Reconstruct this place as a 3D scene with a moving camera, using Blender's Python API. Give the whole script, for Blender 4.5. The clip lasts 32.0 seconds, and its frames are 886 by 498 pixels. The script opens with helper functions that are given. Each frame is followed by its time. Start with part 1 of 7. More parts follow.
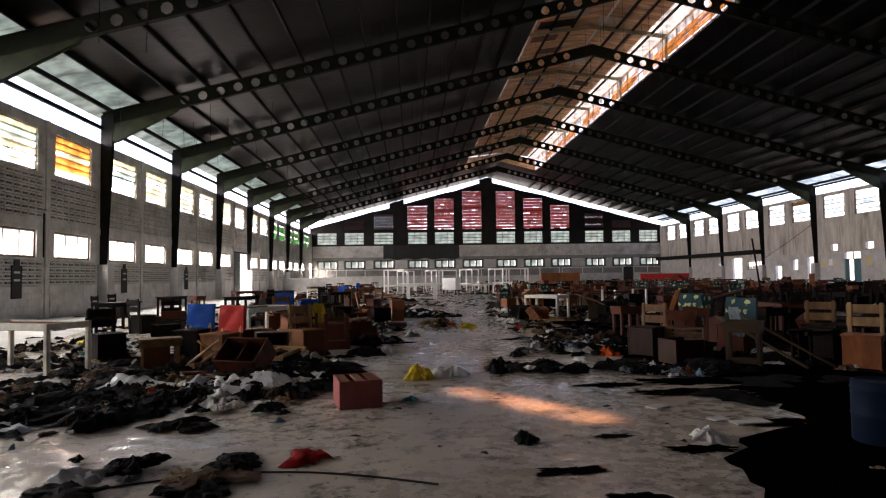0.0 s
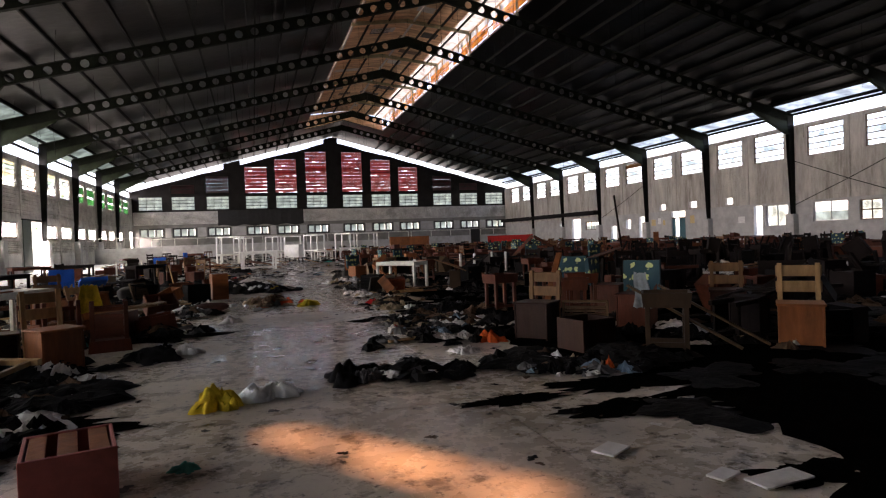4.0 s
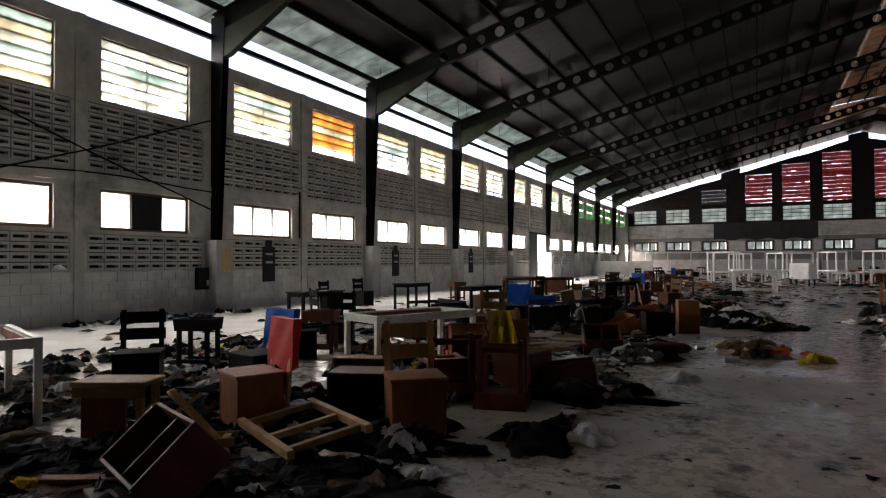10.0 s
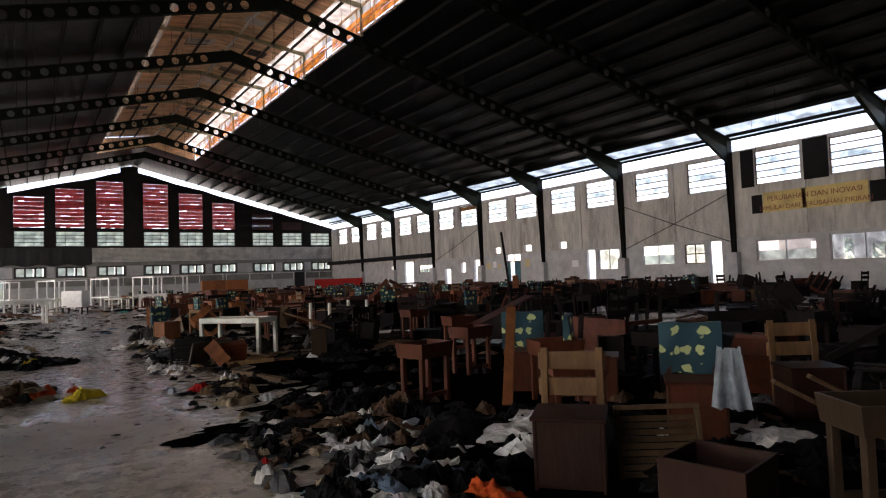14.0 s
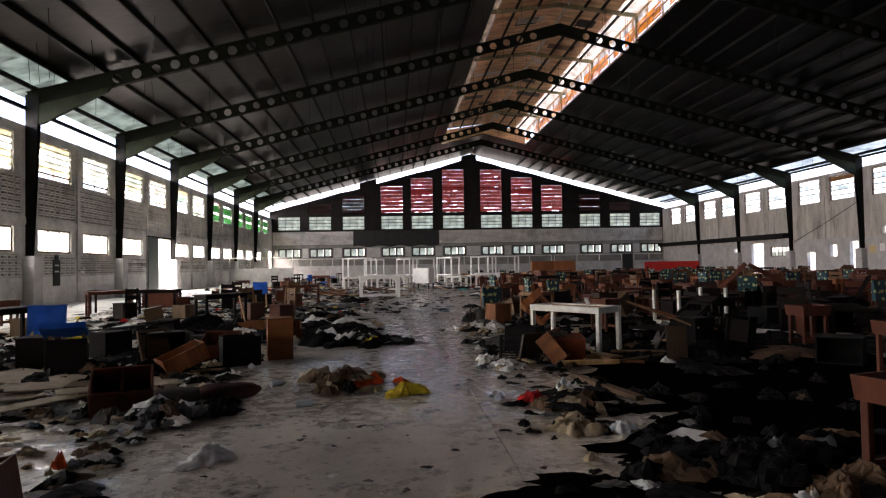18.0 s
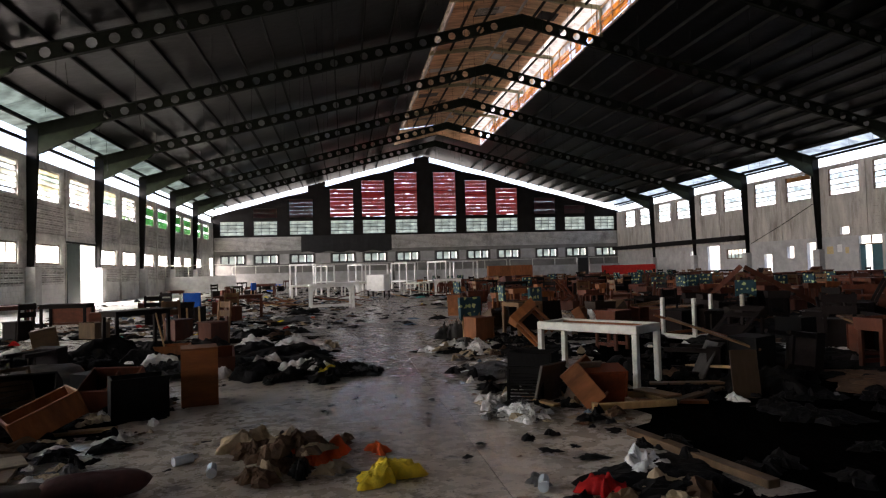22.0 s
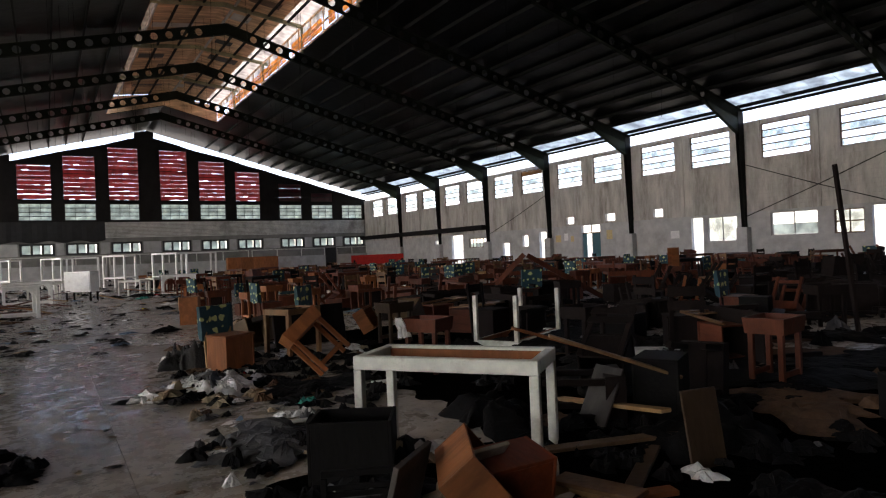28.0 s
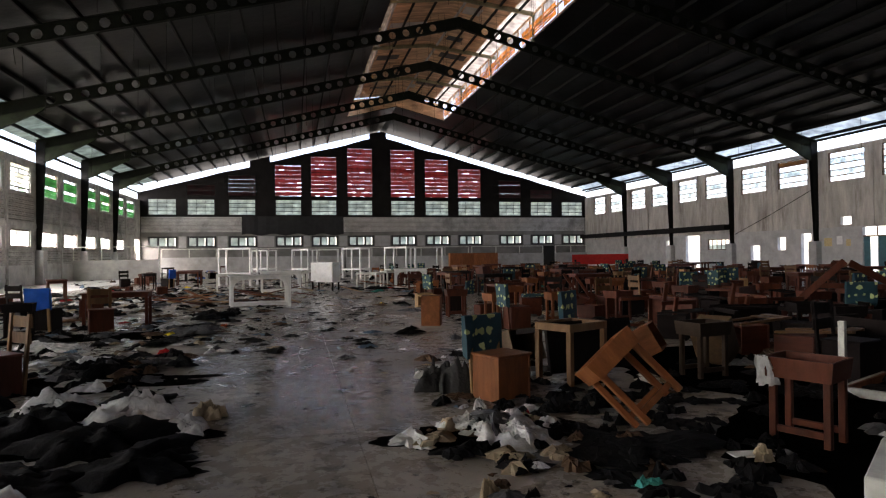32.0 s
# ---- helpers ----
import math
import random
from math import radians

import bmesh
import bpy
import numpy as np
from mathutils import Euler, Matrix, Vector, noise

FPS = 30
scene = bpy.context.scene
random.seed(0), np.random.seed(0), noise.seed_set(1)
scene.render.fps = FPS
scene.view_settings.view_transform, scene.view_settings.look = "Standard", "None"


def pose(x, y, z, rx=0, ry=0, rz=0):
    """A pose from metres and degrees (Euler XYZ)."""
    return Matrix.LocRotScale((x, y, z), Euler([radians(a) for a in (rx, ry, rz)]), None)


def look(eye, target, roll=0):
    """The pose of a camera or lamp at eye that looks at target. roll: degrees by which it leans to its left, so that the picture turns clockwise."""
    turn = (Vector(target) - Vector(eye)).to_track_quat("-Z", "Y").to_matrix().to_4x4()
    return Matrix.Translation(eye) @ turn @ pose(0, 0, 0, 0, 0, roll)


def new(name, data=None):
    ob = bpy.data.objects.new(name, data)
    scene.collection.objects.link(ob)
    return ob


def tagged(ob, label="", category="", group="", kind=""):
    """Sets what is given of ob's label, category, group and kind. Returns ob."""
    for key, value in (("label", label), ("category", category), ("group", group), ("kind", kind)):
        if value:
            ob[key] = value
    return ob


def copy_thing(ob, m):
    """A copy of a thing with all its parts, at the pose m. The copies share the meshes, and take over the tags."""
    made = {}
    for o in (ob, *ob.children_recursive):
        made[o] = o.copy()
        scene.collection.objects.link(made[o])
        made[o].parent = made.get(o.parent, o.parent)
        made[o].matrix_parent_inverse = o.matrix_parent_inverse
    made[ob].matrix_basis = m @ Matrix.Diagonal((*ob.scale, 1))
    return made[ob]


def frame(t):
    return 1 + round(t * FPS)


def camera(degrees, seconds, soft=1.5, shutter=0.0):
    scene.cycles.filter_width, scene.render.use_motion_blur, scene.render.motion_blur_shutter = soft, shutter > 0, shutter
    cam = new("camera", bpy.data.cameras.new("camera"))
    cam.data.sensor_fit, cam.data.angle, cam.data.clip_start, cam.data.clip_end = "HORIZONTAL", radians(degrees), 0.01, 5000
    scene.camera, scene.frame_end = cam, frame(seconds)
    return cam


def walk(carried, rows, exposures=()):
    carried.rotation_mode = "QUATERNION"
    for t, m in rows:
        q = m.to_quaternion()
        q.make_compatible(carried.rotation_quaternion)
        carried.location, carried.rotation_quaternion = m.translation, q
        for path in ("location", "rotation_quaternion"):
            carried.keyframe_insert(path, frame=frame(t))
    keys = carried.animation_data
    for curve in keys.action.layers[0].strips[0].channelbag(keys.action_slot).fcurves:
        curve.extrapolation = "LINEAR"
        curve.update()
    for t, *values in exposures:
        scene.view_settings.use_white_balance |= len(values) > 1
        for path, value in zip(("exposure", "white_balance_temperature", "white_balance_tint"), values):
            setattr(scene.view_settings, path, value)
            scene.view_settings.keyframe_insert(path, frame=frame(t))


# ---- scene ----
EXPOSURES = [(0.0, 2.5, 7010, 28), (8.0, 2.4, 6960, 27), (9.5, 1.9, 6960, 26), (11.0, 1.95, 6960, 26), (13.0, 2.25, 6960, 25), (16.0, 2.5, 6960, 27), (22.0, 2.38, 6870, 24), (27.0, 2.28, 6820, 23), (30.0, 2.1, 6820, 22), (32.0, 2.2, 6870, 23)]
# the camera and its walk: seconds, eye, yaw, pitch, roll
cam = camera(71.43, 32.0, soft=1.2)
PATH = [
    (0, -1.356, -0.784, 1.266, -3.08, 2.55, -0.81),
    (0.5, -1.482, -0.458, 1.242, -3.55, 2.36, -0.96),
    (1, -1.535, -0.135, 1.231, -3.74, 1.50, -1.30),
    (1.5, -1.524, 0.251, 1.237, -4.51, -0.89, -1.55),
    (2, -1.499, 0.615, 1.246, -8.43, -1.85, -1.99),
    (2.5, -1.322, 0.948, 1.258, -12.63, -1.64, -2.17),
    (3, -1.210, 1.236, 1.238, -13.60, -2.01, -2.11),
    (3.5, -1.086, 1.550, 1.241, -15.37, -1.34, -2.17),
    (5.5, -0.629, 3.008, 1.303, -19.05, -0.85, -1.60),
    (6, -0.599, 3.396, 1.291, -14.83, -0.55, -1.51),
    (6.5, -0.587, 3.709, 1.312, -11.61, -0.35, -1.34),
    (7, -0.557, 4.022, 1.333, -4.33, 0.15, -0.90),
    (7.5, -0.621, 4.311, 1.317, 3.13, 1.12, -0.56),
    (8, -0.663, 4.503, 1.311, 12.39, 0.48, -0.45),
    (8.5, -0.593, 4.698, 1.336, 21.88, 1.02, -0.27),
    (9, -0.551, 4.818, 1.343, 27.13, 0.86, 0.12),
    (9.5, -0.558, 4.944, 1.334, 27.46, 1.16, 0.03),
    (10, -0.612, 5.161, 1.319, 26.98, 1.19, -0.30),
    (10.5, -0.602, 5.349, 1.321, 24.96, 0.10, -0.91),
    (11, -0.518, 5.598, 1.334, 15.68, 0.76, -1.77),
    (11.5, -0.477, 5.662, 1.357, 0.07, 0.24, -2.00),
    (12, -0.484, 5.697, 1.347, -15.94, 0.37, -2.08),
    (12.5, -0.461, 5.702, 1.351, -28.69, 1.26, -2.20),
    (13, -0.486, 5.723, 1.356, -34.86, 2.08, -2.18),
    (13.5, -0.520, 5.795, 1.343, -35.39, 2.05, -2.00),
    (14, -0.491, 5.891, 1.321, -34.03, 2.33, -2.07),
    (14.5, -0.331, 6.047, 1.310, -27.19, 2.36, -1.83),
    (15, -0.252, 6.253, 1.294, -21.19, 1.06, -1.49),
    (15.5, -0.189, 6.484, 1.296, -17.12, 0.79, -1.62),
    (17.5, -0.042, 7.679, 1.306, -6.39, 1.32, -1.16),
    (18, -0.044, 8.001, 1.323, -4.44, 1.46, -1.05),
    (18.5, -0.138, 8.290, 1.313, -4.45, 1.49, -1.00),
    (19, -0.188, 8.535, 1.327, -4.72, 1.61, -1.30),
    (19.5, -0.188, 8.888, 1.325, -4.99, 1.37, -1.37),
    (20, -0.236, 9.182, 1.304, -5.35, 1.04, -1.25),
    (20.5, -0.248, 9.468, 1.337, -6.47, 1.51, -1.67),
    (21, -0.169, 9.775, 1.332, -6.78, 2.13, -1.69),
    (21.5, -0.172, 10.043, 1.329, -7.62, 1.43, -1.57),
    (22, -0.216, 10.354, 1.340, -9.14, 1.86, -1.63),
    (22.5, -0.210, 10.625, 1.332, -9.53, 1.50, -1.69),
    (23, -0.211, 10.895, 1.338, -9.98, 1.44, -1.60),
    (23.5, -0.273, 11.204, 1.336, -10.53, 1.78, -1.73),
    (24, -0.250, 11.445, 1.326, -10.71, 1.85, -1.95),
    (24.5, -0.180, 11.770, 1.342, -11.15, 1.39, -1.98),
    (25, -0.155, 12.072, 1.340, -12.07, 0.61, -1.92),
    (25.5, -0.121, 12.285, 1.364, -15.04, 1.17, -2.14),
    (26, 0.002, 12.546, 1.370, -18.64, 1.34, -2.22),
    (26.5, 0.051, 12.781, 1.367, -23.22, 1.34, -2.17),
    (28.5, 0.357, 13.827, 1.386, -33.98, 0.25, -2.23),
    (29, 0.364, 14.095, 1.407, -34.29, 0.80, -2.13),
    (29.5, 0.467, 14.405, 1.388, -30.96, 0.65, -1.93),
    (30, 0.533, 14.675, 1.416, -26.11, 0.54, -1.68),
    (30.5, 0.494, 14.933, 1.394, -22.92, -0.98, -1.53),
    (31, 0.461, 15.181, 1.427, -22.46, -0.65, -1.53),
    (31.5, 0.411, 15.494, 1.428, -17.48, 0.01, -1.11),
    (32, 0.263, 15.781, 1.412, -13.48, 0.50, -0.73),
]


def eye_pose(x, y, z, yaw, pitch, roll):
    return pose(x, y, z, 0, 0, yaw) @ pose(0, 0, 0, 90 + pitch, 0, 0) @ pose(0, 0, 0, 0, 0, roll)


walk(cam, [(t, eye_pose(*row)) for t, *row in PATH], EXPOSURES)

# ---- light ----
SUN_AZ, SUN_EL = 192.0, 62.0
world = bpy.data.worlds.new("sky")
scene.world = world
world.use_nodes = True
wn = world.node_tree.nodes
sky = wn.new("ShaderNodeTexSky")
sky.sky_type, sky.sun_disc = "NISHITA", False
sky.sun_elevation, sky.sun_rotation = radians(SUN_EL), radians(SUN_AZ)
wn["Background"].inputs[1].default_value = 0.15
world.node_tree.links.new(sky.outputs[0], wn["Background"].inputs[0])
sun = new("sun", bpy.data.lights.new("sun", "SUN"))
sun.data.energy, sun.data.angle, sun.data.color = 2.5, radians(1.2), (1.0, 0.93, 0.82)
SUN_WAY = Vector((math.sin(radians(SUN_AZ)) * math.cos(radians(SUN_EL)), math.cos(radians(SUN_AZ)) * math.cos(radians(SUN_EL)), math.sin(radians(SUN_EL))))
sun.matrix_world = look(SUN_WAY * 60, (0, 0, 0))

LEFT_LIGHT = 13500.0

# ---- plan ----
XL, XR, YF, YB = -13.81, 31.44, 78.3, -8.0     # inner faces of the long walls, far gable, near end
XM = (XL + XR) / 2
BAY, COL0 = 7.47, 17.3 - 3 * 7.47              # steel frames
COLS = [COL0 + BAY * i for i in range(12) if YB < COL0 + BAY * i < YF - 3]
WALL = 0.22
Z_SILL, Z_HEAD = 2.08, 3.02                    # lower windows
Z_USILL, Z_UHEAD = 5.0, 6.48                  # upper windows of the left wall
R_USILL, R_UHEAD = 5.42, 7.2                   # and of the right wall
Z_TOP, R_TOP = 6.83, 7.42                      # tops of the long walls
Z_EAVE = 8.3                                   # roof sheet above the long walls
SLOPE = 0.258
MON = 4.2                                      # half width of the ridge monitor


# ---- mesh tools ----
def mesh_of(name, verts, faces, smooth=False):
    me = bpy.data.meshes.new(name)
    me.from_pydata([tuple(v) for v in verts], [], [tuple(f) for f in faces])
    if smooth:
        me.polygons.foreach_set("use_smooth", [True] * len(me.polygons))
    me.update()
    return me


CUBE_F = ((0, 3, 2, 1), (4, 5, 6, 7), (0, 1, 5, 4), (1, 2, 6, 5), (2, 3, 7, 6), (3, 0, 4, 7))


class Shape:
    """Collects boxes, tubes and sheets into one mesh."""

    def __init__(self):
        self.v, self.f = [], []

    def add(self, verts, faces, m=None):
        n = len(self.v)
        self.v += [tuple(m @ Vector(p)) if m else tuple(p) for p in verts]
        self.f += [tuple(i + n for i in q) for q in faces]
        return self

    def box(self, x0, x1, y0, y1, z0, z1, m=None, top=1.0):
        cx, cy = (x0 + x1) / 2, (y0 + y1) / 2
        pts = [(x0, y0, z0), (x1, y0, z0), (x1, y1, z0), (x0, y1, z0)]
        pts += [(cx + (x - cx) * top, cy + (y - cy) * top, z1) for x, y, _ in pts]
        return self.add(pts, CUBE_F, m)

    def worn(self, x0, x1, y0, y1, z0, z1, c=0.006, m=None):
        """A box with chamfered edges."""
        lo, hi = (x0, y0, z0), (x1, y1, z1)
        c = min(c, (x1 - x0) * 0.3, (y1 - y0) * 0.3, (z1 - z0) * 0.3)
        pts, idx = [], {}
        for sx in (0, 1):
            for sy in (0, 1):
                for sz in (0, 1):
                    for a in range(3):
                        s = (sx, sy, sz)
                        p = [(hi[k] if s[k] else lo[k]) + ((0 if k == a else (-c if s[k] else c))) for k in range(3)]
                        idx[s, a] = len(pts)
                        pts.append(p)
        faces = []
        for a in range(3):
            b, d = (a + 1) % 3, (a + 2) % 3
            for s in (0, 1):
                q = []
                for u, w in ((0, 0), (1, 0), (1, 1), (0, 1)):
                    k = [0, 0, 0]
                    k[a], k[b], k[d] = s, u, w
                    q.append(idx[tuple(k), a])
                faces.append(q if s else q[::-1])
            for u in (0, 1):
                for w in (0, 1):
                    k0, k1 = [0, 0, 0], [0, 0, 0]
                    k0[b] = k1[b] = u
                    k0[d] = k1[d] = w
                    k1[a] = 1
                    k0, k1 = tuple(k0), tuple(k1)
                    q = [idx[k0, b], idx[k1, b], idx[k1, d], idx[k0, d]]
                    faces.append(q if u == w else q[::-1])
        for s in ((a, b, d) for a in (0, 1) for b in (0, 1) for d in (0, 1)):
            q = [idx[s, 0], idx[s, 1], idx[s, 2]]
            faces.append(q if sum(s) % 2 else q[::-1])
        return self.add(pts, faces, m)

    def beam(self, p, q, w, h, c=0.0):
        """A square bar from p to q."""
        p, q = Vector(p), Vector(q)
        m = Matrix.Translation(p) @ (q - p).to_track_quat("X", "Z").to_matrix().to_4x4()
        if c:
            return self.worn(0, (q - p).length, -w / 2, w / 2, -h / 2, h / 2, c, m)
        return self.box(0, (q - p).length, -w / 2, w / 2, -h / 2, h / 2, m)

    def tube(self, pts, r, n=6):
        pts = [Vector(p) for p in pts]
        rings = []
        for i, p in enumerate(pts):
            d = (pts[min(i + 1, len(pts) - 1)] - pts[max(i - 1, 0)]).to_track_quat("Z", "X").to_matrix()
            rings.append([p + d @ Vector((r * math.cos(6.2832 * k / n), r * math.sin(6.2832 * k / n), 0)) for k in range(n)])
        vs = [v for g in rings for v in g]
        fs = [(i * n + k, i * n + (k + 1) % n, (i + 1) * n + (k + 1) % n, (i + 1) * n + k) for i in range(len(pts) - 1) for k in range(n)]
        fs += [tuple(range(n))[::-1], tuple((len(pts) - 1) * n + k for k in range(n))]
        return self.add(vs, fs)

    def mesh(self, name, material=None, smooth=False):
        me = mesh_of(name, self.v, self.f, smooth)
        if material:
            me.materials.append(material)
        return me


def part(name, shape, material, parent=None, label=""):
    """One mesh object under a thing or a part."""
    me = shape.mesh(name, material) if isinstance(shape, Shape) else shape
    ob = new(name, me)
    if parent:
        ob.parent = parent
    if label:
        ob["label"] = label
    return ob


def thing(name, label, category, group="", kind="", data=None, at=None):
    ob = new(name, data)
    if at is not None:
        ob.matrix_basis = at
    return tagged(ob, label, category, group, kind)


# ---- materials ----
def material(name, color, rough=0.7, metal=0.0, vary=0.25, scale=3.0, dirt=0.0, dirt_color=(0.03, 0.025, 0.02), bump=0.0, bump_scale=40.0, per_object=0.0, spec=0.5, stretch=(1, 1, 1)):
    m = bpy.data.materials.new(name)
    m.use_nodes = True
    nt = m.node_tree
    n, link = nt.nodes, nt.links.new
    b = n["Principled BSDF"]
    b.inputs["Roughness"].default_value, b.inputs["Metallic"].default_value = rough, metal
    b.inputs["Specular IOR Level"].default_value = spec
    co = n.new("ShaderNodeTexCoord")
    mp = n.new("ShaderNodeMapping")
    mp.inputs["Scale"].default_value = stretch
    link(co.outputs["Object"], mp.inputs[0])
    t = n.new("ShaderNodeTexNoise")
    t.inputs["Scale"].default_value, t.inputs["Detail"].default_value, t.inputs["Roughness"].default_value = scale, 6, 0.65
    info = n.new("ShaderNodeObjectInfo")
    if per_object:
        sh = n.new("ShaderNodeVectorMath")
        sh.operation = "MULTIPLY_ADD"
        sh.inputs[1].default_value = (37, 37, 37)
        comb = n.new("ShaderNodeCombineXYZ")
        for i in range(3):
            link(info.outputs["Random"], comb.inputs[i])
        link(comb.outputs[0], sh.inputs[0])
        link(mp.outputs[0], sh.inputs[2])
        link(sh.outputs[0], t.inputs["Vector"])
    else:
        link(mp.outputs[0], t.inputs["Vector"])
    ramp = n.new("ShaderNodeMapRange")
    ramp.inputs[1].default_value, ramp.inputs[2].default_value = 0.3, 0.7
    ramp.inputs[3].default_value, ramp.inputs[4].default_value = 1 - vary, 1 + vary
    link(t.outputs[0], ramp.inputs[0])
    col = n.new("ShaderNodeMix")
    col.data_type, col.blend_type = "RGBA", "MULTIPLY"
    col.inputs[0].default_value = 1
    col.inputs[6].default_value = (*color, 1)
    link(ramp.outputs[0], col.inputs[7])
    out = col.outputs[2]
    if per_object:
        hv = n.new("ShaderNodeHueSaturation")
        r2 = n.new("ShaderNodeMapRange")
        r2.inputs[3].default_value, r2.inputs[4].default_value = 1 - per_object, 1 + per_object
        link(info.outputs["Random"], r2.inputs[0])
        link(r2.outputs[0], hv.inputs["Value"])
        link(out, hv.inputs["Color"])
        out = hv.outputs[0]
    if dirt:
        d = n.new("ShaderNodeTexNoise")
        d.inputs["Scale"].default_value, d.inputs["Detail"].default_value, d.inputs["Roughness"].default_value = scale * 0.35, 8, 0.72
        link(mp.outputs[0], d.inputs["Vector"])
        dr = n.new("ShaderNodeMapRange")
        dr.inputs[1].default_value, dr.inputs[2].default_value = 0.52, 0.68
        dr.inputs[4].default_value = dirt
        link(d.outputs[0], dr.inputs[0])
        mix = n.new("ShaderNodeMix")
        mix.data_type = "RGBA"
        link(dr.outputs[0], mix.inputs[0])
        link(out, mix.inputs[6])
        mix.inputs[7].default_value = (*dirt_color, 1)
        out = mix.outputs[2]
    link(out, b.inputs["Base Color"])
    if bump:
        bt = n.new("ShaderNodeTexNoise")
        bt.inputs["Scale"].default_value, bt.inputs["Detail"].default_value = bump_scale, 4
        link(mp.outputs[0], bt.inputs["Vector"])
        bn = n.new("ShaderNodeBump")
        bn.inputs["Strength"].default_value, bn.inputs["Distance"].default_value = bump, 0.02
        link(bt.outputs[0], bn.inputs["Height"])
        link(bn.outputs[0], b.inputs["Normal"])
    return m


def pane_material(name, color, clear=0.5, rough=0.3):
    """A thin sheet that lets tinted light through, partly straight and partly scattered."""
    m = bpy.data.materials.new(name)
    m.use_nodes = True
    n, link = m.node_tree.nodes, m.node_tree.links.new
    n.remove(n["Principled BSDF"])
    a, b, mix = n.new("ShaderNodeBsdfTransparent"), n.new("ShaderNodeBsdfTranslucent"), n.new("ShaderNodeMixShader")
    t = n.new("ShaderNodeTexNoise")
    t.inputs["Scale"].default_value, t.inputs["Detail"].default_value = 1.7, 5
    co = n.new("ShaderNodeTexCoord")
    link(co.outputs["Object"], t.inputs["Vector"])
    r = n.new("ShaderNodeMapRange")
    r.inputs[1].default_value, r.inputs[2].default_value, r.inputs[3].default_value, r.inputs[4].default_value = 0.35, 0.65, 0.55, 1.1
    link(t.outputs[0], r.inputs[0])
    c = n.new("ShaderNodeMix")
    c.data_type, c.blend_type = "RGBA", "MULTIPLY"
    c.inputs[0].default_value, c.inputs[6].default_value = 1, (*color, 1)
    link(r.outputs[0], c.inputs[7])
    link(c.outputs[2], a.inputs[0])
    link(c.outputs[2], b.inputs[0])
    mix.inputs[0].default_value = 1 - clear
    link(a.outputs[0], mix.inputs[1])
    link(b.outputs[0], mix.inputs[2])
    g, top = n.new("ShaderNodeBsdfGlossy"), n.new("ShaderNodeMixShader")
    g.inputs["Roughness"].default_value = rough
    top.inputs[0].default_value = 0.05
    link(mix.outputs[0], top.inputs[1])
    link(g.outputs[0], top.inputs[2])
    link(top.outputs[0], n["Material Output"].inputs[0])
    return m


M_LEFT = material("grey_block", (0.52, 0.5, 0.46), 0.9, vary=0.28, scale=1.5, dirt=0.65, dirt_color=(0.1, 0.09, 0.075), bump=0.4, bump_scale=30)
M_WASH = material("thin_whitewash", (0.6, 0.585, 0.55), 0.88, vary=0.2, scale=1.3, dirt=0.5, dirt_color=(0.2, 0.185, 0.16), bump=0.3, bump_scale=30)
M_RIGHT = material("stained_white_paint", (0.44, 0.41, 0.36), 0.85, vary=0.3, scale=1.1, dirt=0.75, dirt_color=(0.13, 0.1, 0.075), bump=0.3, bump_scale=25, stretch=(1, 2.2, 0.45))
M_PLASTER = material("white_plaster", (0.42, 0.41, 0.39), 0.8, vary=0.2, scale=1.5, dirt=0.5, dirt_color=(0.25, 0.23, 0.2), bump=0.2)
M_FAR = material("grey_render", (0.2, 0.193, 0.175), 0.9, vary=0.3, scale=0.8, dirt=0.4, dirt_color=(0.05, 0.045, 0.04), bump=0.3)
M_BLACK = material("sooty_concrete", (0.012, 0.011, 0.0105), 0.95, vary=0.3, scale=1.0, bump=0.2, spec=0.2)
M_ZINC = material("weathered_zinc", (0.42, 0.4, 0.37), 0.6, vary=0.25, scale=1.0, dirt=0.4, dirt_color=(0.25, 0.13, 0.07))
# haunch green kept lighter: the eave light is in the colour
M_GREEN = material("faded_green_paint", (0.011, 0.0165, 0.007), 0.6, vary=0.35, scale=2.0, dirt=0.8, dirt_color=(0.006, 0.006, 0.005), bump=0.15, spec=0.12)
# the same steel darkened, for rafters that lie in shade
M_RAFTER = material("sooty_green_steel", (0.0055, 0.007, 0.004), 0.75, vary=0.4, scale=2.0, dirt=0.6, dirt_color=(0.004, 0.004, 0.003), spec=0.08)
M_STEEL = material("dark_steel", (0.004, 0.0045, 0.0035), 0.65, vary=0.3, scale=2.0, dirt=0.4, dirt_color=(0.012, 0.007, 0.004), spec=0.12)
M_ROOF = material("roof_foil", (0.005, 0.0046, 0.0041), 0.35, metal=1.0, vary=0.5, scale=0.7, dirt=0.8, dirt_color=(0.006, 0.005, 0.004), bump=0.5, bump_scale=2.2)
M_RUST = material("rusty_sheet", (0.56, 0.36, 0.21), 0.75, vary=0.6, scale=1.6, dirt=0.5, dirt_color=(0.05, 0.028, 0.016), bump=0.5, bump_scale=9, stretch=(0.35, 2.2, 1))
M_FRAME = material("black_frame", (0.02, 0.02, 0.02), 0.6, vary=0.3)
M_WOODFRAME = material("brown_frame", (0.12, 0.07, 0.04), 0.7, vary=0.3)
M_BLACKCLOTH = material("black_tarpaulin", (0.012, 0.012, 0.012), 0.8, vary=0.3, bump=0.3, bump_scale=5)
P_WHITE = pane_material("milky_pane", (0.68, 0.7, 0.6), 0.12)
P_CLEAR = pane_material("dusty_glass", (0.85, 0.88, 0.86), 0.85)
P_LY = pane_material("straw_pane", (0.3, 0.29, 0.22), 0.25)
P_LW = pane_material("clouded_pane", (0.32, 0.33, 0.29), 0.25)
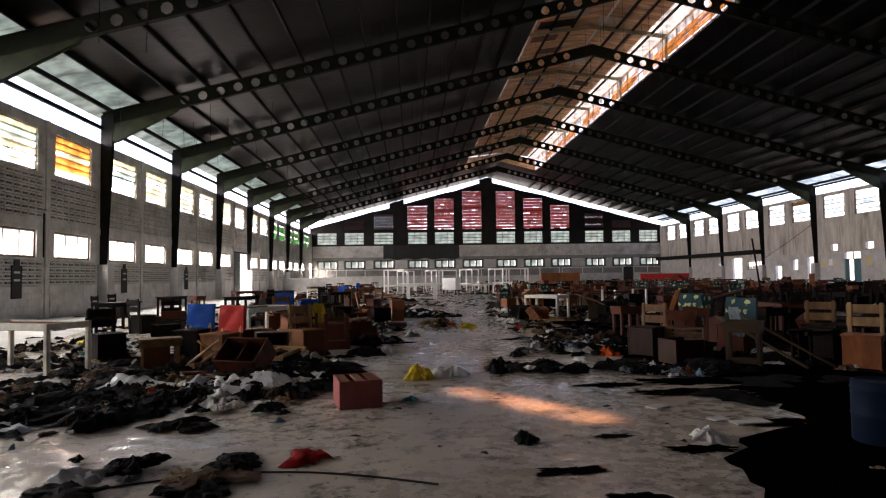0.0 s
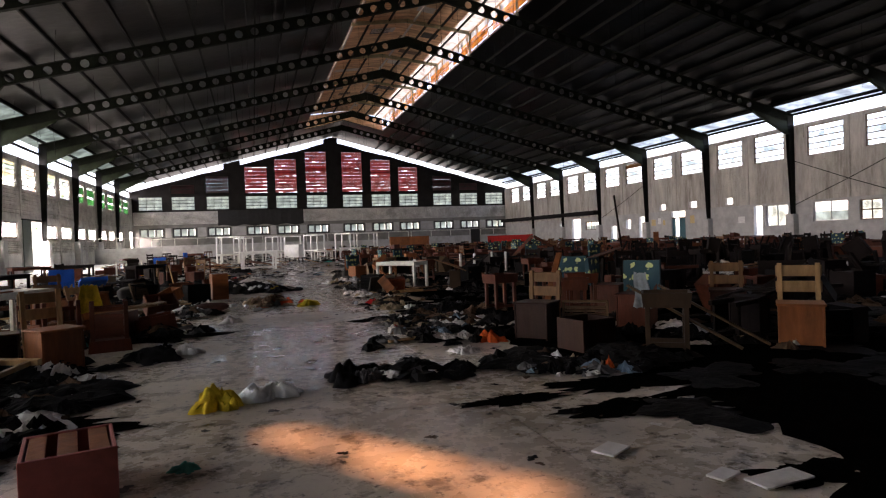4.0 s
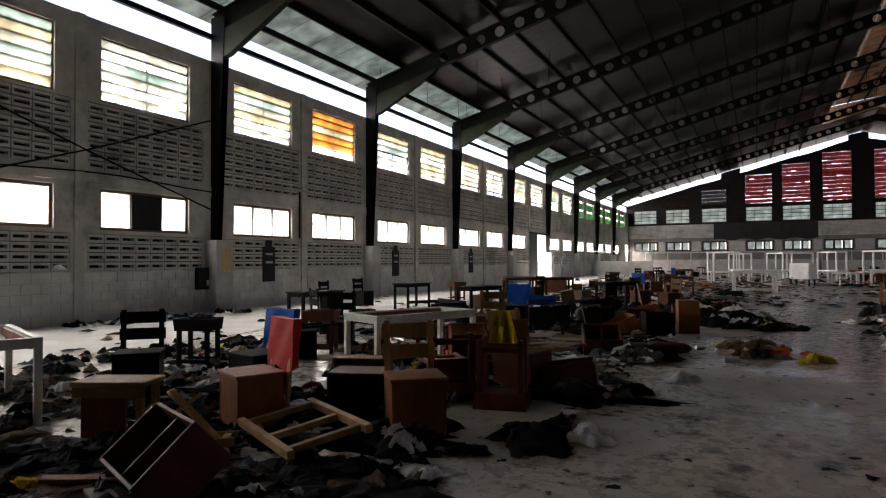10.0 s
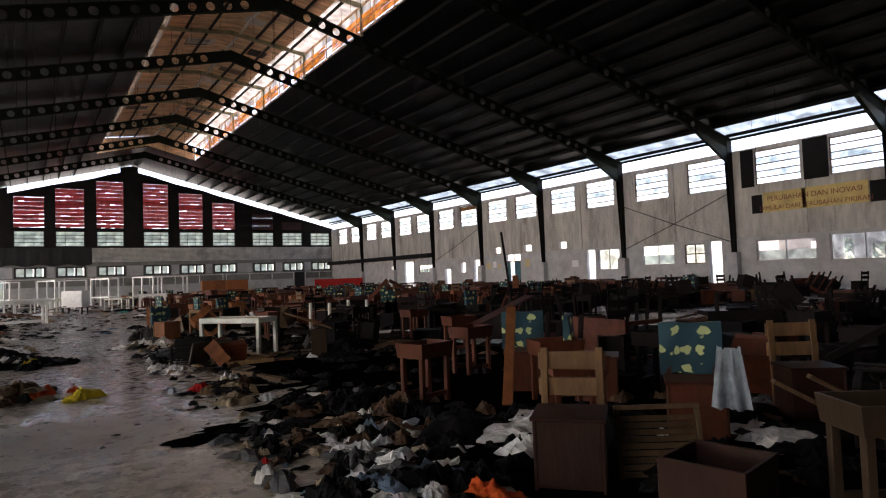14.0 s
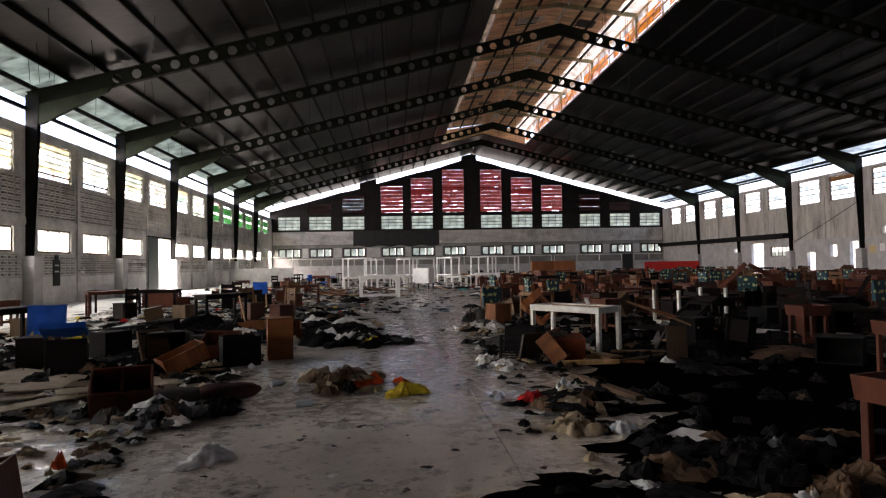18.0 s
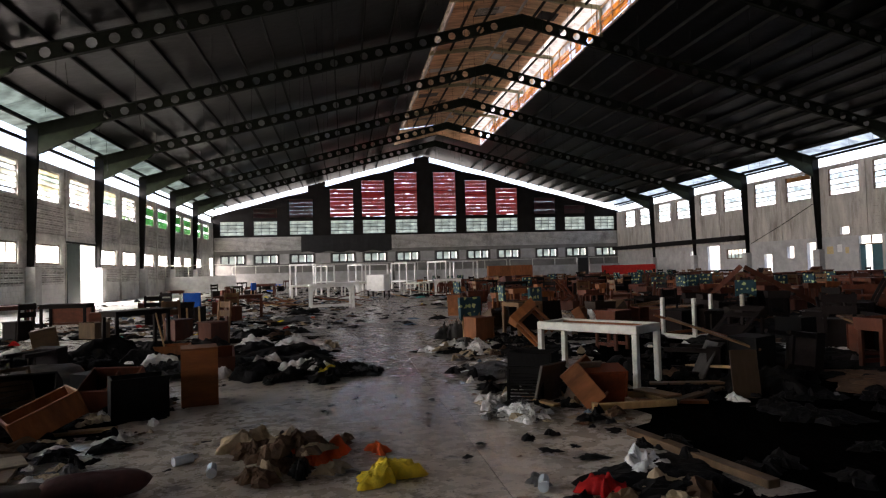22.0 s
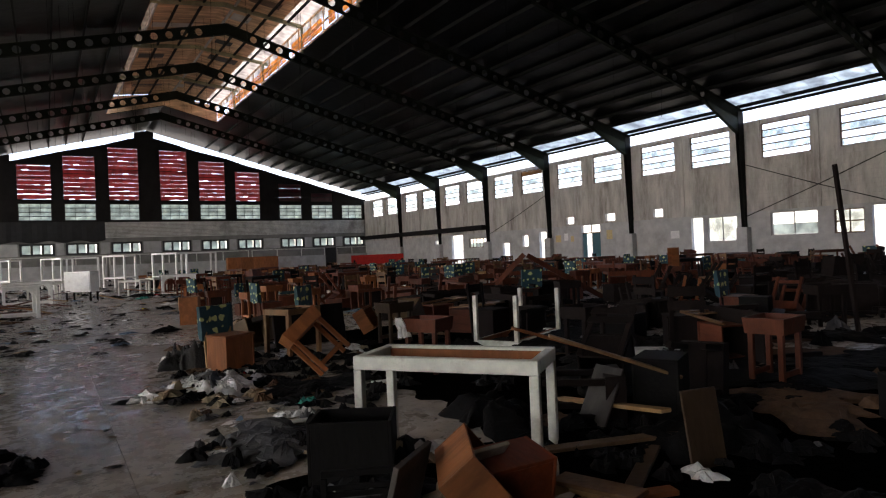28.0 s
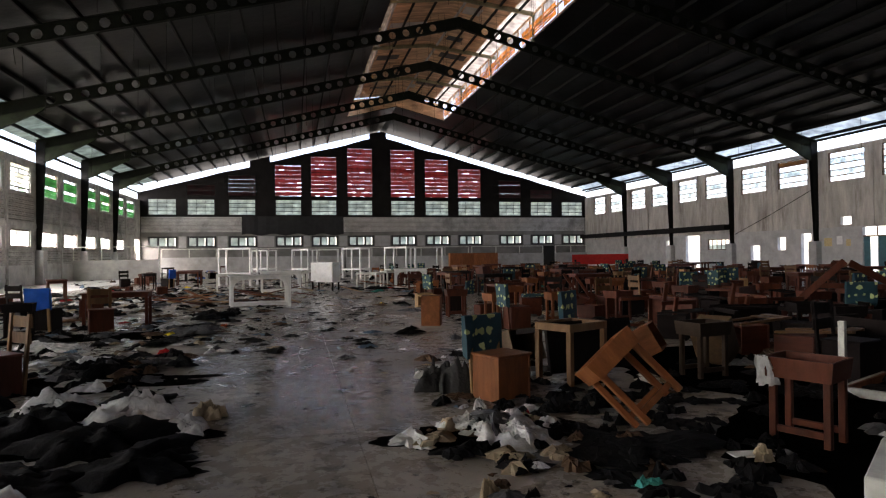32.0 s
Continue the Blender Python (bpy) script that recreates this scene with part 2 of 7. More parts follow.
P_LG = pane_material("pale_green_pane", (0.25, 0.31, 0.28), 0.25)
P_ORANGE = pane_material("orange_pane", (0.32, 0.19, 0.08), 0.25)
P_GREEN = pane_material("green_pane", (0.05, 0.13, 0.06), 0.4)
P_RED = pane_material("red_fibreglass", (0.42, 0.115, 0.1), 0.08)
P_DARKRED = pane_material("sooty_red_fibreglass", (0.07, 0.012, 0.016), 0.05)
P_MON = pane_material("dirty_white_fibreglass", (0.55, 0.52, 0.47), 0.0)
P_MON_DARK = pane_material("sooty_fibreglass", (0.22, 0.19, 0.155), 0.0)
P_EAVE = pane_material("mossy_fibreglass", (0.25, 0.29, 0.26), 0.0)
P_FIBRE = pane_material("pale_fibreglass", (0.44, 0.5, 0.52), 0.0)


# ---- walls with openings ----
def holed(shape, u0, u1, z0, z1, holes, t, place):
    """A slab over u and z with through openings (u0, u1, z0, z1); place(u, d, z) gives the point, d from 0 (room side) to t."""
    us = sorted({u0, u1, *(min(max(v, u0), u1) for h in holes for v in h[:2])})
    zs = sorted({z0, z1, *(min(max(v, z0), z1) for h in holes for v in h[2:])})

    def solid(i, j):
        if not (0 <= i < len(us) - 1 and 0 <= j < len(zs) - 1):
            return False
        u, z = (us[i] + us[i + 1]) / 2, (zs[j] + zs[j + 1]) / 2
        return not any(a < u < b and c < z < d for a, b, c, d in holes)

    for i in range(len(us) - 1):
        for j in range(len(zs) - 1):
            if not solid(i, j):
                continue
            a, b, c, d = us[i], us[i + 1], zs[j], zs[j + 1]
            q = [place(a, 0, c), place(b, 0, c), place(b, 0, d), place(a, 0, d), place(a, t, c), place(b, t, c), place(b, t, d), place(a, t, d)]
            fs = [(0, 1, 2, 3), (5, 4, 7, 6)]
            for (di, dj), f in (((-1, 0), (4, 0, 3, 7)), ((1, 0), (1, 5, 6, 2)), ((0, -1), (4, 5, 1, 0)), ((0, 1), (3, 2, 6, 7))):
                if not solid(i + di, j + dj):
                    fs.append(f)
            shape.add(q, fs)
    return shape


def left_at(u, d, z):
    return (XL - d, u, z)


def right_at(u, d, z):
    return (XR + d, u, z)


def far_at(u, d, z):
    return (u, YF + d, z)



def roof_z(x):
    """Underside of the roof sheet."""
    return Z_EAVE + (x - XL if x < XM else XR - x) * SLOPE


# ---- long walls: two upper and two lower windows in each bay ----
WIN = 2.45
SLOTS = [(i, k, COL0 + BAY * i + (0.72 if k == 0 else 4.2)) for i in range(-1, 12) for k in (0, 1)]
SLOTS = [(i, k, a) for i, k, a in SLOTS if YB + 0.3 < a and a + WIN < YF - 0.2]
DOOR_L = (44.3, 47.0, 0.0, 3.12)
CORNER_L = (76.2, 77.9, 0.9, 3.3)              # open slit in the far corner
OPEN_L, OPEN_FROM_R = 2.5, 16.0                 # unseen wall lengths by the start stay blank to keep light out
upper_l = [(a, a + WIN, Z_USILL, Z_UHEAD) for i, k, a in SLOTS if a > OPEN_L]
lower_l = [(a, a + WIN, Z_SILL, Z_HEAD) for i, k, a in SLOTS if a > OPEN_L and (a > DOOR_L[1] or a + WIN < DOOR_L[0])]
NEAR_R = {18.02: 17.35, 21.5: 21.02, 25.49: 25.05, 28.97: 28.8}   # high windows set off the even spacing
upper_r = [(NEAR_R.get(round(a, 2), a), NEAR_R.get(round(a, 2), a) + WIN, R_USILL, R_UHEAD) for i, k, a in SLOTS if a > OPEN_FROM_R]
VENT_LOW = [(1.15, 1.99)]
VENT_UP = [(3.42, 4.93)]
# bands of the left wall that are filled with slotted blocks
bands = []
for i, k, a in SLOTS:
    y0 = COL0 + BAY * i + (0.3 if k == 0 else 3.85)
    y1 = COL0 + BAY * i + (3.55 if k == 0 else BAY - 0.3)
    y1 = min(y1, YF - 0.3)
    for z0, z1 in VENT_LOW + VENT_UP:
        if z0 < 2 and y1 > DOOR_L[0] - 0.5 and y0 < DOOR_L[1] + 0.3:
            continue
        bands.append((y0, y1, z0, z1))
s = holed(Shape(), YB, YF + WALL, 0, Z_TOP, upper_l + [w for w in lower_l if w[1] < CORNER_L[0]] + [DOOR_L, CORNER_L] + [b for b in bands if b[1] < CORNER_L[0] or b[2] > 3.35], WALL, left_at)
wall_left = thing("wall_left", "grey concrete block wall with two rows of windows", "wall", kind="structure", data=s.mesh("wall_left", M_LEFT))
# black backing paints the shade inside the vent slots
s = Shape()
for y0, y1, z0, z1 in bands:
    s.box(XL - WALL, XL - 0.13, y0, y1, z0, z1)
part("vent_backing", s, M_BLACK, wall_left)

OPEN_R = [(20.6, 23.6, 1.4, 2.5), (17.0, 20.0, 1.3, 2.6), (25.55, 26.3, 0, 2.6), (26.6, 27.9, 1.4, 2.53), (28.6, 30.9, 1.4, 2.62), (32.7, 34.5, 1.2, 2.6), (34.75, 35.5, 0, 2.6),
          (37.4, 38.1, 2.85, 3.32), (41.1, 41.9, 2.85, 3.32), (44.8, 45.55, 2.85, 3.32), (42.4, 44.1, 0, 2.67), (47.65, 48.45, 0, 2.43), (49.7, 50.4, 1.4, 2.25), (52.0, 52.9, 0, 1.75),
          (55.1, 57.6, 1.5, 2.3), (58.5, 60.3, 0, 2.65), (62.6, 63.1, 0.6, 2.3)]
s = holed(Shape(), YB, YF + WALL, 2.72, R_TOP, upper_r + OPEN_R, WALL, right_at)
wall_right = thing("wall_right", "stained grey-white block wall with a row of high windows", "wall", kind="structure", data=s.mesh("wall_right", M_RIGHT))
s = holed(Shape(), YB, YF + WALL, 0, 2.72, OPEN_R, WALL + 0.02, lambda u, d, z: (XR + d - 0.02, u, z))
part("painted_dado", s, M_PLASTER, wall_right, "whiter painted lower wall")
s = Shape()
for i in range(-1, 12):
    y = COL0 + BAY * i + BAY / 2
    if YB < y < YF - 1:
        s.box(XR - 0.05, XR + 0.01, y - 0.1, y + 0.1, 2.72, R_TOP - 0.004)
part("pilasters", s, M_RIGHT, wall_right)
s = Shape()
for i in range(-1, 12):
    y = COL0 + BAY * i + 3.7
    if YB < y < YF - 1 and not DOOR_L[0] < y < DOOR_L[1]:
        s.box(XL - 0.01, XL + 0.06, y - 0.11, y + 0.11, 0, Z_TOP - 0.004)
s.box(XL - 0.01, XL + 0.03, YB, YF, 3.12, 3.38)
part("pilasters", s, M_LEFT, wall_left)
s = Shape().worn(XR - 0.7, XR + 0.02, 54.8, YF - 0.01, 2.95, 3.35, 0.02)
thing("canopy_ledge", "dark sooty concrete canopy along the wall", "ledge", kind="structure", data=s.mesh("canopy_ledge", M_BLACK))

# ---- far gable ----
PANELS = [-13.15, -9.7, -5.95, -1.6, 1.85, 5.45, 9.83, 13.42, 16.95, 21.46, 25.05, 28.65]
PW = 2.5
pan_holes = [(x, x + PW, 5.45, 7.0) for x in PANELS]
small_holes = [(x, x + PW + 0.1, 2.35, 3.42) for x in PANELS]
red_holes = []
for j, x in enumerate(PANELS):
    lo = min(roof_z(x), roof_z(x + PW)) - 1.02
    if lo > 7.6:
        red_holes.append((x, x + PW, 7.35, lo, j))
s = holed(Shape(), XL - WALL, XR + WALL, 0, 5.3, small_holes, WALL, far_at)
wall_far = thing("wall_far", "sooty grey gable wall at the far end", "wall", kind="structure", data=s.mesh("wall_far", M_FAR))
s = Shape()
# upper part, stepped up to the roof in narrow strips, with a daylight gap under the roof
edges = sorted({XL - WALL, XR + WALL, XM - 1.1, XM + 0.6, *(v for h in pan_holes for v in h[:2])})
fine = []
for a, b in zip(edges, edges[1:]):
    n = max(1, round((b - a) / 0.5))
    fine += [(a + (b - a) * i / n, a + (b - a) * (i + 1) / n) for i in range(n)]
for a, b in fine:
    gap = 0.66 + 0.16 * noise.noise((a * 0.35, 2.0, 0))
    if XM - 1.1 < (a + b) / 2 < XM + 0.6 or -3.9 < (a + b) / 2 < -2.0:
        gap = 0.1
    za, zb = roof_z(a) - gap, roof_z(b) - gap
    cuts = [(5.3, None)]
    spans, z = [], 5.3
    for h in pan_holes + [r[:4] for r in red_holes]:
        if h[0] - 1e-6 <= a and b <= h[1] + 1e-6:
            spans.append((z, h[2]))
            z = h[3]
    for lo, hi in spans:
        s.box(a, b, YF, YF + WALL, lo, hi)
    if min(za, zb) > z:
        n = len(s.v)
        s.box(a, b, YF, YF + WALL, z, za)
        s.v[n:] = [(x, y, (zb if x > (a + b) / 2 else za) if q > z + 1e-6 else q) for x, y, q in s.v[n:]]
part("gable_upper", s, M_BLACK, wall_far, "soot-blackened upper gable")
for x0, x1 in ((-13.7, -4.75), (5.0, 31.3)):
    boards = Shape()
    n = 11
    for i in range(n):
        z = 3.82 + i * 0.132
        boards.box(x0, x1, YF - 0.06, YF - 0.03, z, z + 0.1, None)
    part("slat_siding", boards, M_LEFT, wall_far, "pale horizontal slats")
s = Shape()
for i in range(26):
    a, b = -4.75 + 9.75 * i / 26, -4.75 + 9.75 * (i + 1) / 26
    d0, d1 = 0.05 * math.sin(i * 1.9), 0.05 * math.sin((i + 1) * 1.9)
    s.add([(a, YF - 0.12 + d0, 3.55 + 0.1 * math.sin(i)), (b, YF - 0.12 + d1, 3.55 + 0.1 * math.sin(i + 1)), (b, YF - 0.005, 5.35), (a, YF - 0.005, 5.35)], [(0, 1, 2, 3)])
thing("tarpaulin", "black tarpaulin hung over the gable slats", "tarpaulin", data=s.mesh("tarpaulin", M_BLACKCLOTH, True))
s = Shape()
for j, x in enumerate(PANELS):
    if j:
        s.box(PANELS[j - 1] + PW + 0.22, x - 0.12, YF - 0.03, YF + 0.01, 2.35, 3.42)
part("window_piers", s, M_PLASTER, wall_far, "pale painted piers")

# unseen wall behind the camera, black to cut bounce light; floor and outside ground
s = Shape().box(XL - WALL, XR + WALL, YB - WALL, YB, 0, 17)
thing("wall_near", "plain soot-dark end wall", "wall", kind="structure", data=s.mesh("wall_near", M_BLACK))
M_GROUND = material("dry_ground", (0.25, 0.24, 0.19), 0.95, vary=0.3, scale=0.2)
s = Shape().add([(-900, -900, -0.25), (900, -900, -0.25), (900, 900, -0.25), (-900, 900, -0.25)], [(0, 1, 2, 3)])
thing("ground", "bare pale ground outside", "ground", kind="structure", data=s.mesh("ground", M_GROUND))


def floor_material():
    """Concrete: broad damp patches, blotches, fine specks and trodden dirt."""
    m = material("concrete_floor", (0.56, 0.5, 0.41), 0.6, vary=0.3, scale=0.7, dirt=0.5, dirt_color=(0.07, 0.062, 0.05), bump=0.1, bump_scale=22)
    n, link = m.node_tree.nodes, m.node_tree.links.new
    b = n["Principled BSDF"]
    co = n.new("ShaderNodeTexCoord")
    src = b.inputs["Base Color"].links[0].from_socket

    def noise_range(scale, detail, rough, a, c, lo, hi):
        t, r = n.new("ShaderNodeTexNoise"), n.new("ShaderNodeMapRange")
        t.inputs["Scale"].default_value, t.inputs["Detail"].default_value, t.inputs["Roughness"].default_value = scale, detail, rough
        r.inputs[1].default_value, r.inputs[2].default_value, r.inputs[3].default_value, r.inputs[4].default_value = a, c, lo, hi
        link(co.outputs["Object"], t.inputs["Vector"])
        link(t.outputs[0], r.inputs[0])
        return r.outputs[0]

    for scale, a, c, amount, tone in ((3.2, 0.54, 0.64, 0.8, (0.07, 0.06, 0.05)), (11.0, 0.58, 0.66, 0.85, (0.05, 0.045, 0.038)), (34.0, 0.62, 0.7, 0.7, (0.06, 0.05, 0.04))):
        mix = n.new("ShaderNodeMix")
        mix.data_type = "RGBA"
        link(noise_range(scale, 6, 0.7, a, c, 0.0, amount), mix.inputs[0])
        link(src, mix.inputs[6])
        mix.inputs[7].default_value = (*tone, 1)
        src = mix.outputs[2]
    # darkening down the hall, painted in for the dimmer floor there
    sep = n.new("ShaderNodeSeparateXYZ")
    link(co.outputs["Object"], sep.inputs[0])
    far, darkening, sm = n.new("ShaderNodeMapRange"), n.new("ShaderNodeMath"), n.new("ShaderNodeMix")
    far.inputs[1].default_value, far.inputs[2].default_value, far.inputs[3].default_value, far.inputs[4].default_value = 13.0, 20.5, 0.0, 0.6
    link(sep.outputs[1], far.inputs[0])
    darkening.operation = "MULTIPLY"
    link(far.outputs[0], darkening.inputs[0])
    link(noise_range(0.8, 7, 0.7, 0.3, 0.6, 0.45, 1.0), darkening.inputs[1])
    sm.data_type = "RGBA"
    link(darkening.outputs[0], sm.inputs[0])
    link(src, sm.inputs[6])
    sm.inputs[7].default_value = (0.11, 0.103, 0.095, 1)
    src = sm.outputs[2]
    link(src, b.inputs["Base Color"])
    b.inputs["Specular IOR Level"].default_value = 0.5
    # the trodden, damp middle of the aisle is smoother
    off, ab, band, mul = n.new("ShaderNodeMath"), n.new("ShaderNodeMath"), n.new("ShaderNodeMapRange"), n.new("ShaderNodeMath")
    off.operation, off.inputs[1].default_value = "SUBTRACT", 0.4
    ab.operation, mul.operation = "ABSOLUTE", "MULTIPLY"
    link(sep.outputs[0], off.inputs[0])
    link(off.outputs[0], ab.inputs[0])
    band.inputs[1].default_value, band.inputs[2].default_value, band.inputs[3].default_value, band.inputs[4].default_value = 0.7, 2.6, 0.6, 1.0
    link(ab.outputs[0], band.inputs[0])
    link(noise_range(0.9, 8, 0.72, 0.38, 0.62, 0.4, 0.9), mul.inputs[0])
    link(band.outputs[0], mul.inputs[1])
    # broken film of water
    wet, fine, film = n.new("ShaderNodeMath"), noise_range(7.0, 5, 0.65, 0.46, 0.54, 1.0, 0.16), n.new("ShaderNodeMath")
    film.operation, wet.operation = "MAXIMUM", "MULTIPLY"
    link(fine, film.inputs[0])
    link(noise_range(0.45, 3, 0.6, 0.42, 0.5, 1.0, 0.0), film.inputs[1])
    link(mul.outputs[0], wet.inputs[0])
    link(film.outputs[0], wet.inputs[1])
    link(wet.outputs[0], b.inputs["Roughness"])
    return m


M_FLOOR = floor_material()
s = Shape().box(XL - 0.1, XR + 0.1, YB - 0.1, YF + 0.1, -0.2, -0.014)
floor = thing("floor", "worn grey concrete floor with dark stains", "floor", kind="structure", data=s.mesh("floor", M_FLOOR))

# added area lamp outside, boosting skylight through the left-hand windows and eaves
lamp = new("window_light_left", bpy.data.lights.new("window_light_left", "AREA"))
lamp.data.shape, lamp.data.size, lamp.data.size_y, lamp.data.energy, lamp.data.color, lamp.data.spread = "RECTANGLE", YF - OPEN_L, 5.4, LEFT_LIGHT, (1.0, 0.98, 0.94), radians(140)
lamp.matrix_world = look((XL - 1.9, (OPEN_L + YF) / 2, 4.75), (XL + 8.1, (OPEN_L + YF) / 2, 4.75 - 10 * math.tan(radians(30))))

# ---- roof ----
Y0, Y1 = YB - 1, YF + 0.6
EAVE_STRIP = 1.5
HOLE = (-0.25, 5.3)


def sheet(shape, xa, xb, ya, yb, lift=0.0):
    za, zb = roof_z(xa) + lift, roof_z(xb) + lift
    shape.add([(xa, ya, za), (xb, ya, zb), (xb, yb, zb), (xa, yb, za), (xa, ya, za + 0.05), (xb, ya, zb + 0.05), (xb, yb, zb + 0.05), (xa, yb, za + 0.05)], CUBE_F if xb > xa else [f[::-1] for f in CUBE_F])


PURLIN = 1.31
for side, xe, d in (("left", XL, 1), ("right", XR, -1)):
    xin = XM - d * MON
    s = Shape()
    xa = xe + d * EAVE_STRIP
    if side == "left":
        # unseen roof hole, placed so the sun throws the streak on the floor
        t = (roof_z(HOLE[0]) - 0.0) / SUN_WAY.z
        hx, hy = HOLE[0] + SUN_WAY.x * t, HOLE[1] + SUN_WAY.y * t
        t = (roof_z(hx) - 0.0) / SUN_WAY.z
        hx, hy = HOLE[0] + SUN_WAY.x * t, HOLE[1] + SUN_WAY.y * t
        LIGHT_HOLE = (hx, hy)
        clad = Shape()
        for sh, up in ((s, 0.0), (clad, 0.054)):
            sheet(sh, xa, hx - 0.7, Y0, Y1, up)
            sheet(sh, hx + 0.7, xin, Y0, Y1, up)
            sheet(sh, hx - 0.7, hx + 0.7, Y0, hy - 1.0, up)
            sheet(sh, hx - 0.7, hx + 0.7, hy + 1.0, Y1, up)
        # two corner sheets leave a slanting slit between them
        for k in (-1, 1):
            pts = [(k * 0.7, k * 1.0), (k * 0.7, -k * 0.72), (-k * 0.42, k * 1.0)]
            n = len(s.v)
            s.v += [(hx + a, hy + b, roof_z(hx + a) + dz) for dz in (0, 0.05) for a, b in pts]
            s.f += [(n, n + 1, n + 2), (n + 5, n + 4, n + 3)] + [(n + i, n + 3 + i, n + 3 + (i + 1) % 3, n + (i + 1) % 3) for i in range(3)]
    else:
        sheet(s, xa, xin, Y0, Y1)
        clad = Shape()
        sheet(clad, xa, xin, Y0, Y1, 0.054)
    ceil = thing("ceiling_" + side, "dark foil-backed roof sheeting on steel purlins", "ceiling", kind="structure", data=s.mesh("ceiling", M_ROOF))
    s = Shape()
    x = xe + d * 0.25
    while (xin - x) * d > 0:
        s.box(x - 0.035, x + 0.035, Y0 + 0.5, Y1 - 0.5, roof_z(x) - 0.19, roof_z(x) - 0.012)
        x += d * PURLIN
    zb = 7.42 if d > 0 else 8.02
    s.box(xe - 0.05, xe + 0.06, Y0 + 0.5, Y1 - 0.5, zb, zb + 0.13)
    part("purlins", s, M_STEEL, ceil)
    # unseen outer sheets, added to bounce sun up at the monitor ceiling
    part("cladding", clad, M_ZINC, ceil, "weathered zinc outer sheets")
    # translucent sheets along the eaves, some of them missing
    strips, dull = Shape(), Shape()
    for i in range(-1, 12):
        y = COL0 + BAY * i
        for k in range(6):
            a, b = y + BAY * k / 6, y + BAY * (k + 1) / 6 - 0.02
            if a > Y0 and b < Y1 and (i * 7 + k * 3 + (2 if d > 0 else 0)) % 11 > -1:
                sheet(strips if b > (OPEN_L if d > 0 else OPEN_FROM_R) - 1.5 else dull, xe - d * 0.6, xe + d * EAVE_STRIP, a, b, 0.004 * (k % 2))
    # opaque sheets over the unseen near eaves, added to hold back light
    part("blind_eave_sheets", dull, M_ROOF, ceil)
    part("eave_sheets", strips, P_EAVE if d > 0 else P_FIBRE, ceil, "pale translucent fibreglass sheets")
LIGHT_Z = roof_z(LIGHT_HOLE[0])
s = Shape()
sheet(s, LIGHT_HOLE[0] - 0.75, LIGHT_HOLE[0] + 0.75, LIGHT_HOLE[1] - 1.05, LIGHT_HOLE[1] + 1.05, 0.115)
# amber sheet added over the hole to tint that streak
P_AMBER = pane_material("amber_fibreglass", (0.7, 0.5, 0.36), 0.95)
part("roof_light", s, P_AMBER, bpy.data.objects["ceiling_left"], "amber translucent strip")

# ridge monitor: raised roof with open sides
ZM = roof_z(XM - MON) + 1.45
MS = 0.13
MON_LIGHT = {-1: 3.2, 1: 3.15}                  # where the translucent outer sheets begin
MON_STRIP = {-1: Shape(), 1: Shape()}
s = Shape()
for a in (-1, 1):
    xo = XM + a * (MON + 0.5)
    zt = ZM + (MON + 0.5) * MS
    for sh, u0, u1 in ((s, 0.0, MON_LIGHT[a]), (MON_STRIP[a], MON_LIGHT[a] + 0.002, MON + 0.5)):
        q = [(XM + a * u0, Y0, zt - u0 * MS), (XM + a * u1, Y0, zt - u1 * MS), (XM + a * u1, 68.0, zt - u1 * MS), (XM + a * u0, 68.0, zt - u0 * MS)]
        sh.add(q + [(x, y, z + 0.05) for x, y, z in q], [f if a < 0 else f[::-1] for f in CUBE_F])
ceil = thing("ceiling_monitor", "rusty brown sheeting over the ridge monitor", "ceiling", kind="structure", data=s.mesh("ceiling", M_RUST))
s = Shape()
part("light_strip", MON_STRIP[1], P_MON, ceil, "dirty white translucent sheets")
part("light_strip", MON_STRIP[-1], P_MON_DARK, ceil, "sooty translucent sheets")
pale = Shape()
for x in (-3.3, -2.3, -1.1, 0.5, 1.4, 2.3, 3.4):
    z = ZM + (MON + 0.5 - abs(x)) * MS
    # two purlins in pale zinc, painting the light caught along them
    (pale if x in (-3.3, 0.5) else s).box(XM + x - 0.05, XM + x + 0.05, Y0 + 0.5, 67.8, z - 0.13, z - 0.012)
part("purlins", s, M_STEEL, ceil)
part("pale_purlins", pale, M_ZINC, ceil, "bare zinc purlins")
# loose overlapping sheets of the monitor ceiling
rnd = random.Random(17)
for k in range(46):
    a = rnd.choice((-1, 1))
    w, y = rnd.uniform(0.7, 1.0), rnd.uniform(14, 66)
    u0 = rnd.uniform(0.1, 1.6)
    u1 = min(3.1 if a < 0 else 3.05, u0 + rnd.uniform(0.9, 2.2))
    zz = [ZM + (MON + 0.5 - u) * MS - 0.014 - 0.004 * (k % 3) for u in (u0, u1)]
    s = Shape()
    q = [(XM + a * u0, y, zz[0]), (XM + a * u1, y, zz[1]), (XM + a * u1, y + w, zz[1]), (XM + a * u0, y + w, zz[0])]
    s.add(q + [(x, yy, z - 0.003) for x, yy, z in q], CUBE_F)
    part("ceiling_sheet", s, (M_ZINC, M_RUST, M_ROOF, M_WOODFRAME)[k % 4], ceil)
# sheets that close the ridge past the monitor
s = Shape()
for d in (1, -1):
    sheet(s, XM - d * MON, XM, 68.0, Y1)
part("ridge_sheets", s, M_ROOF, ceil)
s = Shape()
zt = ZM + (MON + 0.5) * MS
q = [(XM - MON, 68.02, roof_z(XM - MON)), (XM, 68.02, roof_z(XM)), (XM + MON, 68.02, roof_z(XM + MON)), (XM + MON, 68.02, ZM), (XM, 68.02, zt), (XM - MON, 68.02, ZM)]
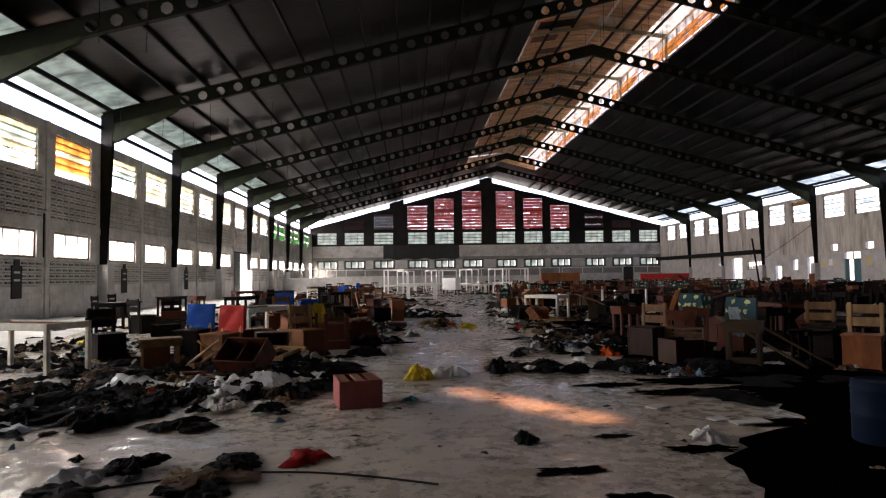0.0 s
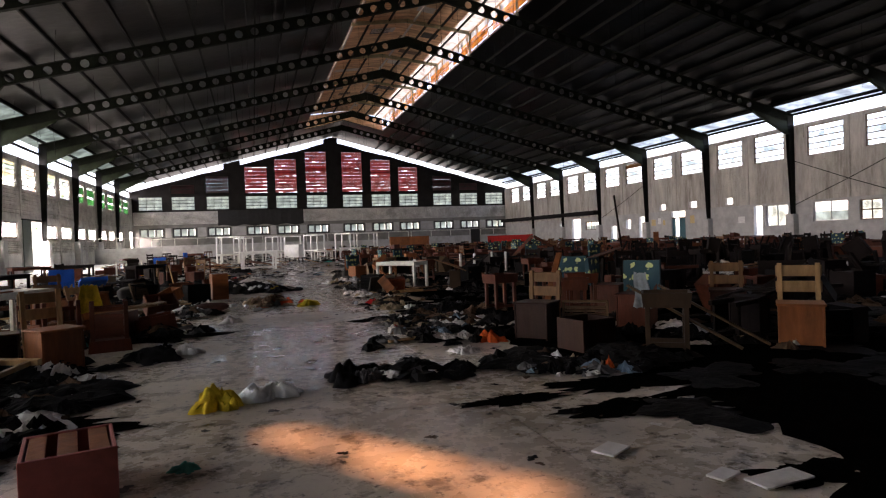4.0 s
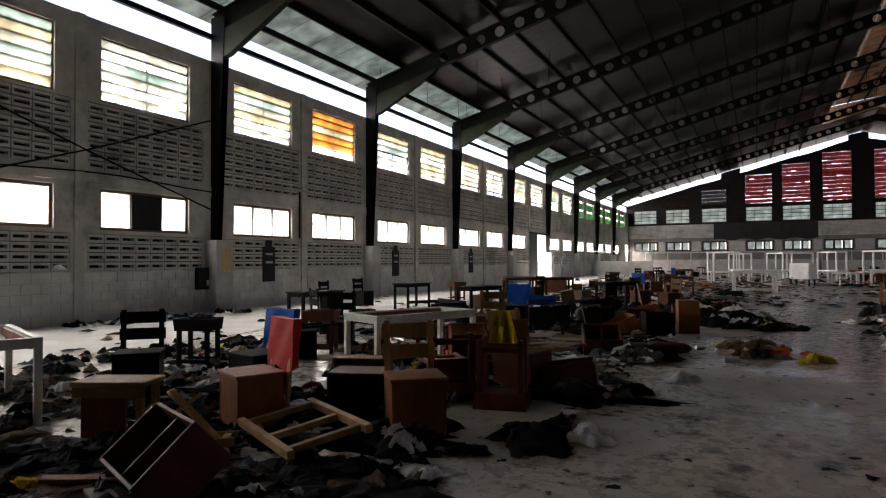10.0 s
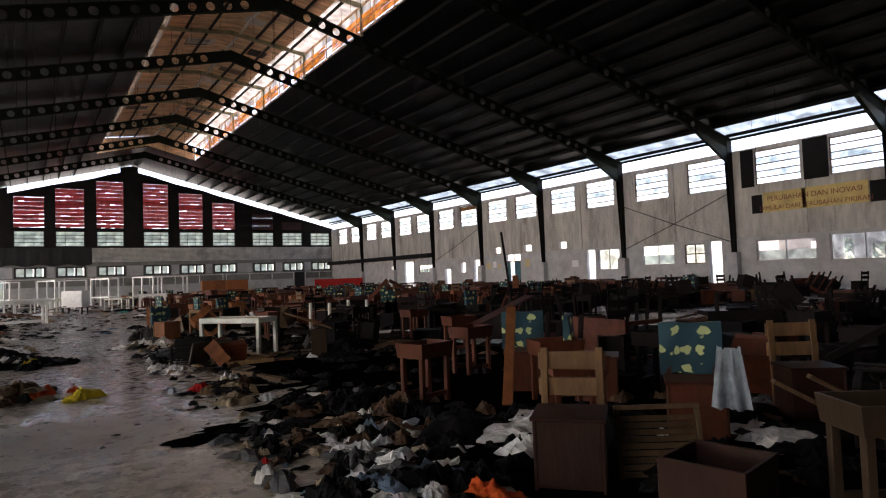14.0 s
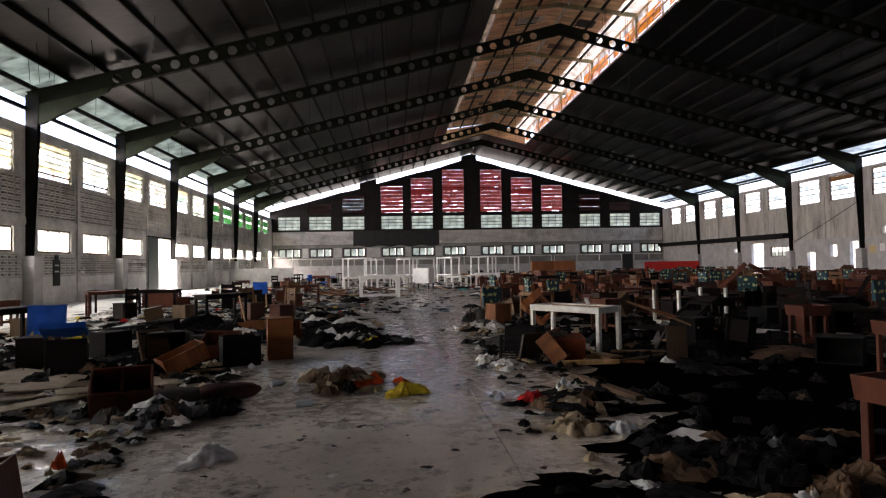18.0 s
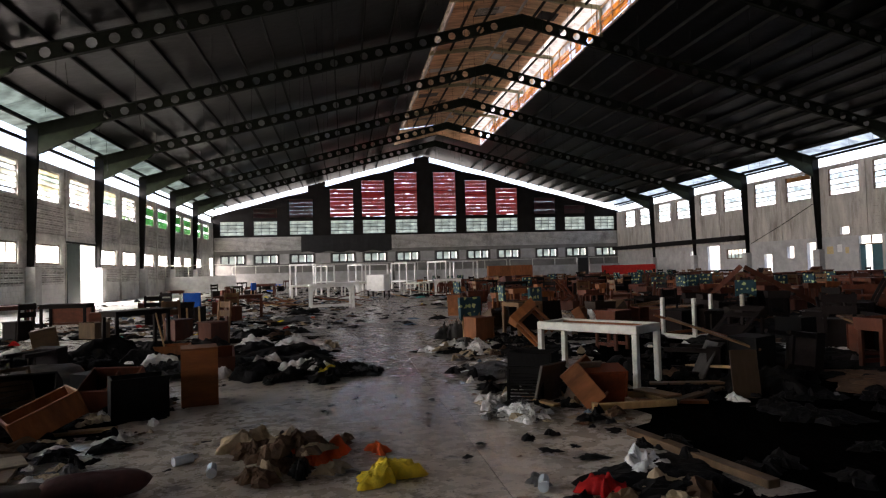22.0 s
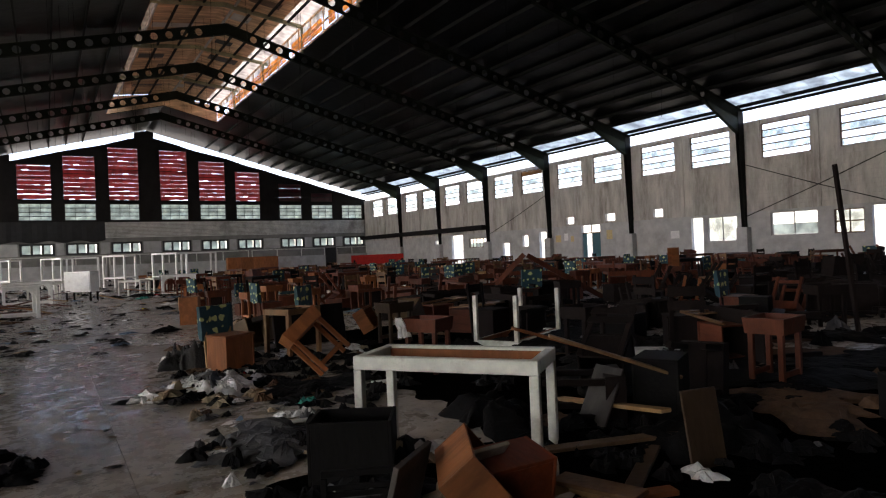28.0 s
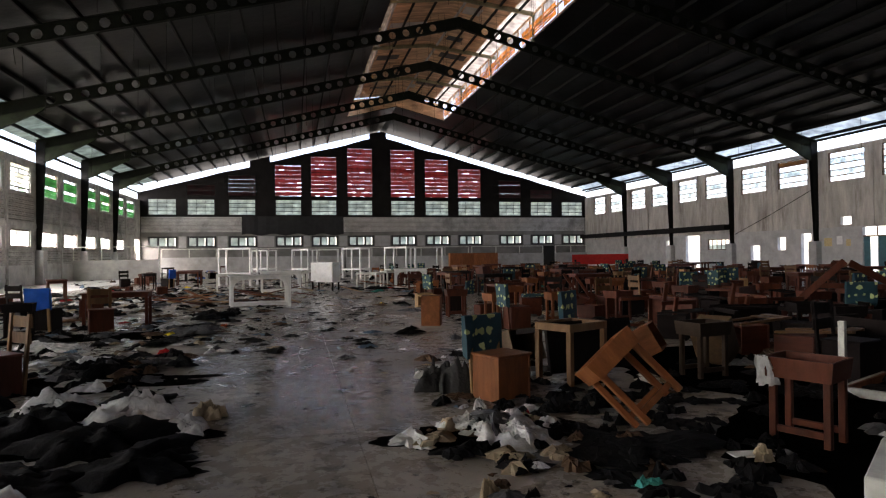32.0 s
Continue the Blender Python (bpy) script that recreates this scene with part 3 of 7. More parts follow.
s.add(q, [(0, 1, 4, 5), (1, 2, 3, 4)])
part("monitor_end", s, M_RUST, ceil)
# paler green than the portal steel below
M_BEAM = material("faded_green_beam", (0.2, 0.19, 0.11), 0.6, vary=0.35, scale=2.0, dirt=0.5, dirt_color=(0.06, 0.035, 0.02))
# sides of the monitor: rails, orange louvres and torn pale sheets
P_WARM = pane_material("milky_fibreglass", (0.9, 0.87, 0.82), 0.55)
P_LOUVRE = pane_material("orange_louvre", (0.95, 0.5, 0.16), 0.3)
rnd = random.Random(5)
for d, nm in ((1, "right"), (-1, "left")):
    x = XM + d * MON
    zb = roof_z(x)
    mon = thing("monitor_side_" + nm, "open monitor side with rusty rails and torn sheets", "clerestory", kind="structure")
    s = Shape()
    for z in (zb + 0.1, zb + 0.62, ZM - 0.06):
        s.box(x - 0.04, x + 0.04, Y0 + 0.5, 67.9, z - 0.04, z + 0.04)
    y = 12.2
    while y < 67.8:
        s.box(x - 0.035, x + 0.035, y - 0.035, y + 0.035, zb, ZM - 0.004)
        y += BAY / 4
    part("rails", s, M_RUST, mon)
    lo, hi = Shape(), Shape()
    # unseen near end closed with a sheet to keep light off the start
    part("blind_sheet", Shape().box(x - 0.01, x + 0.01, Y0 + 0.5, 12.0, zb, ZM - 0.05), M_RUST, mon)
    y = 12.1
    while y < 67.0:
        w = rnd.uniform(0.8, 1.1)
        if rnd.random() < 0.9:
            for z in (zb + 0.24, zb + 0.38, zb + 0.52, zb + 0.66, zb + 0.8):
                lo.box(x - 0.01, x + 0.01, y, y + w - 0.03, z, z + rnd.uniform(0.1, 0.13), None)
        if rnd.random() < 0.85:
            hi.box(x + d * 0.06, x + d * 0.07, y, y + w - 0.01, zb + rnd.uniform(0.94, 1.02), ZM - 0.05)
        y += w
    part("louvres", lo, P_LOUVRE, mon, "orange translucent louvres")
    part("torn_sheets", hi, P_WARM, mon, "milky torn sheets")


# ---- steel frames ----
def castellated(length, h, hole, pitch, start, stop, t=0.012):
    """A beam along +x, its top at z=0, with a row of eight-sided holes in the web."""
    s = Shape()
    x = 0.0
    cells = []
    while x < length - 1e-6:
        nx = min(x + pitch, length)
        cells.append((x, nx, nx - x > pitch * 0.99 and start < (x + nx) / 2 < stop))
        x = nx
    for a, b, open_ in cells:
        if not open_:
            s.box(a, b, -t / 2, t / 2, -h, 0)
            continue
        c, k = (a + b) / 2, 8
        ring = [(c + hole * math.cos(6.2832 * (i + 0.5) / k), -h / 2 + hole * math.sin(6.2832 * (i + 0.5) / k)) for i in range(k)]
        cor = [(b, 0), (a, 0), (a, -h), (b, -h)]
        mid = [(b, -h / 2), (c, 0), (a, -h / 2), (c, -h)]
        vs, fs = [], []
        for yy in (-t / 2, t / 2):
            vs += [(u, yy, w) for u, w in ring + cor + mid]
        up = [(0, 7, 12, 8), (1, 0, 8, 13), (2, 1, 13, 9), (3, 2, 9, 14), (4, 3, 14, 10), (5, 4, 10, 15), (6, 5, 15, 11), (7, 6, 11, 12)]
        fs += up + [tuple(i + 16 for i in f[::-1]) for f in up]
        fs += [(i, (i + 1) % 8, 16 + (i + 1) % 8, 16 + i) for i in range(8)]
        s.add(vs, fs)
    s.box(0, length, -0.1, 0.1, 0, 0.014)
    s.box(0, length, -0.1, 0.1, -h - 0.014, -h)
    return s


RLEN = math.hypot(XM - XL, (XM - XL) * SLOPE)
ANG = math.degrees(math.atan(SLOPE))
DEPTH = 0.55
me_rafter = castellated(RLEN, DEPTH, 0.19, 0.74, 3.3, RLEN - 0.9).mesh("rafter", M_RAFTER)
# haunch under the rafter end and the tapered column
s = Shape()
t = 0.05
prof = [(0.1, 0), (3.2, 0), (3.0, -0.15), (0.45, -0.75), (0.1, -0.75)]
s.add([(x, -0.09, z) for x, z in prof] + [(x, 0.09, z) for x, z in prof], [(0, 1, 2, 3, 4), (9, 8, 7, 6, 5)] + [(i, 5 + i, 5 + (i + 1) % 5, (i + 1) % 5) for i in range(5)])
me_haunch = s.mesh("haunch", M_GREEN)
ZP = 1.93


def column_mesh(top):
    """A tapered channel: two side plates joined by a web, as one outline drawn up."""
    s = Shape()
    rows = []
    for z, w in ((ZP, 0.2), (top, 0.5)):
        a, b = w * 0.45, w * 0.55
        rows.append([(0, -0.108, z), (w, -0.108, z), (w, -0.092, z), (b, -0.092, z), (b, 0.092, z), (w, 0.092, z), (w, 0.108, z), (0, 0.108, z), (0, 0.092, z), (a, 0.092, z), (a, -0.092, z), (0, -0.092, z)])
    n = 12
    s.add(rows[0] + rows[1], [(i, (i + 1) % n, n + (i + 1) % n, n + i) for i in range(n)] + [tuple(range(n))[::-1], tuple(range(n, 2 * n))])
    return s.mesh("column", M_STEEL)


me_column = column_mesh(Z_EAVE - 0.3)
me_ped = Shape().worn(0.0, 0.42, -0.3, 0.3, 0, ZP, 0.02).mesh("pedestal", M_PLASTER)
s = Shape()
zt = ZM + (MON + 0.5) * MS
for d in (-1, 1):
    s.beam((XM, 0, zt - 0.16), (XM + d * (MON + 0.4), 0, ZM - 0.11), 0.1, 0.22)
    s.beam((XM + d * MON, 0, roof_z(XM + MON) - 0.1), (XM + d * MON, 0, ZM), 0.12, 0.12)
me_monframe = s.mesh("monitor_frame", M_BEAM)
for y in COLS:
    fr = thing("portal_frame", "green steel portal frame with holed rafters", "steel frame", group="portal frames", at=Matrix.Translation((0, y, 0)))
    for d, x in ((1, XL), (-1, XR)):
        turn = Matrix.Rotation(math.pi if d < 0 else 0, 4, "Z")
        ob = part("rafter", me_rafter, None, fr)
        ob.matrix_basis = Matrix.Translation((x, 0, Z_EAVE - 0.2)) @ turn @ Matrix.Rotation(-radians(ANG), 4, "Y")
        ob = part("haunch", me_haunch, None, fr)
        ob.matrix_basis = Matrix.Translation((x, 0, Z_EAVE - 0.2 - DEPTH)) @ turn @ Matrix.Rotation(-radians(ANG), 4, "Y")
        ob = part("column", me_column, None, fr, "dark tapered steel column")
        ob.matrix_basis = Matrix.Translation((x, 0, 0)) @ turn
        ob = part("pedestal", me_ped, None, fr, "white painted concrete pedestal")
        ob.matrix_basis = Matrix.Translation((x, 0, 0)) @ turn
    if y < 67:
        part("monitor_frame", me_monframe, None, fr)


# ---- windows ----
rnd = random.Random(11)


def side_window(name, x, d, y0, y1, z0, z1, bars, panes, frame_mat, label, uprights=1, tilt=0.0, w=0.05):
    """A window in a long wall; panes: materials from bottom to top (None: missing)."""
    win = thing(name, label, "window", kind="structure", at=Matrix.Translation((x, (y0 + y1) / 2, z0)))
    h, half = z1 - z0, (y1 - y0) / 2
    s = Shape()
    for y in (-half + w / 2, half - w / 2):
        s.box(-0.04, 0.04, y - w / 2, y + w / 2, 0, h)
    for z in (w / 2, h - w / 2):
        s.box(-0.037, 0.037, -half + w, half - w, z - w / 2, z + w / 2)
    for i in range(1, uprights + 1):
        y = -half + 2 * half * i / (uprights + 1)
        s.box(-0.03, 0.03, y - w * 0.4, y + w * 0.4, w, h - w)
    for i in range(1, bars):
        z = h * i / bars
        s.box(-0.015, 0.015, -half + w, half - w, z - 0.032, z + 0.032)
    part("window_frame", s, frame_mat, win)
    n = len(panes)
    for i, m in enumerate(panes):
        if m is None:
            continue
        a, b = w + (h - 2 * w) * i / n, w + (h - 2 * w) * (i + 1) / n
        s = Shape().box(0.02, 0.026, -half + w, half - w, a + 0.012, b - 0.008)
        if tilt:
            s.v = [(x_ + (z_ - a) * tilt, y_, z_) for x_, y_, z_ in s.v]
        part("pane", s, m, win)
    return win


looks = {0: [P_LY, P_LW, P_LG, P_LW, P_LY, P_LG], 1: [P_LW, P_CLEAR, P_LW, P_LG, P_CLEAR, P_LW], 2: [P_LW, P_CLEAR, P_LY, P_LW, P_LG, P_LY],
         3: [P_CLEAR, P_ORANGE, P_ORANGE, P_LY, P_ORANGE, P_ORANGE], 4: [P_CLEAR, P_LW, None, P_LG, P_LW, P_LY], 5: [P_LW, P_LY, P_LY, P_CLEAR, P_LW, P_LY]}
for i, k, a in SLOTS:
    n = 2 * (i - 2) + k
    col = looks[n % 6] if n < 12 else [P_GREEN, P_GREEN, None, P_GREEN, P_GREEN, None]
    if n in (6, 7, 9, 11):
        col = [[None, P_LY, P_LW, P_CLEAR, P_LW, P_LY], [None, P_LW, P_CLEAR, P_LW, None, P_LW]][n % 2]
    if a > OPEN_L:
        side_window("window_upper_left", XL - 0.1, 1, a, a + WIN, Z_USILL, Z_UHEAD, 6, col, M_FRAME if n % 3 else M_WOODFRAME, "high louvred window with coloured and missing panes", 1, 0.25)
    if a > OPEN_FROM_R:
        b = NEAR_R.get(round(a, 2), a)
        side_window("window_upper_right", XR + 0.1, -1, b, b + WIN, R_USILL, R_UHEAD, 5, [None, P_CLEAR, None, P_CLEAR, None] if n % 2 else [P_CLEAR, None, P_CLEAR, None, P_ORANGE if n % 5 == 0 else None], M_WOODFRAME, "high barred window with missing panes", 0)
    if a > OPEN_L and (a > DOOR_L[1] or a + WIN < DOOR_L[0]):
        side_window("window_lower_left", XL - 0.1, 1, a, a + WIN, Z_SILL, Z_HEAD, 1, [P_CLEAR], M_WOODFRAME, "low three-light window with dusty glass", 2 if n else 1, 0, 0.07)
s = Shape().box(-0.03, 0.03, -0.42, 0.42, 0.05, 0.88)
brd = thing("window_board", "dark board filling the middle light of a window", "board", data=s.mesh("window_board", M_BLACKCLOTH), at=Matrix.Translation((XL - 0.05, COL0 + BAY * 2 + 4.2 + WIN / 2, Z_SILL)))
for j, x in enumerate(PANELS):
    win = thing("window_gable", "gable window with four rows of milky panes", "window", kind="structure", at=Matrix.Translation((x, YF + 0.1, 5.45)))
    s = Shape()
    for q in (0.03, PW - 0.03):
        s.box(q - 0.03, q + 0.03, -0.05, 0.05, 0, 1.55)
    for i in range(5):
        z = 0.03 + 1.49 * i / 4
        s.box(0.06, PW - 0.06, -0.04, 0.04, z - 0.03, z + 0.03)
    for q in (PW / 3, 2 * PW / 3):
        s.box(q - 0.012, q + 0.012, -0.03, 0.03, 0.06, 1.49)
    part("window_frame", s, M_FRAME, win)
    for i in range(4):
        z = 0.06 + 1.49 * i / 4
        part("pane", Shape().box(0.06, PW - 0.06, 0.01, 0.016, z + 0.002, z + 0.31), P_WHITE, win)
    win = thing("window_strip", "low window with three milky panes in a black frame", "window", kind="structure", at=Matrix.Translation((x, YF + 0.05, 2.35)))
    s = Shape()
    W, H = PW + 0.1, 1.07
    for z0, z1 in ((0, 0.16), (H - 0.16, H)):
        s.box(0, W, -0.08, 0.05, z0, z1)
    for q in (0.09, W / 3 + 0.02, 2 * W / 3 - 0.02, W - 0.09):
        s.box(q - 0.09, q + 0.09, -0.077, 0.047, 0.16, H - 0.16)
    part("window_frame", s, M_FRAME, win)
    for q in range(3):
        a = 0.18 + q * (W - 0.3) / 3
        part("pane", Shape().box(a, a + (W - 0.3) / 3 - 0.16, 0.0, 0.006, 0.165, H - 0.165), P_WHITE, win)
rnd = random.Random(3)
for x0, x1, z0, z1, j in red_holes:
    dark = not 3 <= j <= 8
    win = thing("window_red", "tall gable opening sheeted in sooty red fibreglass" if dark else "tall gable opening sheeted in broken red fibreglass", "window", kind="structure", at=Matrix.Translation((x0, YF + 0.1, z0)))
    nc, nr = 6, max(1, round((z1 - z0 + (0 if dark else 0.9)) / 0.42))
    top = z1 - z0 + (0.0 if dark else 0.75)
    me = {}
    for c in range(nc):
        for r in range(nr):
            cut = 0.0 if dark or rnd.random() < (0.86 if r > 1 else 0.5) else rnd.choice((0.05, 0.09, 0.2))
            a, b = PW * c / nc + 0.004, PW * (c + 1) / nc + 0.01
            lo, hi = top * r / nr + cut * 0.4, top * (r + 1) / nr - 0.01
            xm = x0 + (a + b) / 2
            hi = min(hi, roof_z(xm) - 0.92 - z0)
            if hi - lo < 0.06:
                continue
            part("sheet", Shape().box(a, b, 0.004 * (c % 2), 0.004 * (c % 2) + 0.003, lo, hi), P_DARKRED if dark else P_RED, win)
    s = Shape()
    for z in (top * 0.5,):
        s.box(0, PW, -0.05, -0.01, z - 0.03, z + 0.03)
    part("rail", s, M_FRAME, win)

# ---- furniture ----
def wood(name, color, vary=0.3, per=0.25, dirt=0.35, rough=0.55):
    return material(name, color, rough, vary=vary, scale=9.0, dirt=dirt, dirt_color=(0.03, 0.02, 0.015), bump=0.2, bump_scale=30, per_object=per, stretch=(1, 1, 0.25), spec=0.18)


W_RED = wood("red_brown_wood", (0.088, 0.025, 0.012))
W_PINE = wood("pale_wood", (0.36, 0.22, 0.1))
W_ORANGE = wood("orange_varnished_wood", (0.24, 0.085, 0.03))
# near-black wood: dark chairs, with the shade right of the aisle in it
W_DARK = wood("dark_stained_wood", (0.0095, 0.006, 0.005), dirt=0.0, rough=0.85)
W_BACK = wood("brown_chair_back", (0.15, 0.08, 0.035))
# two more woods darkened for that dim side
W_SHADED = wood("sooty_board", (0.006, 0.0055, 0.005), dirt=0.0, rough=0.9)
W_SHADERED = wood("sooty_red_wood", (0.03, 0.011, 0.006), dirt=0.4)
W_BRIGHTRED = wood("orange_red_wood", (0.2, 0.045, 0.016))
W_DUST = wood("dusty_pale_board", (0.3, 0.26, 0.2))
W_DUSK = wood("sooty_grey_board", (0.05, 0.046, 0.04))
# plywood darkened to carry the shade on the near right
W_PANEL = wood("sooty_plywood", (0.045, 0.028, 0.016), dirt=0.4)
W_PLYB = wood("worn_brown_wood", (0.2, 0.11, 0.05))
W_PLY = wood("weathered_plywood", (0.1, 0.062, 0.032))
W_WHITE = material("chipped_white_paint", (0.62, 0.62, 0.54), 0.5, vary=0.2, scale=7, dirt=0.75, dirt_color=(0.22, 0.16, 0.1), per_object=0.08)
# lighter copy of the white paint; light on the far racks is in it
W_RACK = material("clean_white_gloss", (0.82, 0.82, 0.78), 0.45, vary=0.1, scale=7, dirt=0.3, dirt_color=(0.35, 0.3, 0.22), per_object=0.06)
M_BLUE = material("blue_vinyl", (0.006, 0.08, 0.38), 0.6, vary=0.25, scale=5, bump=0.2, bump_scale=9, spec=0.12)
M_REDV = material("faded_red_vinyl", (0.5, 0.03, 0.022), 0.6, vary=0.2, scale=5, dirt=0.1, bump=0.2, bump_scale=9, spec=0.12)
M_PINK = material("dusty_pink_board", (0.38, 0.1, 0.085), 0.7, vary=0.2, scale=6, dirt=0.25)
C_FELT = material("grey_felt", (0.07, 0.062, 0.052), 0.9, vary=0.4, scale=5, bump=0.6, bump_scale=12, dirt=0.5, dirt_color=(0.02, 0.018, 0.015))
C_SACK = material("dark_sacking", (0.025, 0.023, 0.021), 0.95, vary=0.4, scale=6, bump=0.6, bump_scale=20)
C_BOLSTER = material("dark_red_ticking", (0.07, 0.025, 0.02), 0.9, vary=0.4, scale=6, bump=0.5, bump_scale=14)
M_STRIP = material("pale_fibreboard", (0.3, 0.24, 0.17), 0.85, vary=0.35, scale=4, dirt=0.6, dirt_color=(0.07, 0.05, 0.04))


def leaf_cloth():
    m = material("leaf_print_cloth", (0.012, 0.05, 0.06), 0.8, vary=0.2, bump=0.3, bump_scale=12)
    n, link = m.node_tree.nodes, m.node_tree.links.new
    b = n["Principled BSDF"]
    co, v, r, mix = n.new("ShaderNodeTexCoord"), n.new("ShaderNodeTexVoronoi"), n.new("ShaderNodeMapRange"), n.new("ShaderNodeMix")
    v.inputs["Scale"].default_value = 7.5
    wob, wv = n.new("ShaderNodeTexNoise"), n.new("ShaderNodeVectorMath")
    wob.inputs["Scale"].default_value = 11.0
    wv.operation = "MULTIPLY_ADD"
    wv.inputs[1].default_value = (0.11, 0.11, 0.11)
    link(co.outputs["Object"], wob.inputs["Vector"])
    link(wob.outputs["Color"], wv.inputs[0])
    link(co.outputs["Object"], wv.inputs[2])
    link(wv.outputs[0], v.inputs["Vector"])
    r.inputs[1].default_value, r.inputs[2].default_value, r.inputs[3].default_value, r.inputs[4].default_value = 0.33, 0.27, 0, 1
    link(v.outputs["Distance"], r.inputs[0])
    mix.data_type = "RGBA"
    mix.inputs[6].default_value, mix.inputs[7].default_value = (0.012, 0.055, 0.07, 1), (0.55, 0.6, 0.25, 1)
    link(r.outputs[0], mix.inputs[0])
    link(mix.outputs[2], b.inputs["Base Color"])
    return m


M_LEAF = leaf_cloth()
HIDE = Matrix.Translation((0, 0, -500))
rnd = random.Random(21)


def legs_of(parent, w, d, h, t, m, lean=0.0):
    for x in (-1, 1):
        for y in (-1, 1):
            s = Shape()
            cx, cy = x * (w / 2 - t / 2), y * (d / 2 - t / 2)
            s.worn(cx - t / 2, cx + t / 2, cy - t / 2, cy + t / 2, 0, h, 0.005)
            if lean:
                s.v = [(a + x * lean * (1 - c / h), b + y * lean * (1 - c / h), c) for a, b, c in s.v]
            part("leg", s, m, parent)


def box_stool(m=W_RED, w=0.5, d=0.38, h=0.62):
    ob = thing("tray_stool", "red-brown wooden work stool with a tray top", "stool", group="work stools")
    legs_of(ob, w - 0.08, d - 0.06, h - 0.14, 0.05, m)
    s = Shape()
    t, b0, b1 = 0.018, h - 0.15, h
    a, b = w / 2 - 0.026, d / 2 - 0.011
    for k, z in ((0, b0), (0, b1), (t, b1), (t, b0)):
        s.v += [(sx * (a - k), sy * (b - k), z) for sx, sy in ((-1, -1), (1, -1), (1, 1), (-1, 1))]
    for r in range(4):
        s.f += [(4 * r + i, 4 * r + (i + 1) % 4, 4 * ((r + 1) % 4) + (i + 1) % 4, 4 * ((r + 1) % 4) + i) for i in range(4)]
    s.v = [(x * (1 + 0.5 * max(0, z - b0)), y * (1 + 0.5 * max(0, z - b0)), z) for x, y, z in s.v]
    part("tray", s, m, ob)
    part("tray_bottom", Shape().worn(-w / 2 + 0.04, w / 2 - 0.04, -d / 2 + 0.03, d / 2 - 0.03, b0 + 0.01, b0 + 0.03, 0.002), m, ob)
    for sy in (-1, 1):
        part("stretcher", Shape().beam((-w / 2 + 0.09, sy * (d / 2 - 0.055), 0.09), (w / 2 - 0.09, sy * (d / 2 - 0.055), 0.09), 0.03, 0.05, 0.004), m, ob)
    return ob


def box_chair(m=W_RED, mb=W_PINE, cover=None, label="wooden chair with a boxed seat and slatted back", h=0.84):
    ob = thing("box_seat_chair", label, "chair", group="box seat chairs")
    w, d, hs = 0.42, 0.38, 0.44
    t = 0.02
    for x in (-1, 1):
        a, b = sorted((x * w / 2, x * (w / 2 - t)))
        part("side_panel", Shape().worn(a, b, -d / 2, d / 2, 0, hs - t, 0.003), m, ob)
    part("back_panel", Shape().worn(-w / 2 + t, w / 2 - t, d / 2 - t, d / 2, 0.02, hs - t, 0.003), m, ob)
    part("front_panel", Shape().worn(-w / 2 + t, w / 2 - t, -d / 2 + 0.006, -d / 2 + 0.006 + t, 0.02, hs - t, 0.003), m, ob)
    part("seat", Shape().worn(-w / 2 - 0.015, w / 2 + 0.015, -d / 2 - 0.02, d / 2 + 0.01, hs - t, hs + 0.005, 0.006), m, ob)
    for x in (-1, 1):
        s = Shape().beam((x * (w / 2 - 0.03), d / 2 + 0.025, 0), (x * (w / 2 - 0.03), d / 2 + 0.09, h), 0.05, 0.03, 0.004)
        part("back_post", s, mb, ob)
    for z in (h - 0.1, h - 0.27):
        part("back_slat", Shape().worn(-w / 2 - 0.01, w / 2 + 0.01, d / 2 + 0.03 + 0.065 * z / h, d / 2 + 0.048 + 0.065 * z / h, z - 0.045, z + 0.075, 0.005), mb, ob)
    if cover:
        s = Shape()
        z0, z1, y = h - 0.4, h + 0.012, d / 2 + 0.075
        nx, nz = 8, 6
        for sd in (-1, 1):
            n = len(s.v)
            for j in range(nz + 1):
                for i in range(nx + 1):
                    u, v = i / nx, j / nz
                    s.v.append(((u - 0.5) * (w + 0.06), y + 0.03 * v + sd * 0.034 + 0.006 * math.sin(9 * u + 5 * v * sd), z0 + (z1 - z0) * v + (0.02 * math.sin(7 * u + sd) if j == 0 else 0.004 * math.sin(8 * u))))
            q = [(n + j * (nx + 1) + i, n + j * (nx + 1) + i + 1, n + (j + 1) * (nx + 1) + i + 1, n + (j + 1) * (nx + 1) + i) for j in range(nz) for i in range(nx)]
            s.f += q if sd < 0 else [f[::-1] for f in q]
        m0, row = (nx + 1) * (nz + 1), (nx + 1) * nz
        s.f += [(row + i, row + i + 1, m0 + row + i + 1, m0 + row + i) for i in range(nx)]
        for i in (0, nx):
            s.f += [(j * (nx + 1) + i, (j + 1) * (nx + 1) + i, m0 + (j + 1) * (nx + 1) + i, m0 + j * (nx + 1) + i) for j in range(nz)]
        part("back_cover", s.mesh("back_cover", cover), None, ob, "dark teal cloth cover with a pale leaf print" if cover is M_LEAF else "")
    return ob


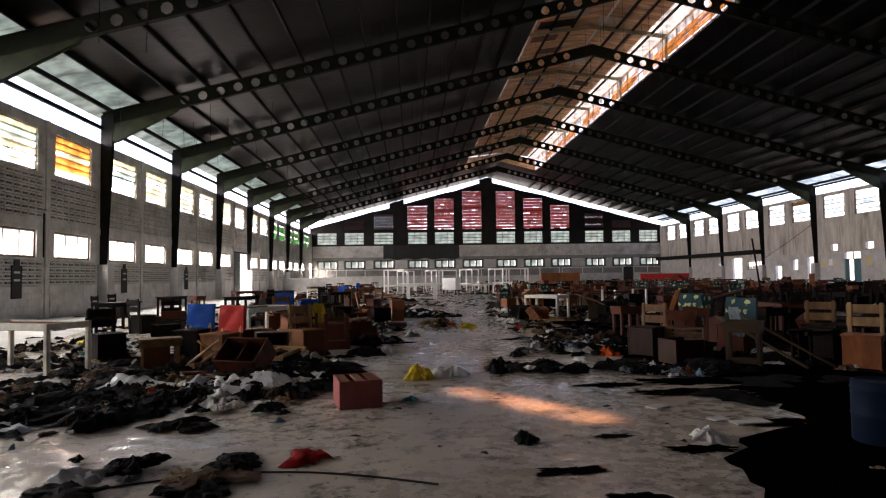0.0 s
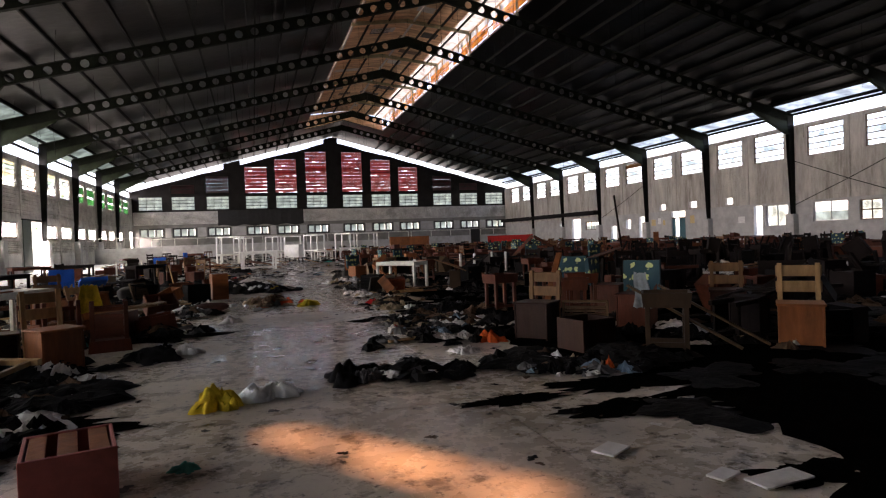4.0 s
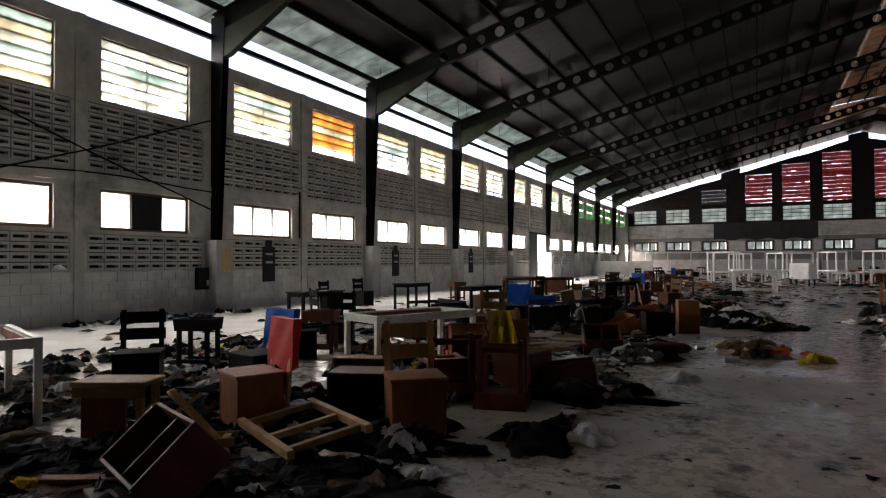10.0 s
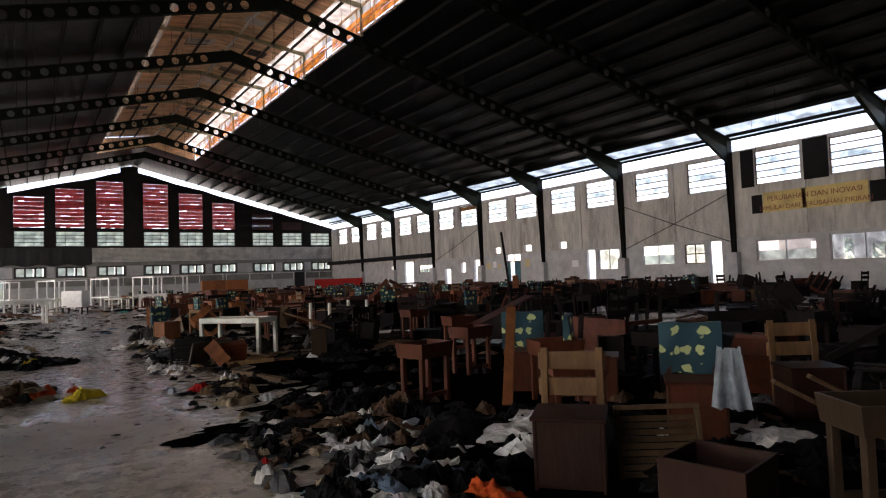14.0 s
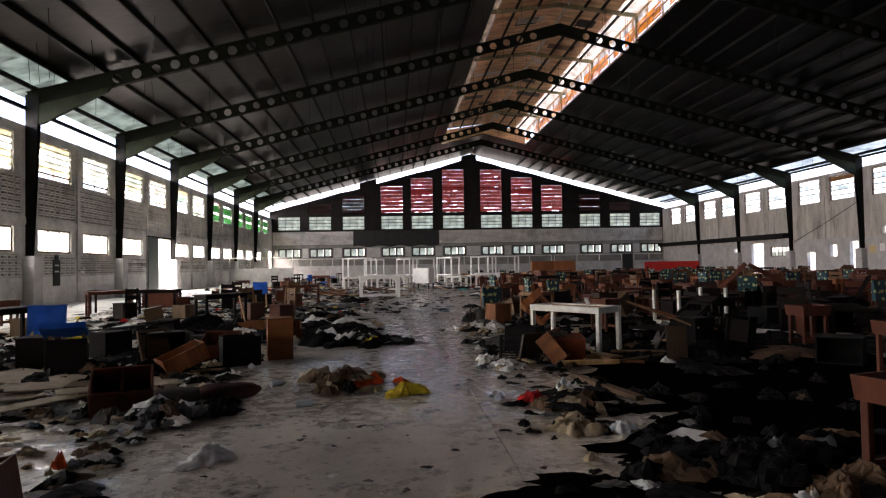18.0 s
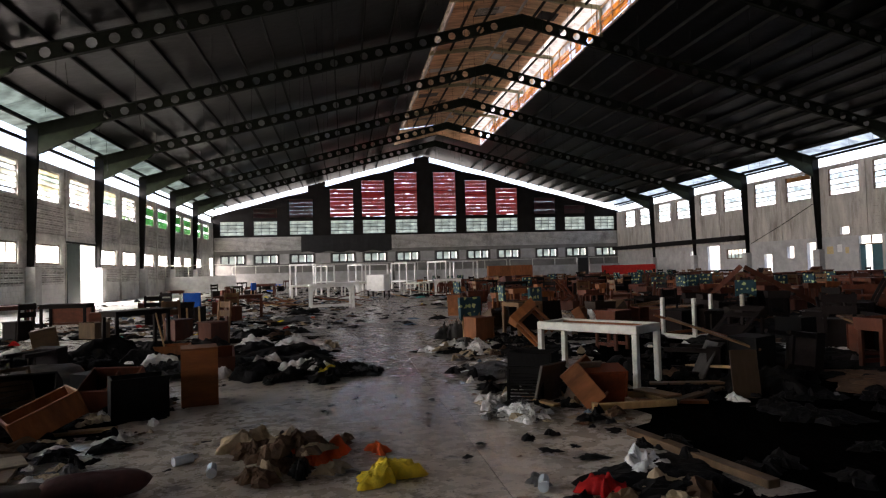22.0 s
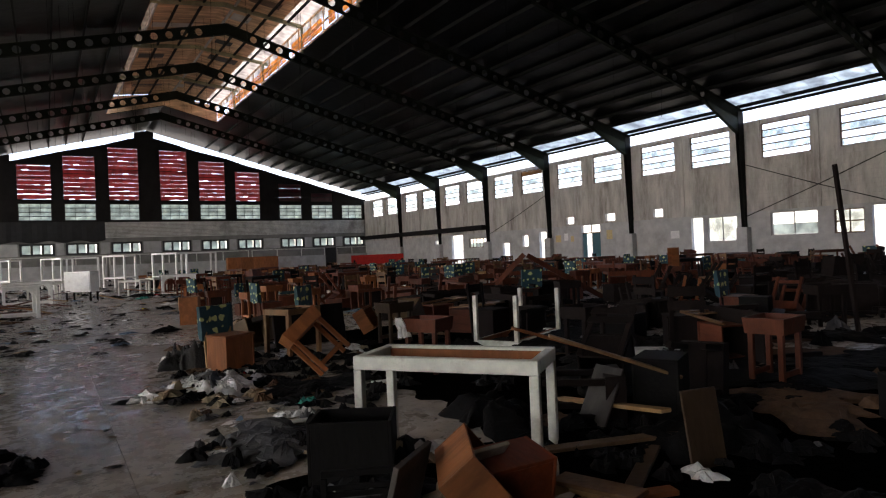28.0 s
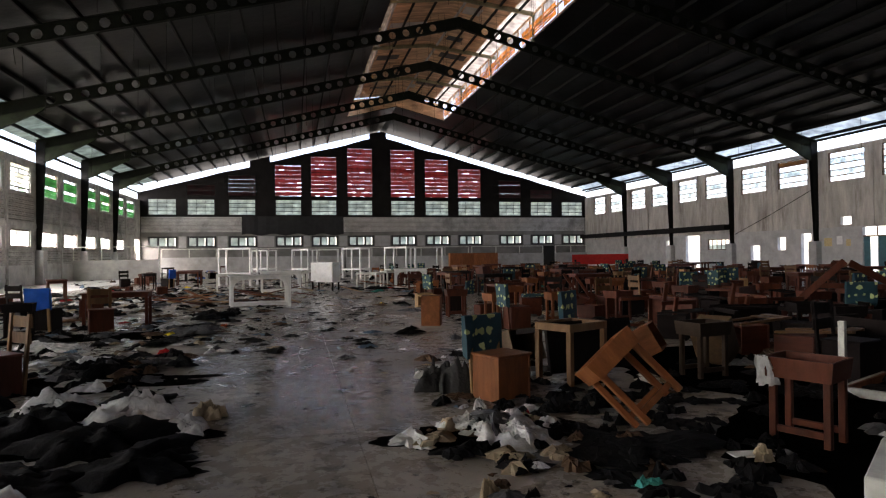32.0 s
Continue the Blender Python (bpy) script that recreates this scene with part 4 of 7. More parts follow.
def work_table(m=W_DARK, w=1.1, d=0.5, h=0.72, label="dark wooden work table", top=True, group="work tables"):
    ob = thing("work_table", label, "table", group=group)
    legs_of(ob, w, d, h - 0.1, 0.06, m)
    s = Shape()
    for sy in (-1, 1):
        s.worn(-w / 2, w / 2, sy * (d / 2 - 0.02) - 0.02, sy * (d / 2 - 0.02) + 0.02, h - 0.1, h - 0.02, 0.004)
    for sx in (-1, 1):
        s.worn(sx * (w / 2 - 0.02) - 0.02, sx * (w / 2 - 0.02) + 0.02, -d / 2 + 0.04, d / 2 - 0.04, h - 0.1, h - 0.02, 0.004)
    part("apron", s, m, ob)
    if top:
        part("tabletop", Shape().worn(-w / 2 - 0.03, w / 2 + 0.03, -d / 2 - 0.03, d / 2 + 0.03, h - 0.02, h + 0.008, 0.005), m, ob)
    return ob


def table_frame(w=1.1, d=0.56, h=0.7, label="white painted table frame without its top"):
    ob = thing("table_frame", label, "table", group="white table frames")
    t = 0.06
    legs_of(ob, w, d, h - 0.09, t, W_WHITE)
    for sy in (-1, 1):
        part("long_rail", Shape().worn(-w / 2, w / 2, sy * (d / 2 - 0.03) - 0.03, sy * (d / 2 - 0.03) + 0.03, h - 0.09, h, 0.006), W_WHITE, ob)
    for sx in (-1, 1):
        part("short_rail", Shape().worn(sx * (w / 2 - 0.03) - 0.03, sx * (w / 2 - 0.03) + 0.03, -d / 2 + 0.06, d / 2 - 0.06, h - 0.088, h - 0.002, 0.005), W_WHITE, ob)
    s = Shape()
    for sy in (-1, 1):
        s.worn(-w / 2 + 0.06, w / 2 - 0.06, sy * (d / 2 - 0.075) - 0.014, sy * (d / 2 - 0.075) + 0.014, h - 0.1, h - 0.02, 0.003)
    part("inner_batten", s, W_ORANGE, ob, "bare orange wood")
    return ob


def rack(w=1.75, d=0.8, h=1.85):
    ob = thing("white_rack", "tall white painted wooden rack frame", "rack", group="white racks")
    legs_of(ob, w, d, h, 0.085, W_RACK)
    for z in (0.55, h - 0.07):
        for sy in (-1, 1):
            part("long_rail", Shape().worn(-w / 2 + 0.06, w / 2 - 0.06, sy * (d / 2 - 0.03) - 0.025, sy * (d / 2 - 0.03) + 0.025, z, z + 0.085, 0.004), W_RACK, ob)
        for sx in (-1, 1):
            part("short_rail", Shape().worn(sx * (w / 2 - 0.03) - 0.025, sx * (w / 2 - 0.03) + 0.025, -d / 2 + 0.06, d / 2 - 0.06, z, z + 0.085, 0.004), W_RACK, ob)
    return ob


def crate(m=W_RED, w=0.52, d=0.38, h=0.28, label="open red-brown wooden drawer box", mid=True):
    ob = thing("drawer_box", label, "box", group="drawer boxes")
    t = 0.02
    for sx in (-1, 1):
        part("side", Shape().worn(sx * (w / 2 - t / 2) - t / 2, sx * (w / 2 - t / 2) + t / 2, -d / 2, d / 2, 0, h, 0.003), m, ob)
    for sy in (-1, 1):
        part("end_board", Shape().worn(-w / 2 + t, w / 2 - t, sy * (d / 2 - t / 2) - t / 2, sy * (d / 2 - t / 2) + t / 2, 0, h - 0.002, 0.003), m, ob)
    part("bottom", Shape().worn(-w / 2 + t, w / 2 - t, -d / 2 + t, d / 2 - t, 0.004, 0.016, 0.002), m, ob)
    if mid:
        part("divider", Shape().worn(-0.009, 0.009, -d / 2 + t, d / 2 - t, 0.02, h - 0.04, 0.002), m, ob)
    return ob


def at(x, y, turn=0, z=0.0, rx=0, ry=0, drop=0.0):
    return pose(x, y, z + drop, rx, ry, turn)


PROTO = []


def proto(ob):
    """Keeps the first of a kind until it is placed."""
    PROTO.append(ob)
    ob["free"] = 1
    return ob


def put(ob, m):
    """Places the prototype itself the first time, copies after that."""
    if ob.get("free"):
        del ob["free"]
        ob.matrix_basis = m
        return ob
    return copy_thing(ob, m)


def lowest(ob, m):
    """The lowest height of a thing's parts under the turn m, and the lift that rests it on the floor."""
    z = 1e9
    for o in ob.children_recursive:
        if o.type == "MESH":
            for v in o.bound_box:
                z = min(z, (m @ o.matrix_basis @ Vector(v)).z)
    return z


def fall(ob, x, y, rx, ry, turn, z=0.0):
    """Rests a thing on the floor (or on z) in a toppled pose."""
    m = pose(0, 0, 0, rx, ry, turn)
    return put(ob, Matrix.Translation((x, y, z - lowest(ob, m) - 0.004)) @ m)


def label(ob, text):
    ob["label"] = text
    return ob


stool_red = proto(box_stool())
stool_pine = proto(label(box_stool(W_PINE), "pale wooden work stool with a tray top"))
stool_ply = proto(label(box_stool(W_PANEL), "weathered brown wooden stool with a tray top"))
stool_orange = proto(label(box_stool(W_ORANGE), "orange varnished wooden stool with a tray top"))
stool_dark = proto(label(box_stool(W_DARK), "dark stained wooden stool with a tray top"))
chair_red = proto(box_chair(W_RED, W_BACK))
chair_pine = proto(box_chair(W_ORANGE, W_PINE, None, "brown boxed chair with a pale slatted back"))
chair_low = proto(box_chair(W_SHADERED, W_PLYB, None, "red boxed chair with a weathered slatted back", 0.8))
chair_dark = proto(box_chair(W_DARK, W_DARK, None, "dark wooden chair with a boxed seat"))
chair_leaf = proto(box_chair(W_RED, W_RED, M_LEAF, "boxed wooden chair with a leaf-print back cover", 0.84))
chair_leaf2 = proto(box_chair(W_ORANGE, W_PINE, M_LEAF, "orange boxed chair with a leaf-print back cover", 0.78))
chair_blue = proto(box_chair(W_DARK, W_PINE, M_BLUE, "boxed chair with a blue back cover"))
chair_redv = proto(box_chair(W_ORANGE, W_PINE, M_REDV, "boxed chair with a faded red back panel"))
table_dark = proto(work_table())
table_red = proto(work_table(W_RED, 1.2, 0.55, 0.72, "red-brown wooden work table"))
frame_white = proto(table_frame())
frame_near = proto(table_frame(1.26, 0.54, 0.69))
frame_long = proto(table_frame(1.5, 0.7, 0.72, "long white painted table frame"))
rack_white = proto(rack())
crate_red = proto(crate())
crate_ply = proto(crate(W_PLY, 0.5, 0.4, 0.36, "weathered plywood box lying open", False))
crate_orange = proto(crate(W_ORANGE, 0.55, 0.4, 0.22, "orange wooden drawer lying open", False))

crate_tall = proto(crate(W_ORANGE, 0.6, 0.38, 0.36, "orange-brown wooden box standing on end", True))
crate_wet = proto(crate(W_SHADED, 0.5, 0.34, 0.4, "dark box wrapped in shiny plastic", False))
table_pine = proto(work_table(W_PLYB, 0.62, 0.5, 0.68, "small worn brown wooden table frame", False))


def slatted_panel(x, y, w, h, turn, lean, m):
    """A ribbed box lid propped on edge."""
    ob = thing("slatted_panel", "ribbed wooden lid propped on its edge", "panel", at=pose(x, y, 0, -lean, 0, turn))
    t = 0.03
    for sx in (-1, 1):
        part("stile", Shape().worn(sx * (w / 2 - t / 2) - t / 2, sx * (w / 2 - t / 2) + t / 2, -0.02, 0.02, 0, h, 0.004), m, ob)
    n = 9
    for i in range(n):
        z = 0.01 + (h - 0.04) * i / n
        part("slat", Shape().worn(-w / 2 + t, w / 2 - t, -0.008, 0.008, z, z + (h - 0.04) / n - 0.008, 0.003), m, ob)
    part("rail", Shape().worn(-w / 2, w / 2, -0.022, 0.022, h, h + t, 0.004), m, ob)
    return ob


def broken_frame(x, y, w, d, turn, tilt, m, z=0.04):
    """A legless seat frame lying on the floor."""
    ob = thing("broken_frame", "broken wooden furniture frame lying in rubbish", "frame", group="broken frames", at=pose(x, y, z, tilt, 0, turn))
    for sy in (-1, 1):
        part("long_bar", Shape().worn(-w / 2, w / 2, sy * d / 2 - 0.025, sy * d / 2 + 0.025, 0, 0.06, 0.004), m, ob)
    for k in (-0.42, 0.05, 0.4):
        part("cross_bar", Shape().worn(k * w - 0.025, k * w + 0.025, -d / 2 + 0.025, d / 2 - 0.025, 0.004, 0.05, 0.004), m, ob)
    return ob


# things beside the aisle, from the start to the end of the walk
box = thing("pink_box", "dusty pink wooden box with open slotted top", "box", at=at(-1.9, 5.5, 14))
for sy in (-1, 1):
    part("long_side", Shape().worn(-0.21, 0.21, sy * 0.23 - 0.01, sy * 0.23 + 0.01, 0, 0.27, 0.004), M_PINK, box)
for sx in (-1, 1):
    part("short_side", Shape().worn(sx * 0.2 - 0.01, sx * 0.2 + 0.01, -0.22, 0.22, 0, 0.268, 0.004), M_PINK, box)
for x0, x1 in ((-0.18, -0.1), (-0.05, 0.04), (0.09, 0.18)):
    part("slat", Shape().worn(x0, x1, -0.215, 0.215, 0.25, 0.264, 0.003), W_ORANGE, box, "bare orange wood")


def plank_between(p, q, m, w=0.07, t=0.025, lab="loose wooden plank leaning among the rubbish"):
    """A plank whose two ends rest at p and q."""
    p, q = Vector(p), Vector(q)
    ob = thing("plank", lab, "plank", group="loose planks", data=Shape().beam((0, 0, 0), q - p, w, t, 0.004).mesh("plank", m), at=Matrix.Translation(p))
    return ob


def pine_bench(x, y, turn):
    """A short bench: a board on a wide panel and two thin legs."""
    ob = thing("pine_bench", "short pine bench with a panel end", "bench", at=at(x, y, turn))
    part("seat", Shape().worn(-0.28, 0.28, -0.16, 0.16, 0.42, 0.455, 0.006), W_PINE, ob)
    part("panel", Shape().worn(-0.22, 0.12, -0.12, -0.095, 0, 0.42, 0.006), W_ORANGE, ob, "orange wooden panel")
    for px, py in ((0.22, -0.1), (0.22, 0.12), (-0.22, 0.12)):
        part("leg", Shape().worn(px - 0.025, px + 0.025, py - 0.025, py + 0.025, 0, 0.42, 0.004), W_PINE, ob)
    part("rail", Shape().worn(-0.27, 0.27, -0.15, -0.125, 0.34, 0.415, 0.004), W_PINE, ob)
    return ob


def padded_lump(name, lab, cat, x, y, w, d, h, turn, m, seed, z=0.0):
    """A stuffed, sagging cushion or roll."""
    s = Shape()
    n, k = 14, 8
    for j in range(k + 1):
        v = math.pi * j / k
        for i in range(n):
            u = 6.2832 * i / n
            e = 0.55
            cx, cy = math.copysign(abs(math.cos(u)) ** e, math.cos(u)), math.copysign(abs(math.sin(u)) ** e, math.sin(u))
            r = math.sin(v) ** 0.5 if 0 < j < k else 0.0
            b = 1 + 0.12 * noise.noise((cx * 2 + seed, cy * 2, v))
            s.v.append((cx * r * w / 2 * b, cy * r * d / 2 * b, h * (0.5 - 0.5 * math.cos(v)) * (1 + 0.1 * noise.noise((cx * 1.5, cy * 1.5 + seed, 1)))))
    s.f += [(j * n + i, j * n + (i + 1) % n, (j + 1) * n + (i + 1) % n, (j + 1) * n + i) for j in range(k) for i in range(n)]
    return thing(name, lab, cat, data=s.mesh(name, m, True), at=pose(x, y, z, 0, 0, turn))


crate_big = proto(crate(W_RED, 0.64, 0.42, 0.3, "large red-brown wooden box lying broken", True))
crate_bright = proto(crate(W_BRIGHTRED, 0.4, 0.34, 0.26, "bright red-brown wooden drawer tipped on its side", False))
crate_cube = proto(crate(W_SHADERED, 0.44, 0.44, 0.34, "square dark red-brown wooden box with a dusty side", False))
put(frame_near, at(2.6, 17.03, -54))
put(frame_long, at(-6.67, 8.12, -20))
put(frame_long, at(-4.39, 11.73, 67))
put(chair_dark, at(-6.15, 9.3, 45))
put(stool_dark, at(-6.95, 10.75, 20))
pine_bench(-4.9, 8.2, 25)
put(chair_redv, at(-4.3, 8.95, -25))
put(chair_blue, at(-5.0, 9.75, -12))
put(chair_dark, at(-6.65, 13.35, 30))
put(chair_pine, at(-3.01, 9.37, 40))
broken_frame(-3.5, 8.62, 1.0, 0.55, -28, 8, W_PINE, 0.14)
broken_frame(-4.15, 8.15, 0.7, 0.36, 40, -8, W_PINE, 0.06)
fall(crate_big, -3.5, 7.6, 42, 0, -22)
fall(crate_orange, -4.1, 10.3, 90, 0, 20)
fall(crate_ply, -3.72, 9.75, 90, 0, 20)
plank_between((-4.55, 8.0, 0.02), (-4.1, 8.25, 0.4), W_PINE, 0.07)
plank_between((-4.4, 8.0, 0.02), (-3.95, 7.9, 0.34), W_PINE)
plank_between((-3.95, 8.35, 0.02), (-4.4, 8.25, 0.4), W_PINE, 0.07)
plank_between((-4.35, 7.55, 0.03), (-3.6, 7.25, 0.06), W_PLY, 0.12)
plank_between((-4.2, 7.15, 0.03), (-3.3, 7.4, 0.03), W_PINE, 0.06)
fall(stool_red, -2.7, 10.45, 180, 0, 12)
fall(stool_red, -3.3, 10.6, 176, 0, 30)
fall(chair_red, -3.0, 11.25, 90, 0, 80)
fall(crate_red, -2.28, 11.3, 0, -8, 12)
fall(stool_orange, -3.65, 11.0, 90, 0, 40)
fall(chair_pine, -3.2, 12.0, -32, 0, 30)
plank_between((-2.75, 12.3, 0.02), (-3.25, 12.0, 0.62), W_PLY, 0.09)
fall(stool_red, -4.9, 12.6, 0, 90, 30)
fall(chair_redv, -3.6, 11.7, -80, 0, 30)
put(chair_red, at(-4.5, 14.5, 15))
fall(crate_red, -2.6, 14.0, 30, 0, 20)
put(stool_red, at(-6.3, 12.4, 22))
fall(chair_dark, -6.4, 11.7, 90, 0, 130)
put(chair_blue, at(-4.92, 16.85, 8))
put(chair_blue, at(-4.55, 29.5, 170))
fall(chair_blue, -4.25, 16.35, 75, 0, 20)
put(table_dark, at(-9.3, 20.3, 85))
put(table_dark, at(-8.8, 15.4, 80))
put(table_dark, at(-9.0, 28.2, 5))
put(table_dark, at(-7.2, 27.4, -4))
fall(crate_red, -6.4, 26.7, 0, 90, 10)
put(chair_dark, at(-7.8, 14.5, 150))
put(chair_dark, at(-10.5, 18.2, 90))
put(chair_dark, at(-11.2, 20.7, 80))
put(stool_red, at(-9.8, 24.3, 60))
fall(crate_tall, -1.93, 17.2, 0, 90, 14)
put(crate_wet, at(-2.2, 16.72, 24))
fall(crate_orange, -2.72, 16.1, 0, -22, 35)
slatted_panel(-3.3, 16.75, 0.42, 0.5, 50, 20, W_PLY)
fall(crate_wet, -3.3, 17.1, 68, 0, 15)
fall(crate_red, -2.55, 17.2, 30, 0, -10)
fall(crate_wet, -3.0, 17.7, 90, 0, 60)
fall(crate_red, -1.98, 19.1, 18, 0, 12)
put(chair_dark, at(-5.9, 32.0, 160))
put(chair_red, at(-3.4, 28.9, 20))
put(table_red, at(-3.3, 29.7, 4))
fall(chair_dark, -5.2, 30.2, 90, 0, 40)
fall(chair_red, -4.0, 31.2, -88, 0, 100)
put(stool_dark, at(-4.6, 28.4, 10))
put(chair_dark, at(-5.5, 28.7, 190))
put(crate_orange, at(-3.05, 21.15, 8))
plank_between((-3.15, 21.2, 0.02), (-3.3, 21.15, 0.75), W_PINE, 0.1)
fall(chair_dark, -4.6, 17.9, 90, 0, 60)
fall(crate_ply, -5.4, 21.7, 0, 80, 20)
fall(stool_dark, -4.2, 18.6, 0, 90, 70)
padded_lump("cushion", "grey-brown padded cushion lying on rags", "cushion", -3.7, 18.3, 0.8, 0.6, 0.34, 20, C_FELT, 1)
padded_lump("bolster", "dark red-brown rolled bolster lying on the floor", "bolster", -1.75, 14.45, 0.62, 0.2, 0.16, 16, C_BOLSTER, 2)
padded_lump("bolster", "dark grey rolled bolster lying on the floor", "bolster", -2.25, 14.35, 0.6, 0.2, 0.14, 6, C_FELT, 3)
for x, y, sx, sy, a in ((-3.5, 15.2, 0.75, 0.2, 28), (-3.0, 14.9, 0.6, 0.13, 34), (-3.9, 15.1, 0.7, 0.1, 20)):
    thing("board_sheet", "torn fibreboard strip lying on rags", "board", group="floor sheets", data=Shape().worn(-sx, sx, -sy, sy, 0, 0.016, 0.003).mesh("board_sheet", M_STRIP), at=pose(x, y, 0.07, 2, 2, a))

# right of the aisle
put(stool_ply, at(3.08, 7.26, -35))
put(crate_cube, at(2.45, 7.79, 10))
put(chair_low, at(2.3, 8.68, -50))
slatted_panel(2.78, 8.38, 0.54, 0.42, -35, 10, W_PLY)
plank_between((3.75, 6.95, 0.02), (2.95, 7.75, 0.66), W_PLY, 0.07)
plank_between((4.15, 7.0, 0.02), (3.35, 7.75, 0.64), W_PLY, 0.06)
put(chair_leaf, at(3.79, 8.81, -51))
put(chair_leaf, at(4.1, 11.15, -40))
put(chair_leaf, at(4.35, 10.3, 40))
put(stool_red, at(3.25, 9.55, -30))
put(stool_red, at(3.95, 10.5, -20))
put(stool_red, at(2.95, 11.4, 14))
put(stool_dark, at(5.2, 10.2, 10))
put(stool_red, at(4.4, 12.55, 8))
put(stool_red, at(5.45, 14.3, -6))
put(stool_red, at(6.1, 16.8, 6))
put(chair_pine, at(4.5, 6.95, -45))
put(chair_low, at(5.0, 8.55, -40))
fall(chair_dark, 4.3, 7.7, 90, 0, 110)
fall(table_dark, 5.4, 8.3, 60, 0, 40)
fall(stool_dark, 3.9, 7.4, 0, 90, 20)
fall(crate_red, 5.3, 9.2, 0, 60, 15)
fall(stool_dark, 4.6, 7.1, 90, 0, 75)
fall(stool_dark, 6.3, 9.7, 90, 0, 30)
plank_between((3.3, 10.5, 0.05), (3.9, 11.1, 0.93), W_ORANGE, 0.1)
plank_between((5.2, 13.6, 0.5), (7.4, 14.7, 0.85), W_RED, 0.2, 0.03)
fall(crate_wet, 1.85, 17.05, 0, 0, -33)
fall(crate_bright, 2.2, 15.88, -80, 0, -4)
fall(crate_orange, 2.0, 16.1, 50, 0, 60)
plank_between((1.74, 16.3, 0.0), (1.8, 16.22, 0.38), C_FELT, 0.42, 0.03, "grey felt-covered board standing on edge")
plank_between((2.05, 16.3, 0.02), (2.06, 15.95, 0.42), W_DUST, 0.26, 0.02, "pale dusty board leaning over a box")
slatted_panel(1.5, 16.22, 0.36, 0.33, -25, 8, W_SHADED)
broken_frame(2.36, 15.86, 0.8, 0.42, 0, 0, W_PINE, 0.03)
plank_between((1.45, 16.75, 0.03), (1.7, 15.86, 0.05), W_PINE, 0.08)
plank_between((2.63, 16.1, 0.1), (2.74, 15.62, 0.12), W_PLYB, 0.16)
plank_between((3.47, 17.05, 0.7), (4.25, 16.48, 0.36), W_PLYB, 0.07)
plank_between((3.74, 16.92, 0.0), (3.95, 16.9, 0.42), W_DUSK, 0.3, 0.02, "grey board leaning on its corner")
plank_between((3.0, 16.6, 0.05), (3.9, 16.2, 0.08), W_PLY, 0.1)
plank_between((1.94, 14.87, 0.05), (2.2, 13.6, 0.05), W_PLY, 0.09, 0.05)
plank_between((3.62, 15.84, 0.0), (3.64, 15.92, 0.46), W_PANEL, 0.26, 0.02, "weathered plywood panel standing on edge")
fall(crate_wet, 4.1, 16.6, 0, 90, 25)
fall(stool_dark, 3.6, 17.3, 90, 0, 50)
fall(stool_dark, 4.6, 16.7, 0, 100, 20)
fall(chair_dark, 4.5, 17.5, 70, 0, 120)
put(chair_leaf2, at(2.22, 21.55, 24))
fall(stool_orange, 3.02, 20.1, -26, -38, 6)
put(stool_red, at(3.94, 19.6, -65))
fall(crate_tall, 2.85, 27.7, 0, 90, 70)
put(table_pine, at(3.2, 22.05, 25))
fall(table_dark, 3.4, 22.9, 80, 0, 10)
put(chair_leaf, at(4.3, 23.9, 40))
fall(crate_ply, 2.9, 23.2, 70, 0, 20)
fall(crate_red, 3.1, 24.0, 0, 0, 30)
fall(frame_long, 6.2, 20.7, 180, 0, 24)
fall(crate_ply, 5.2, 22.4, 0, 60, 30)
fall(crate_orange, 4.9, 23.4, 60, 0, 50)
put(stool_ply, at(4.75, 21.9, 10))

# racks and tables in the far middle


def tall_table(x, y, turn, w=1.62, d=0.8, h=1.1):
    """A standing-height white bench frame with arched corner brackets and low stretchers."""
    ob = thing("tall_bench", "tall white painted bench frame with arched brackets", "bench", group="white benches", at=at(x, y, turn))
    t = 0.085
    legs_of(ob, w, d, h - 0.12, t, W_RACK)
    for sy in (-1, 1):
        y0 = sy * (d / 2 - t / 2)
        part("long_rail", Shape().worn(-w / 2, w / 2, y0 - 0.03, y0 + 0.03, h - 0.12, h - 0.03, 0.005), W_RACK, ob)
        part("foot_rail", Shape().worn(-w / 2 + t, w / 2 - t, y0 - 0.025, y0 + 0.025, 0.06, 0.13, 0.005), W_RACK, ob)
        for sx in (-1, 1):
            s = Shape()
            n = 6
            pts = [(0, 0), (0.26, 0)] + [(0.26 - 0.26 * math.sin(1.5708 * k / n) * 1.0, -0.26 * (1 - math.cos(1.5708 * k / n))) for k in range(1, n + 1)]
            x0 = sx * (w / 2 - t)
            v = [(x0 - sx * a, y0 + q, h - 0.12 + b) for q in (-0.02, 0.02) for a, b in pts]
            m = len(pts)
            s.add(v, [tuple(range(m)), tuple(range(2 * m - 1, m - 1, -1))] + [(i, m + i, m + (i + 1) % m, (i + 1) % m) for i in range(m)])
            part("bracket", s, W_RACK, ob)
    part("tabletop", Shape().worn(-w / 2 - 0.05, w / 2 + 0.05, -d / 2 - 0.03, d / 2 + 0.03, h - 0.03, h, 0.006), W_RACK, ob)
    return ob


tall_table(-0.72, 33.95, 8, 1.62, 0.8, 0.9)
tall_table(-0.3, 40.6, 4, 1.5, 0.7, 0.85)
tall_table(4.9, 41.0, -6, 1.3, 0.7, 0.85)
ob = thing("white_cabinet", "white painted cabinet standing on a low stand", "cabinet", at=at(1.45, 41.4, -40))
part("body", Shape().worn(-0.55, 0.55, -0.25, 0.25, 0.35, 1.15, 0.01), W_RACK, ob)
part("door", Shape().worn(-0.52, 0.52, -0.275, -0.252, 0.4, 1.1, 0.006), W_RACK, ob)
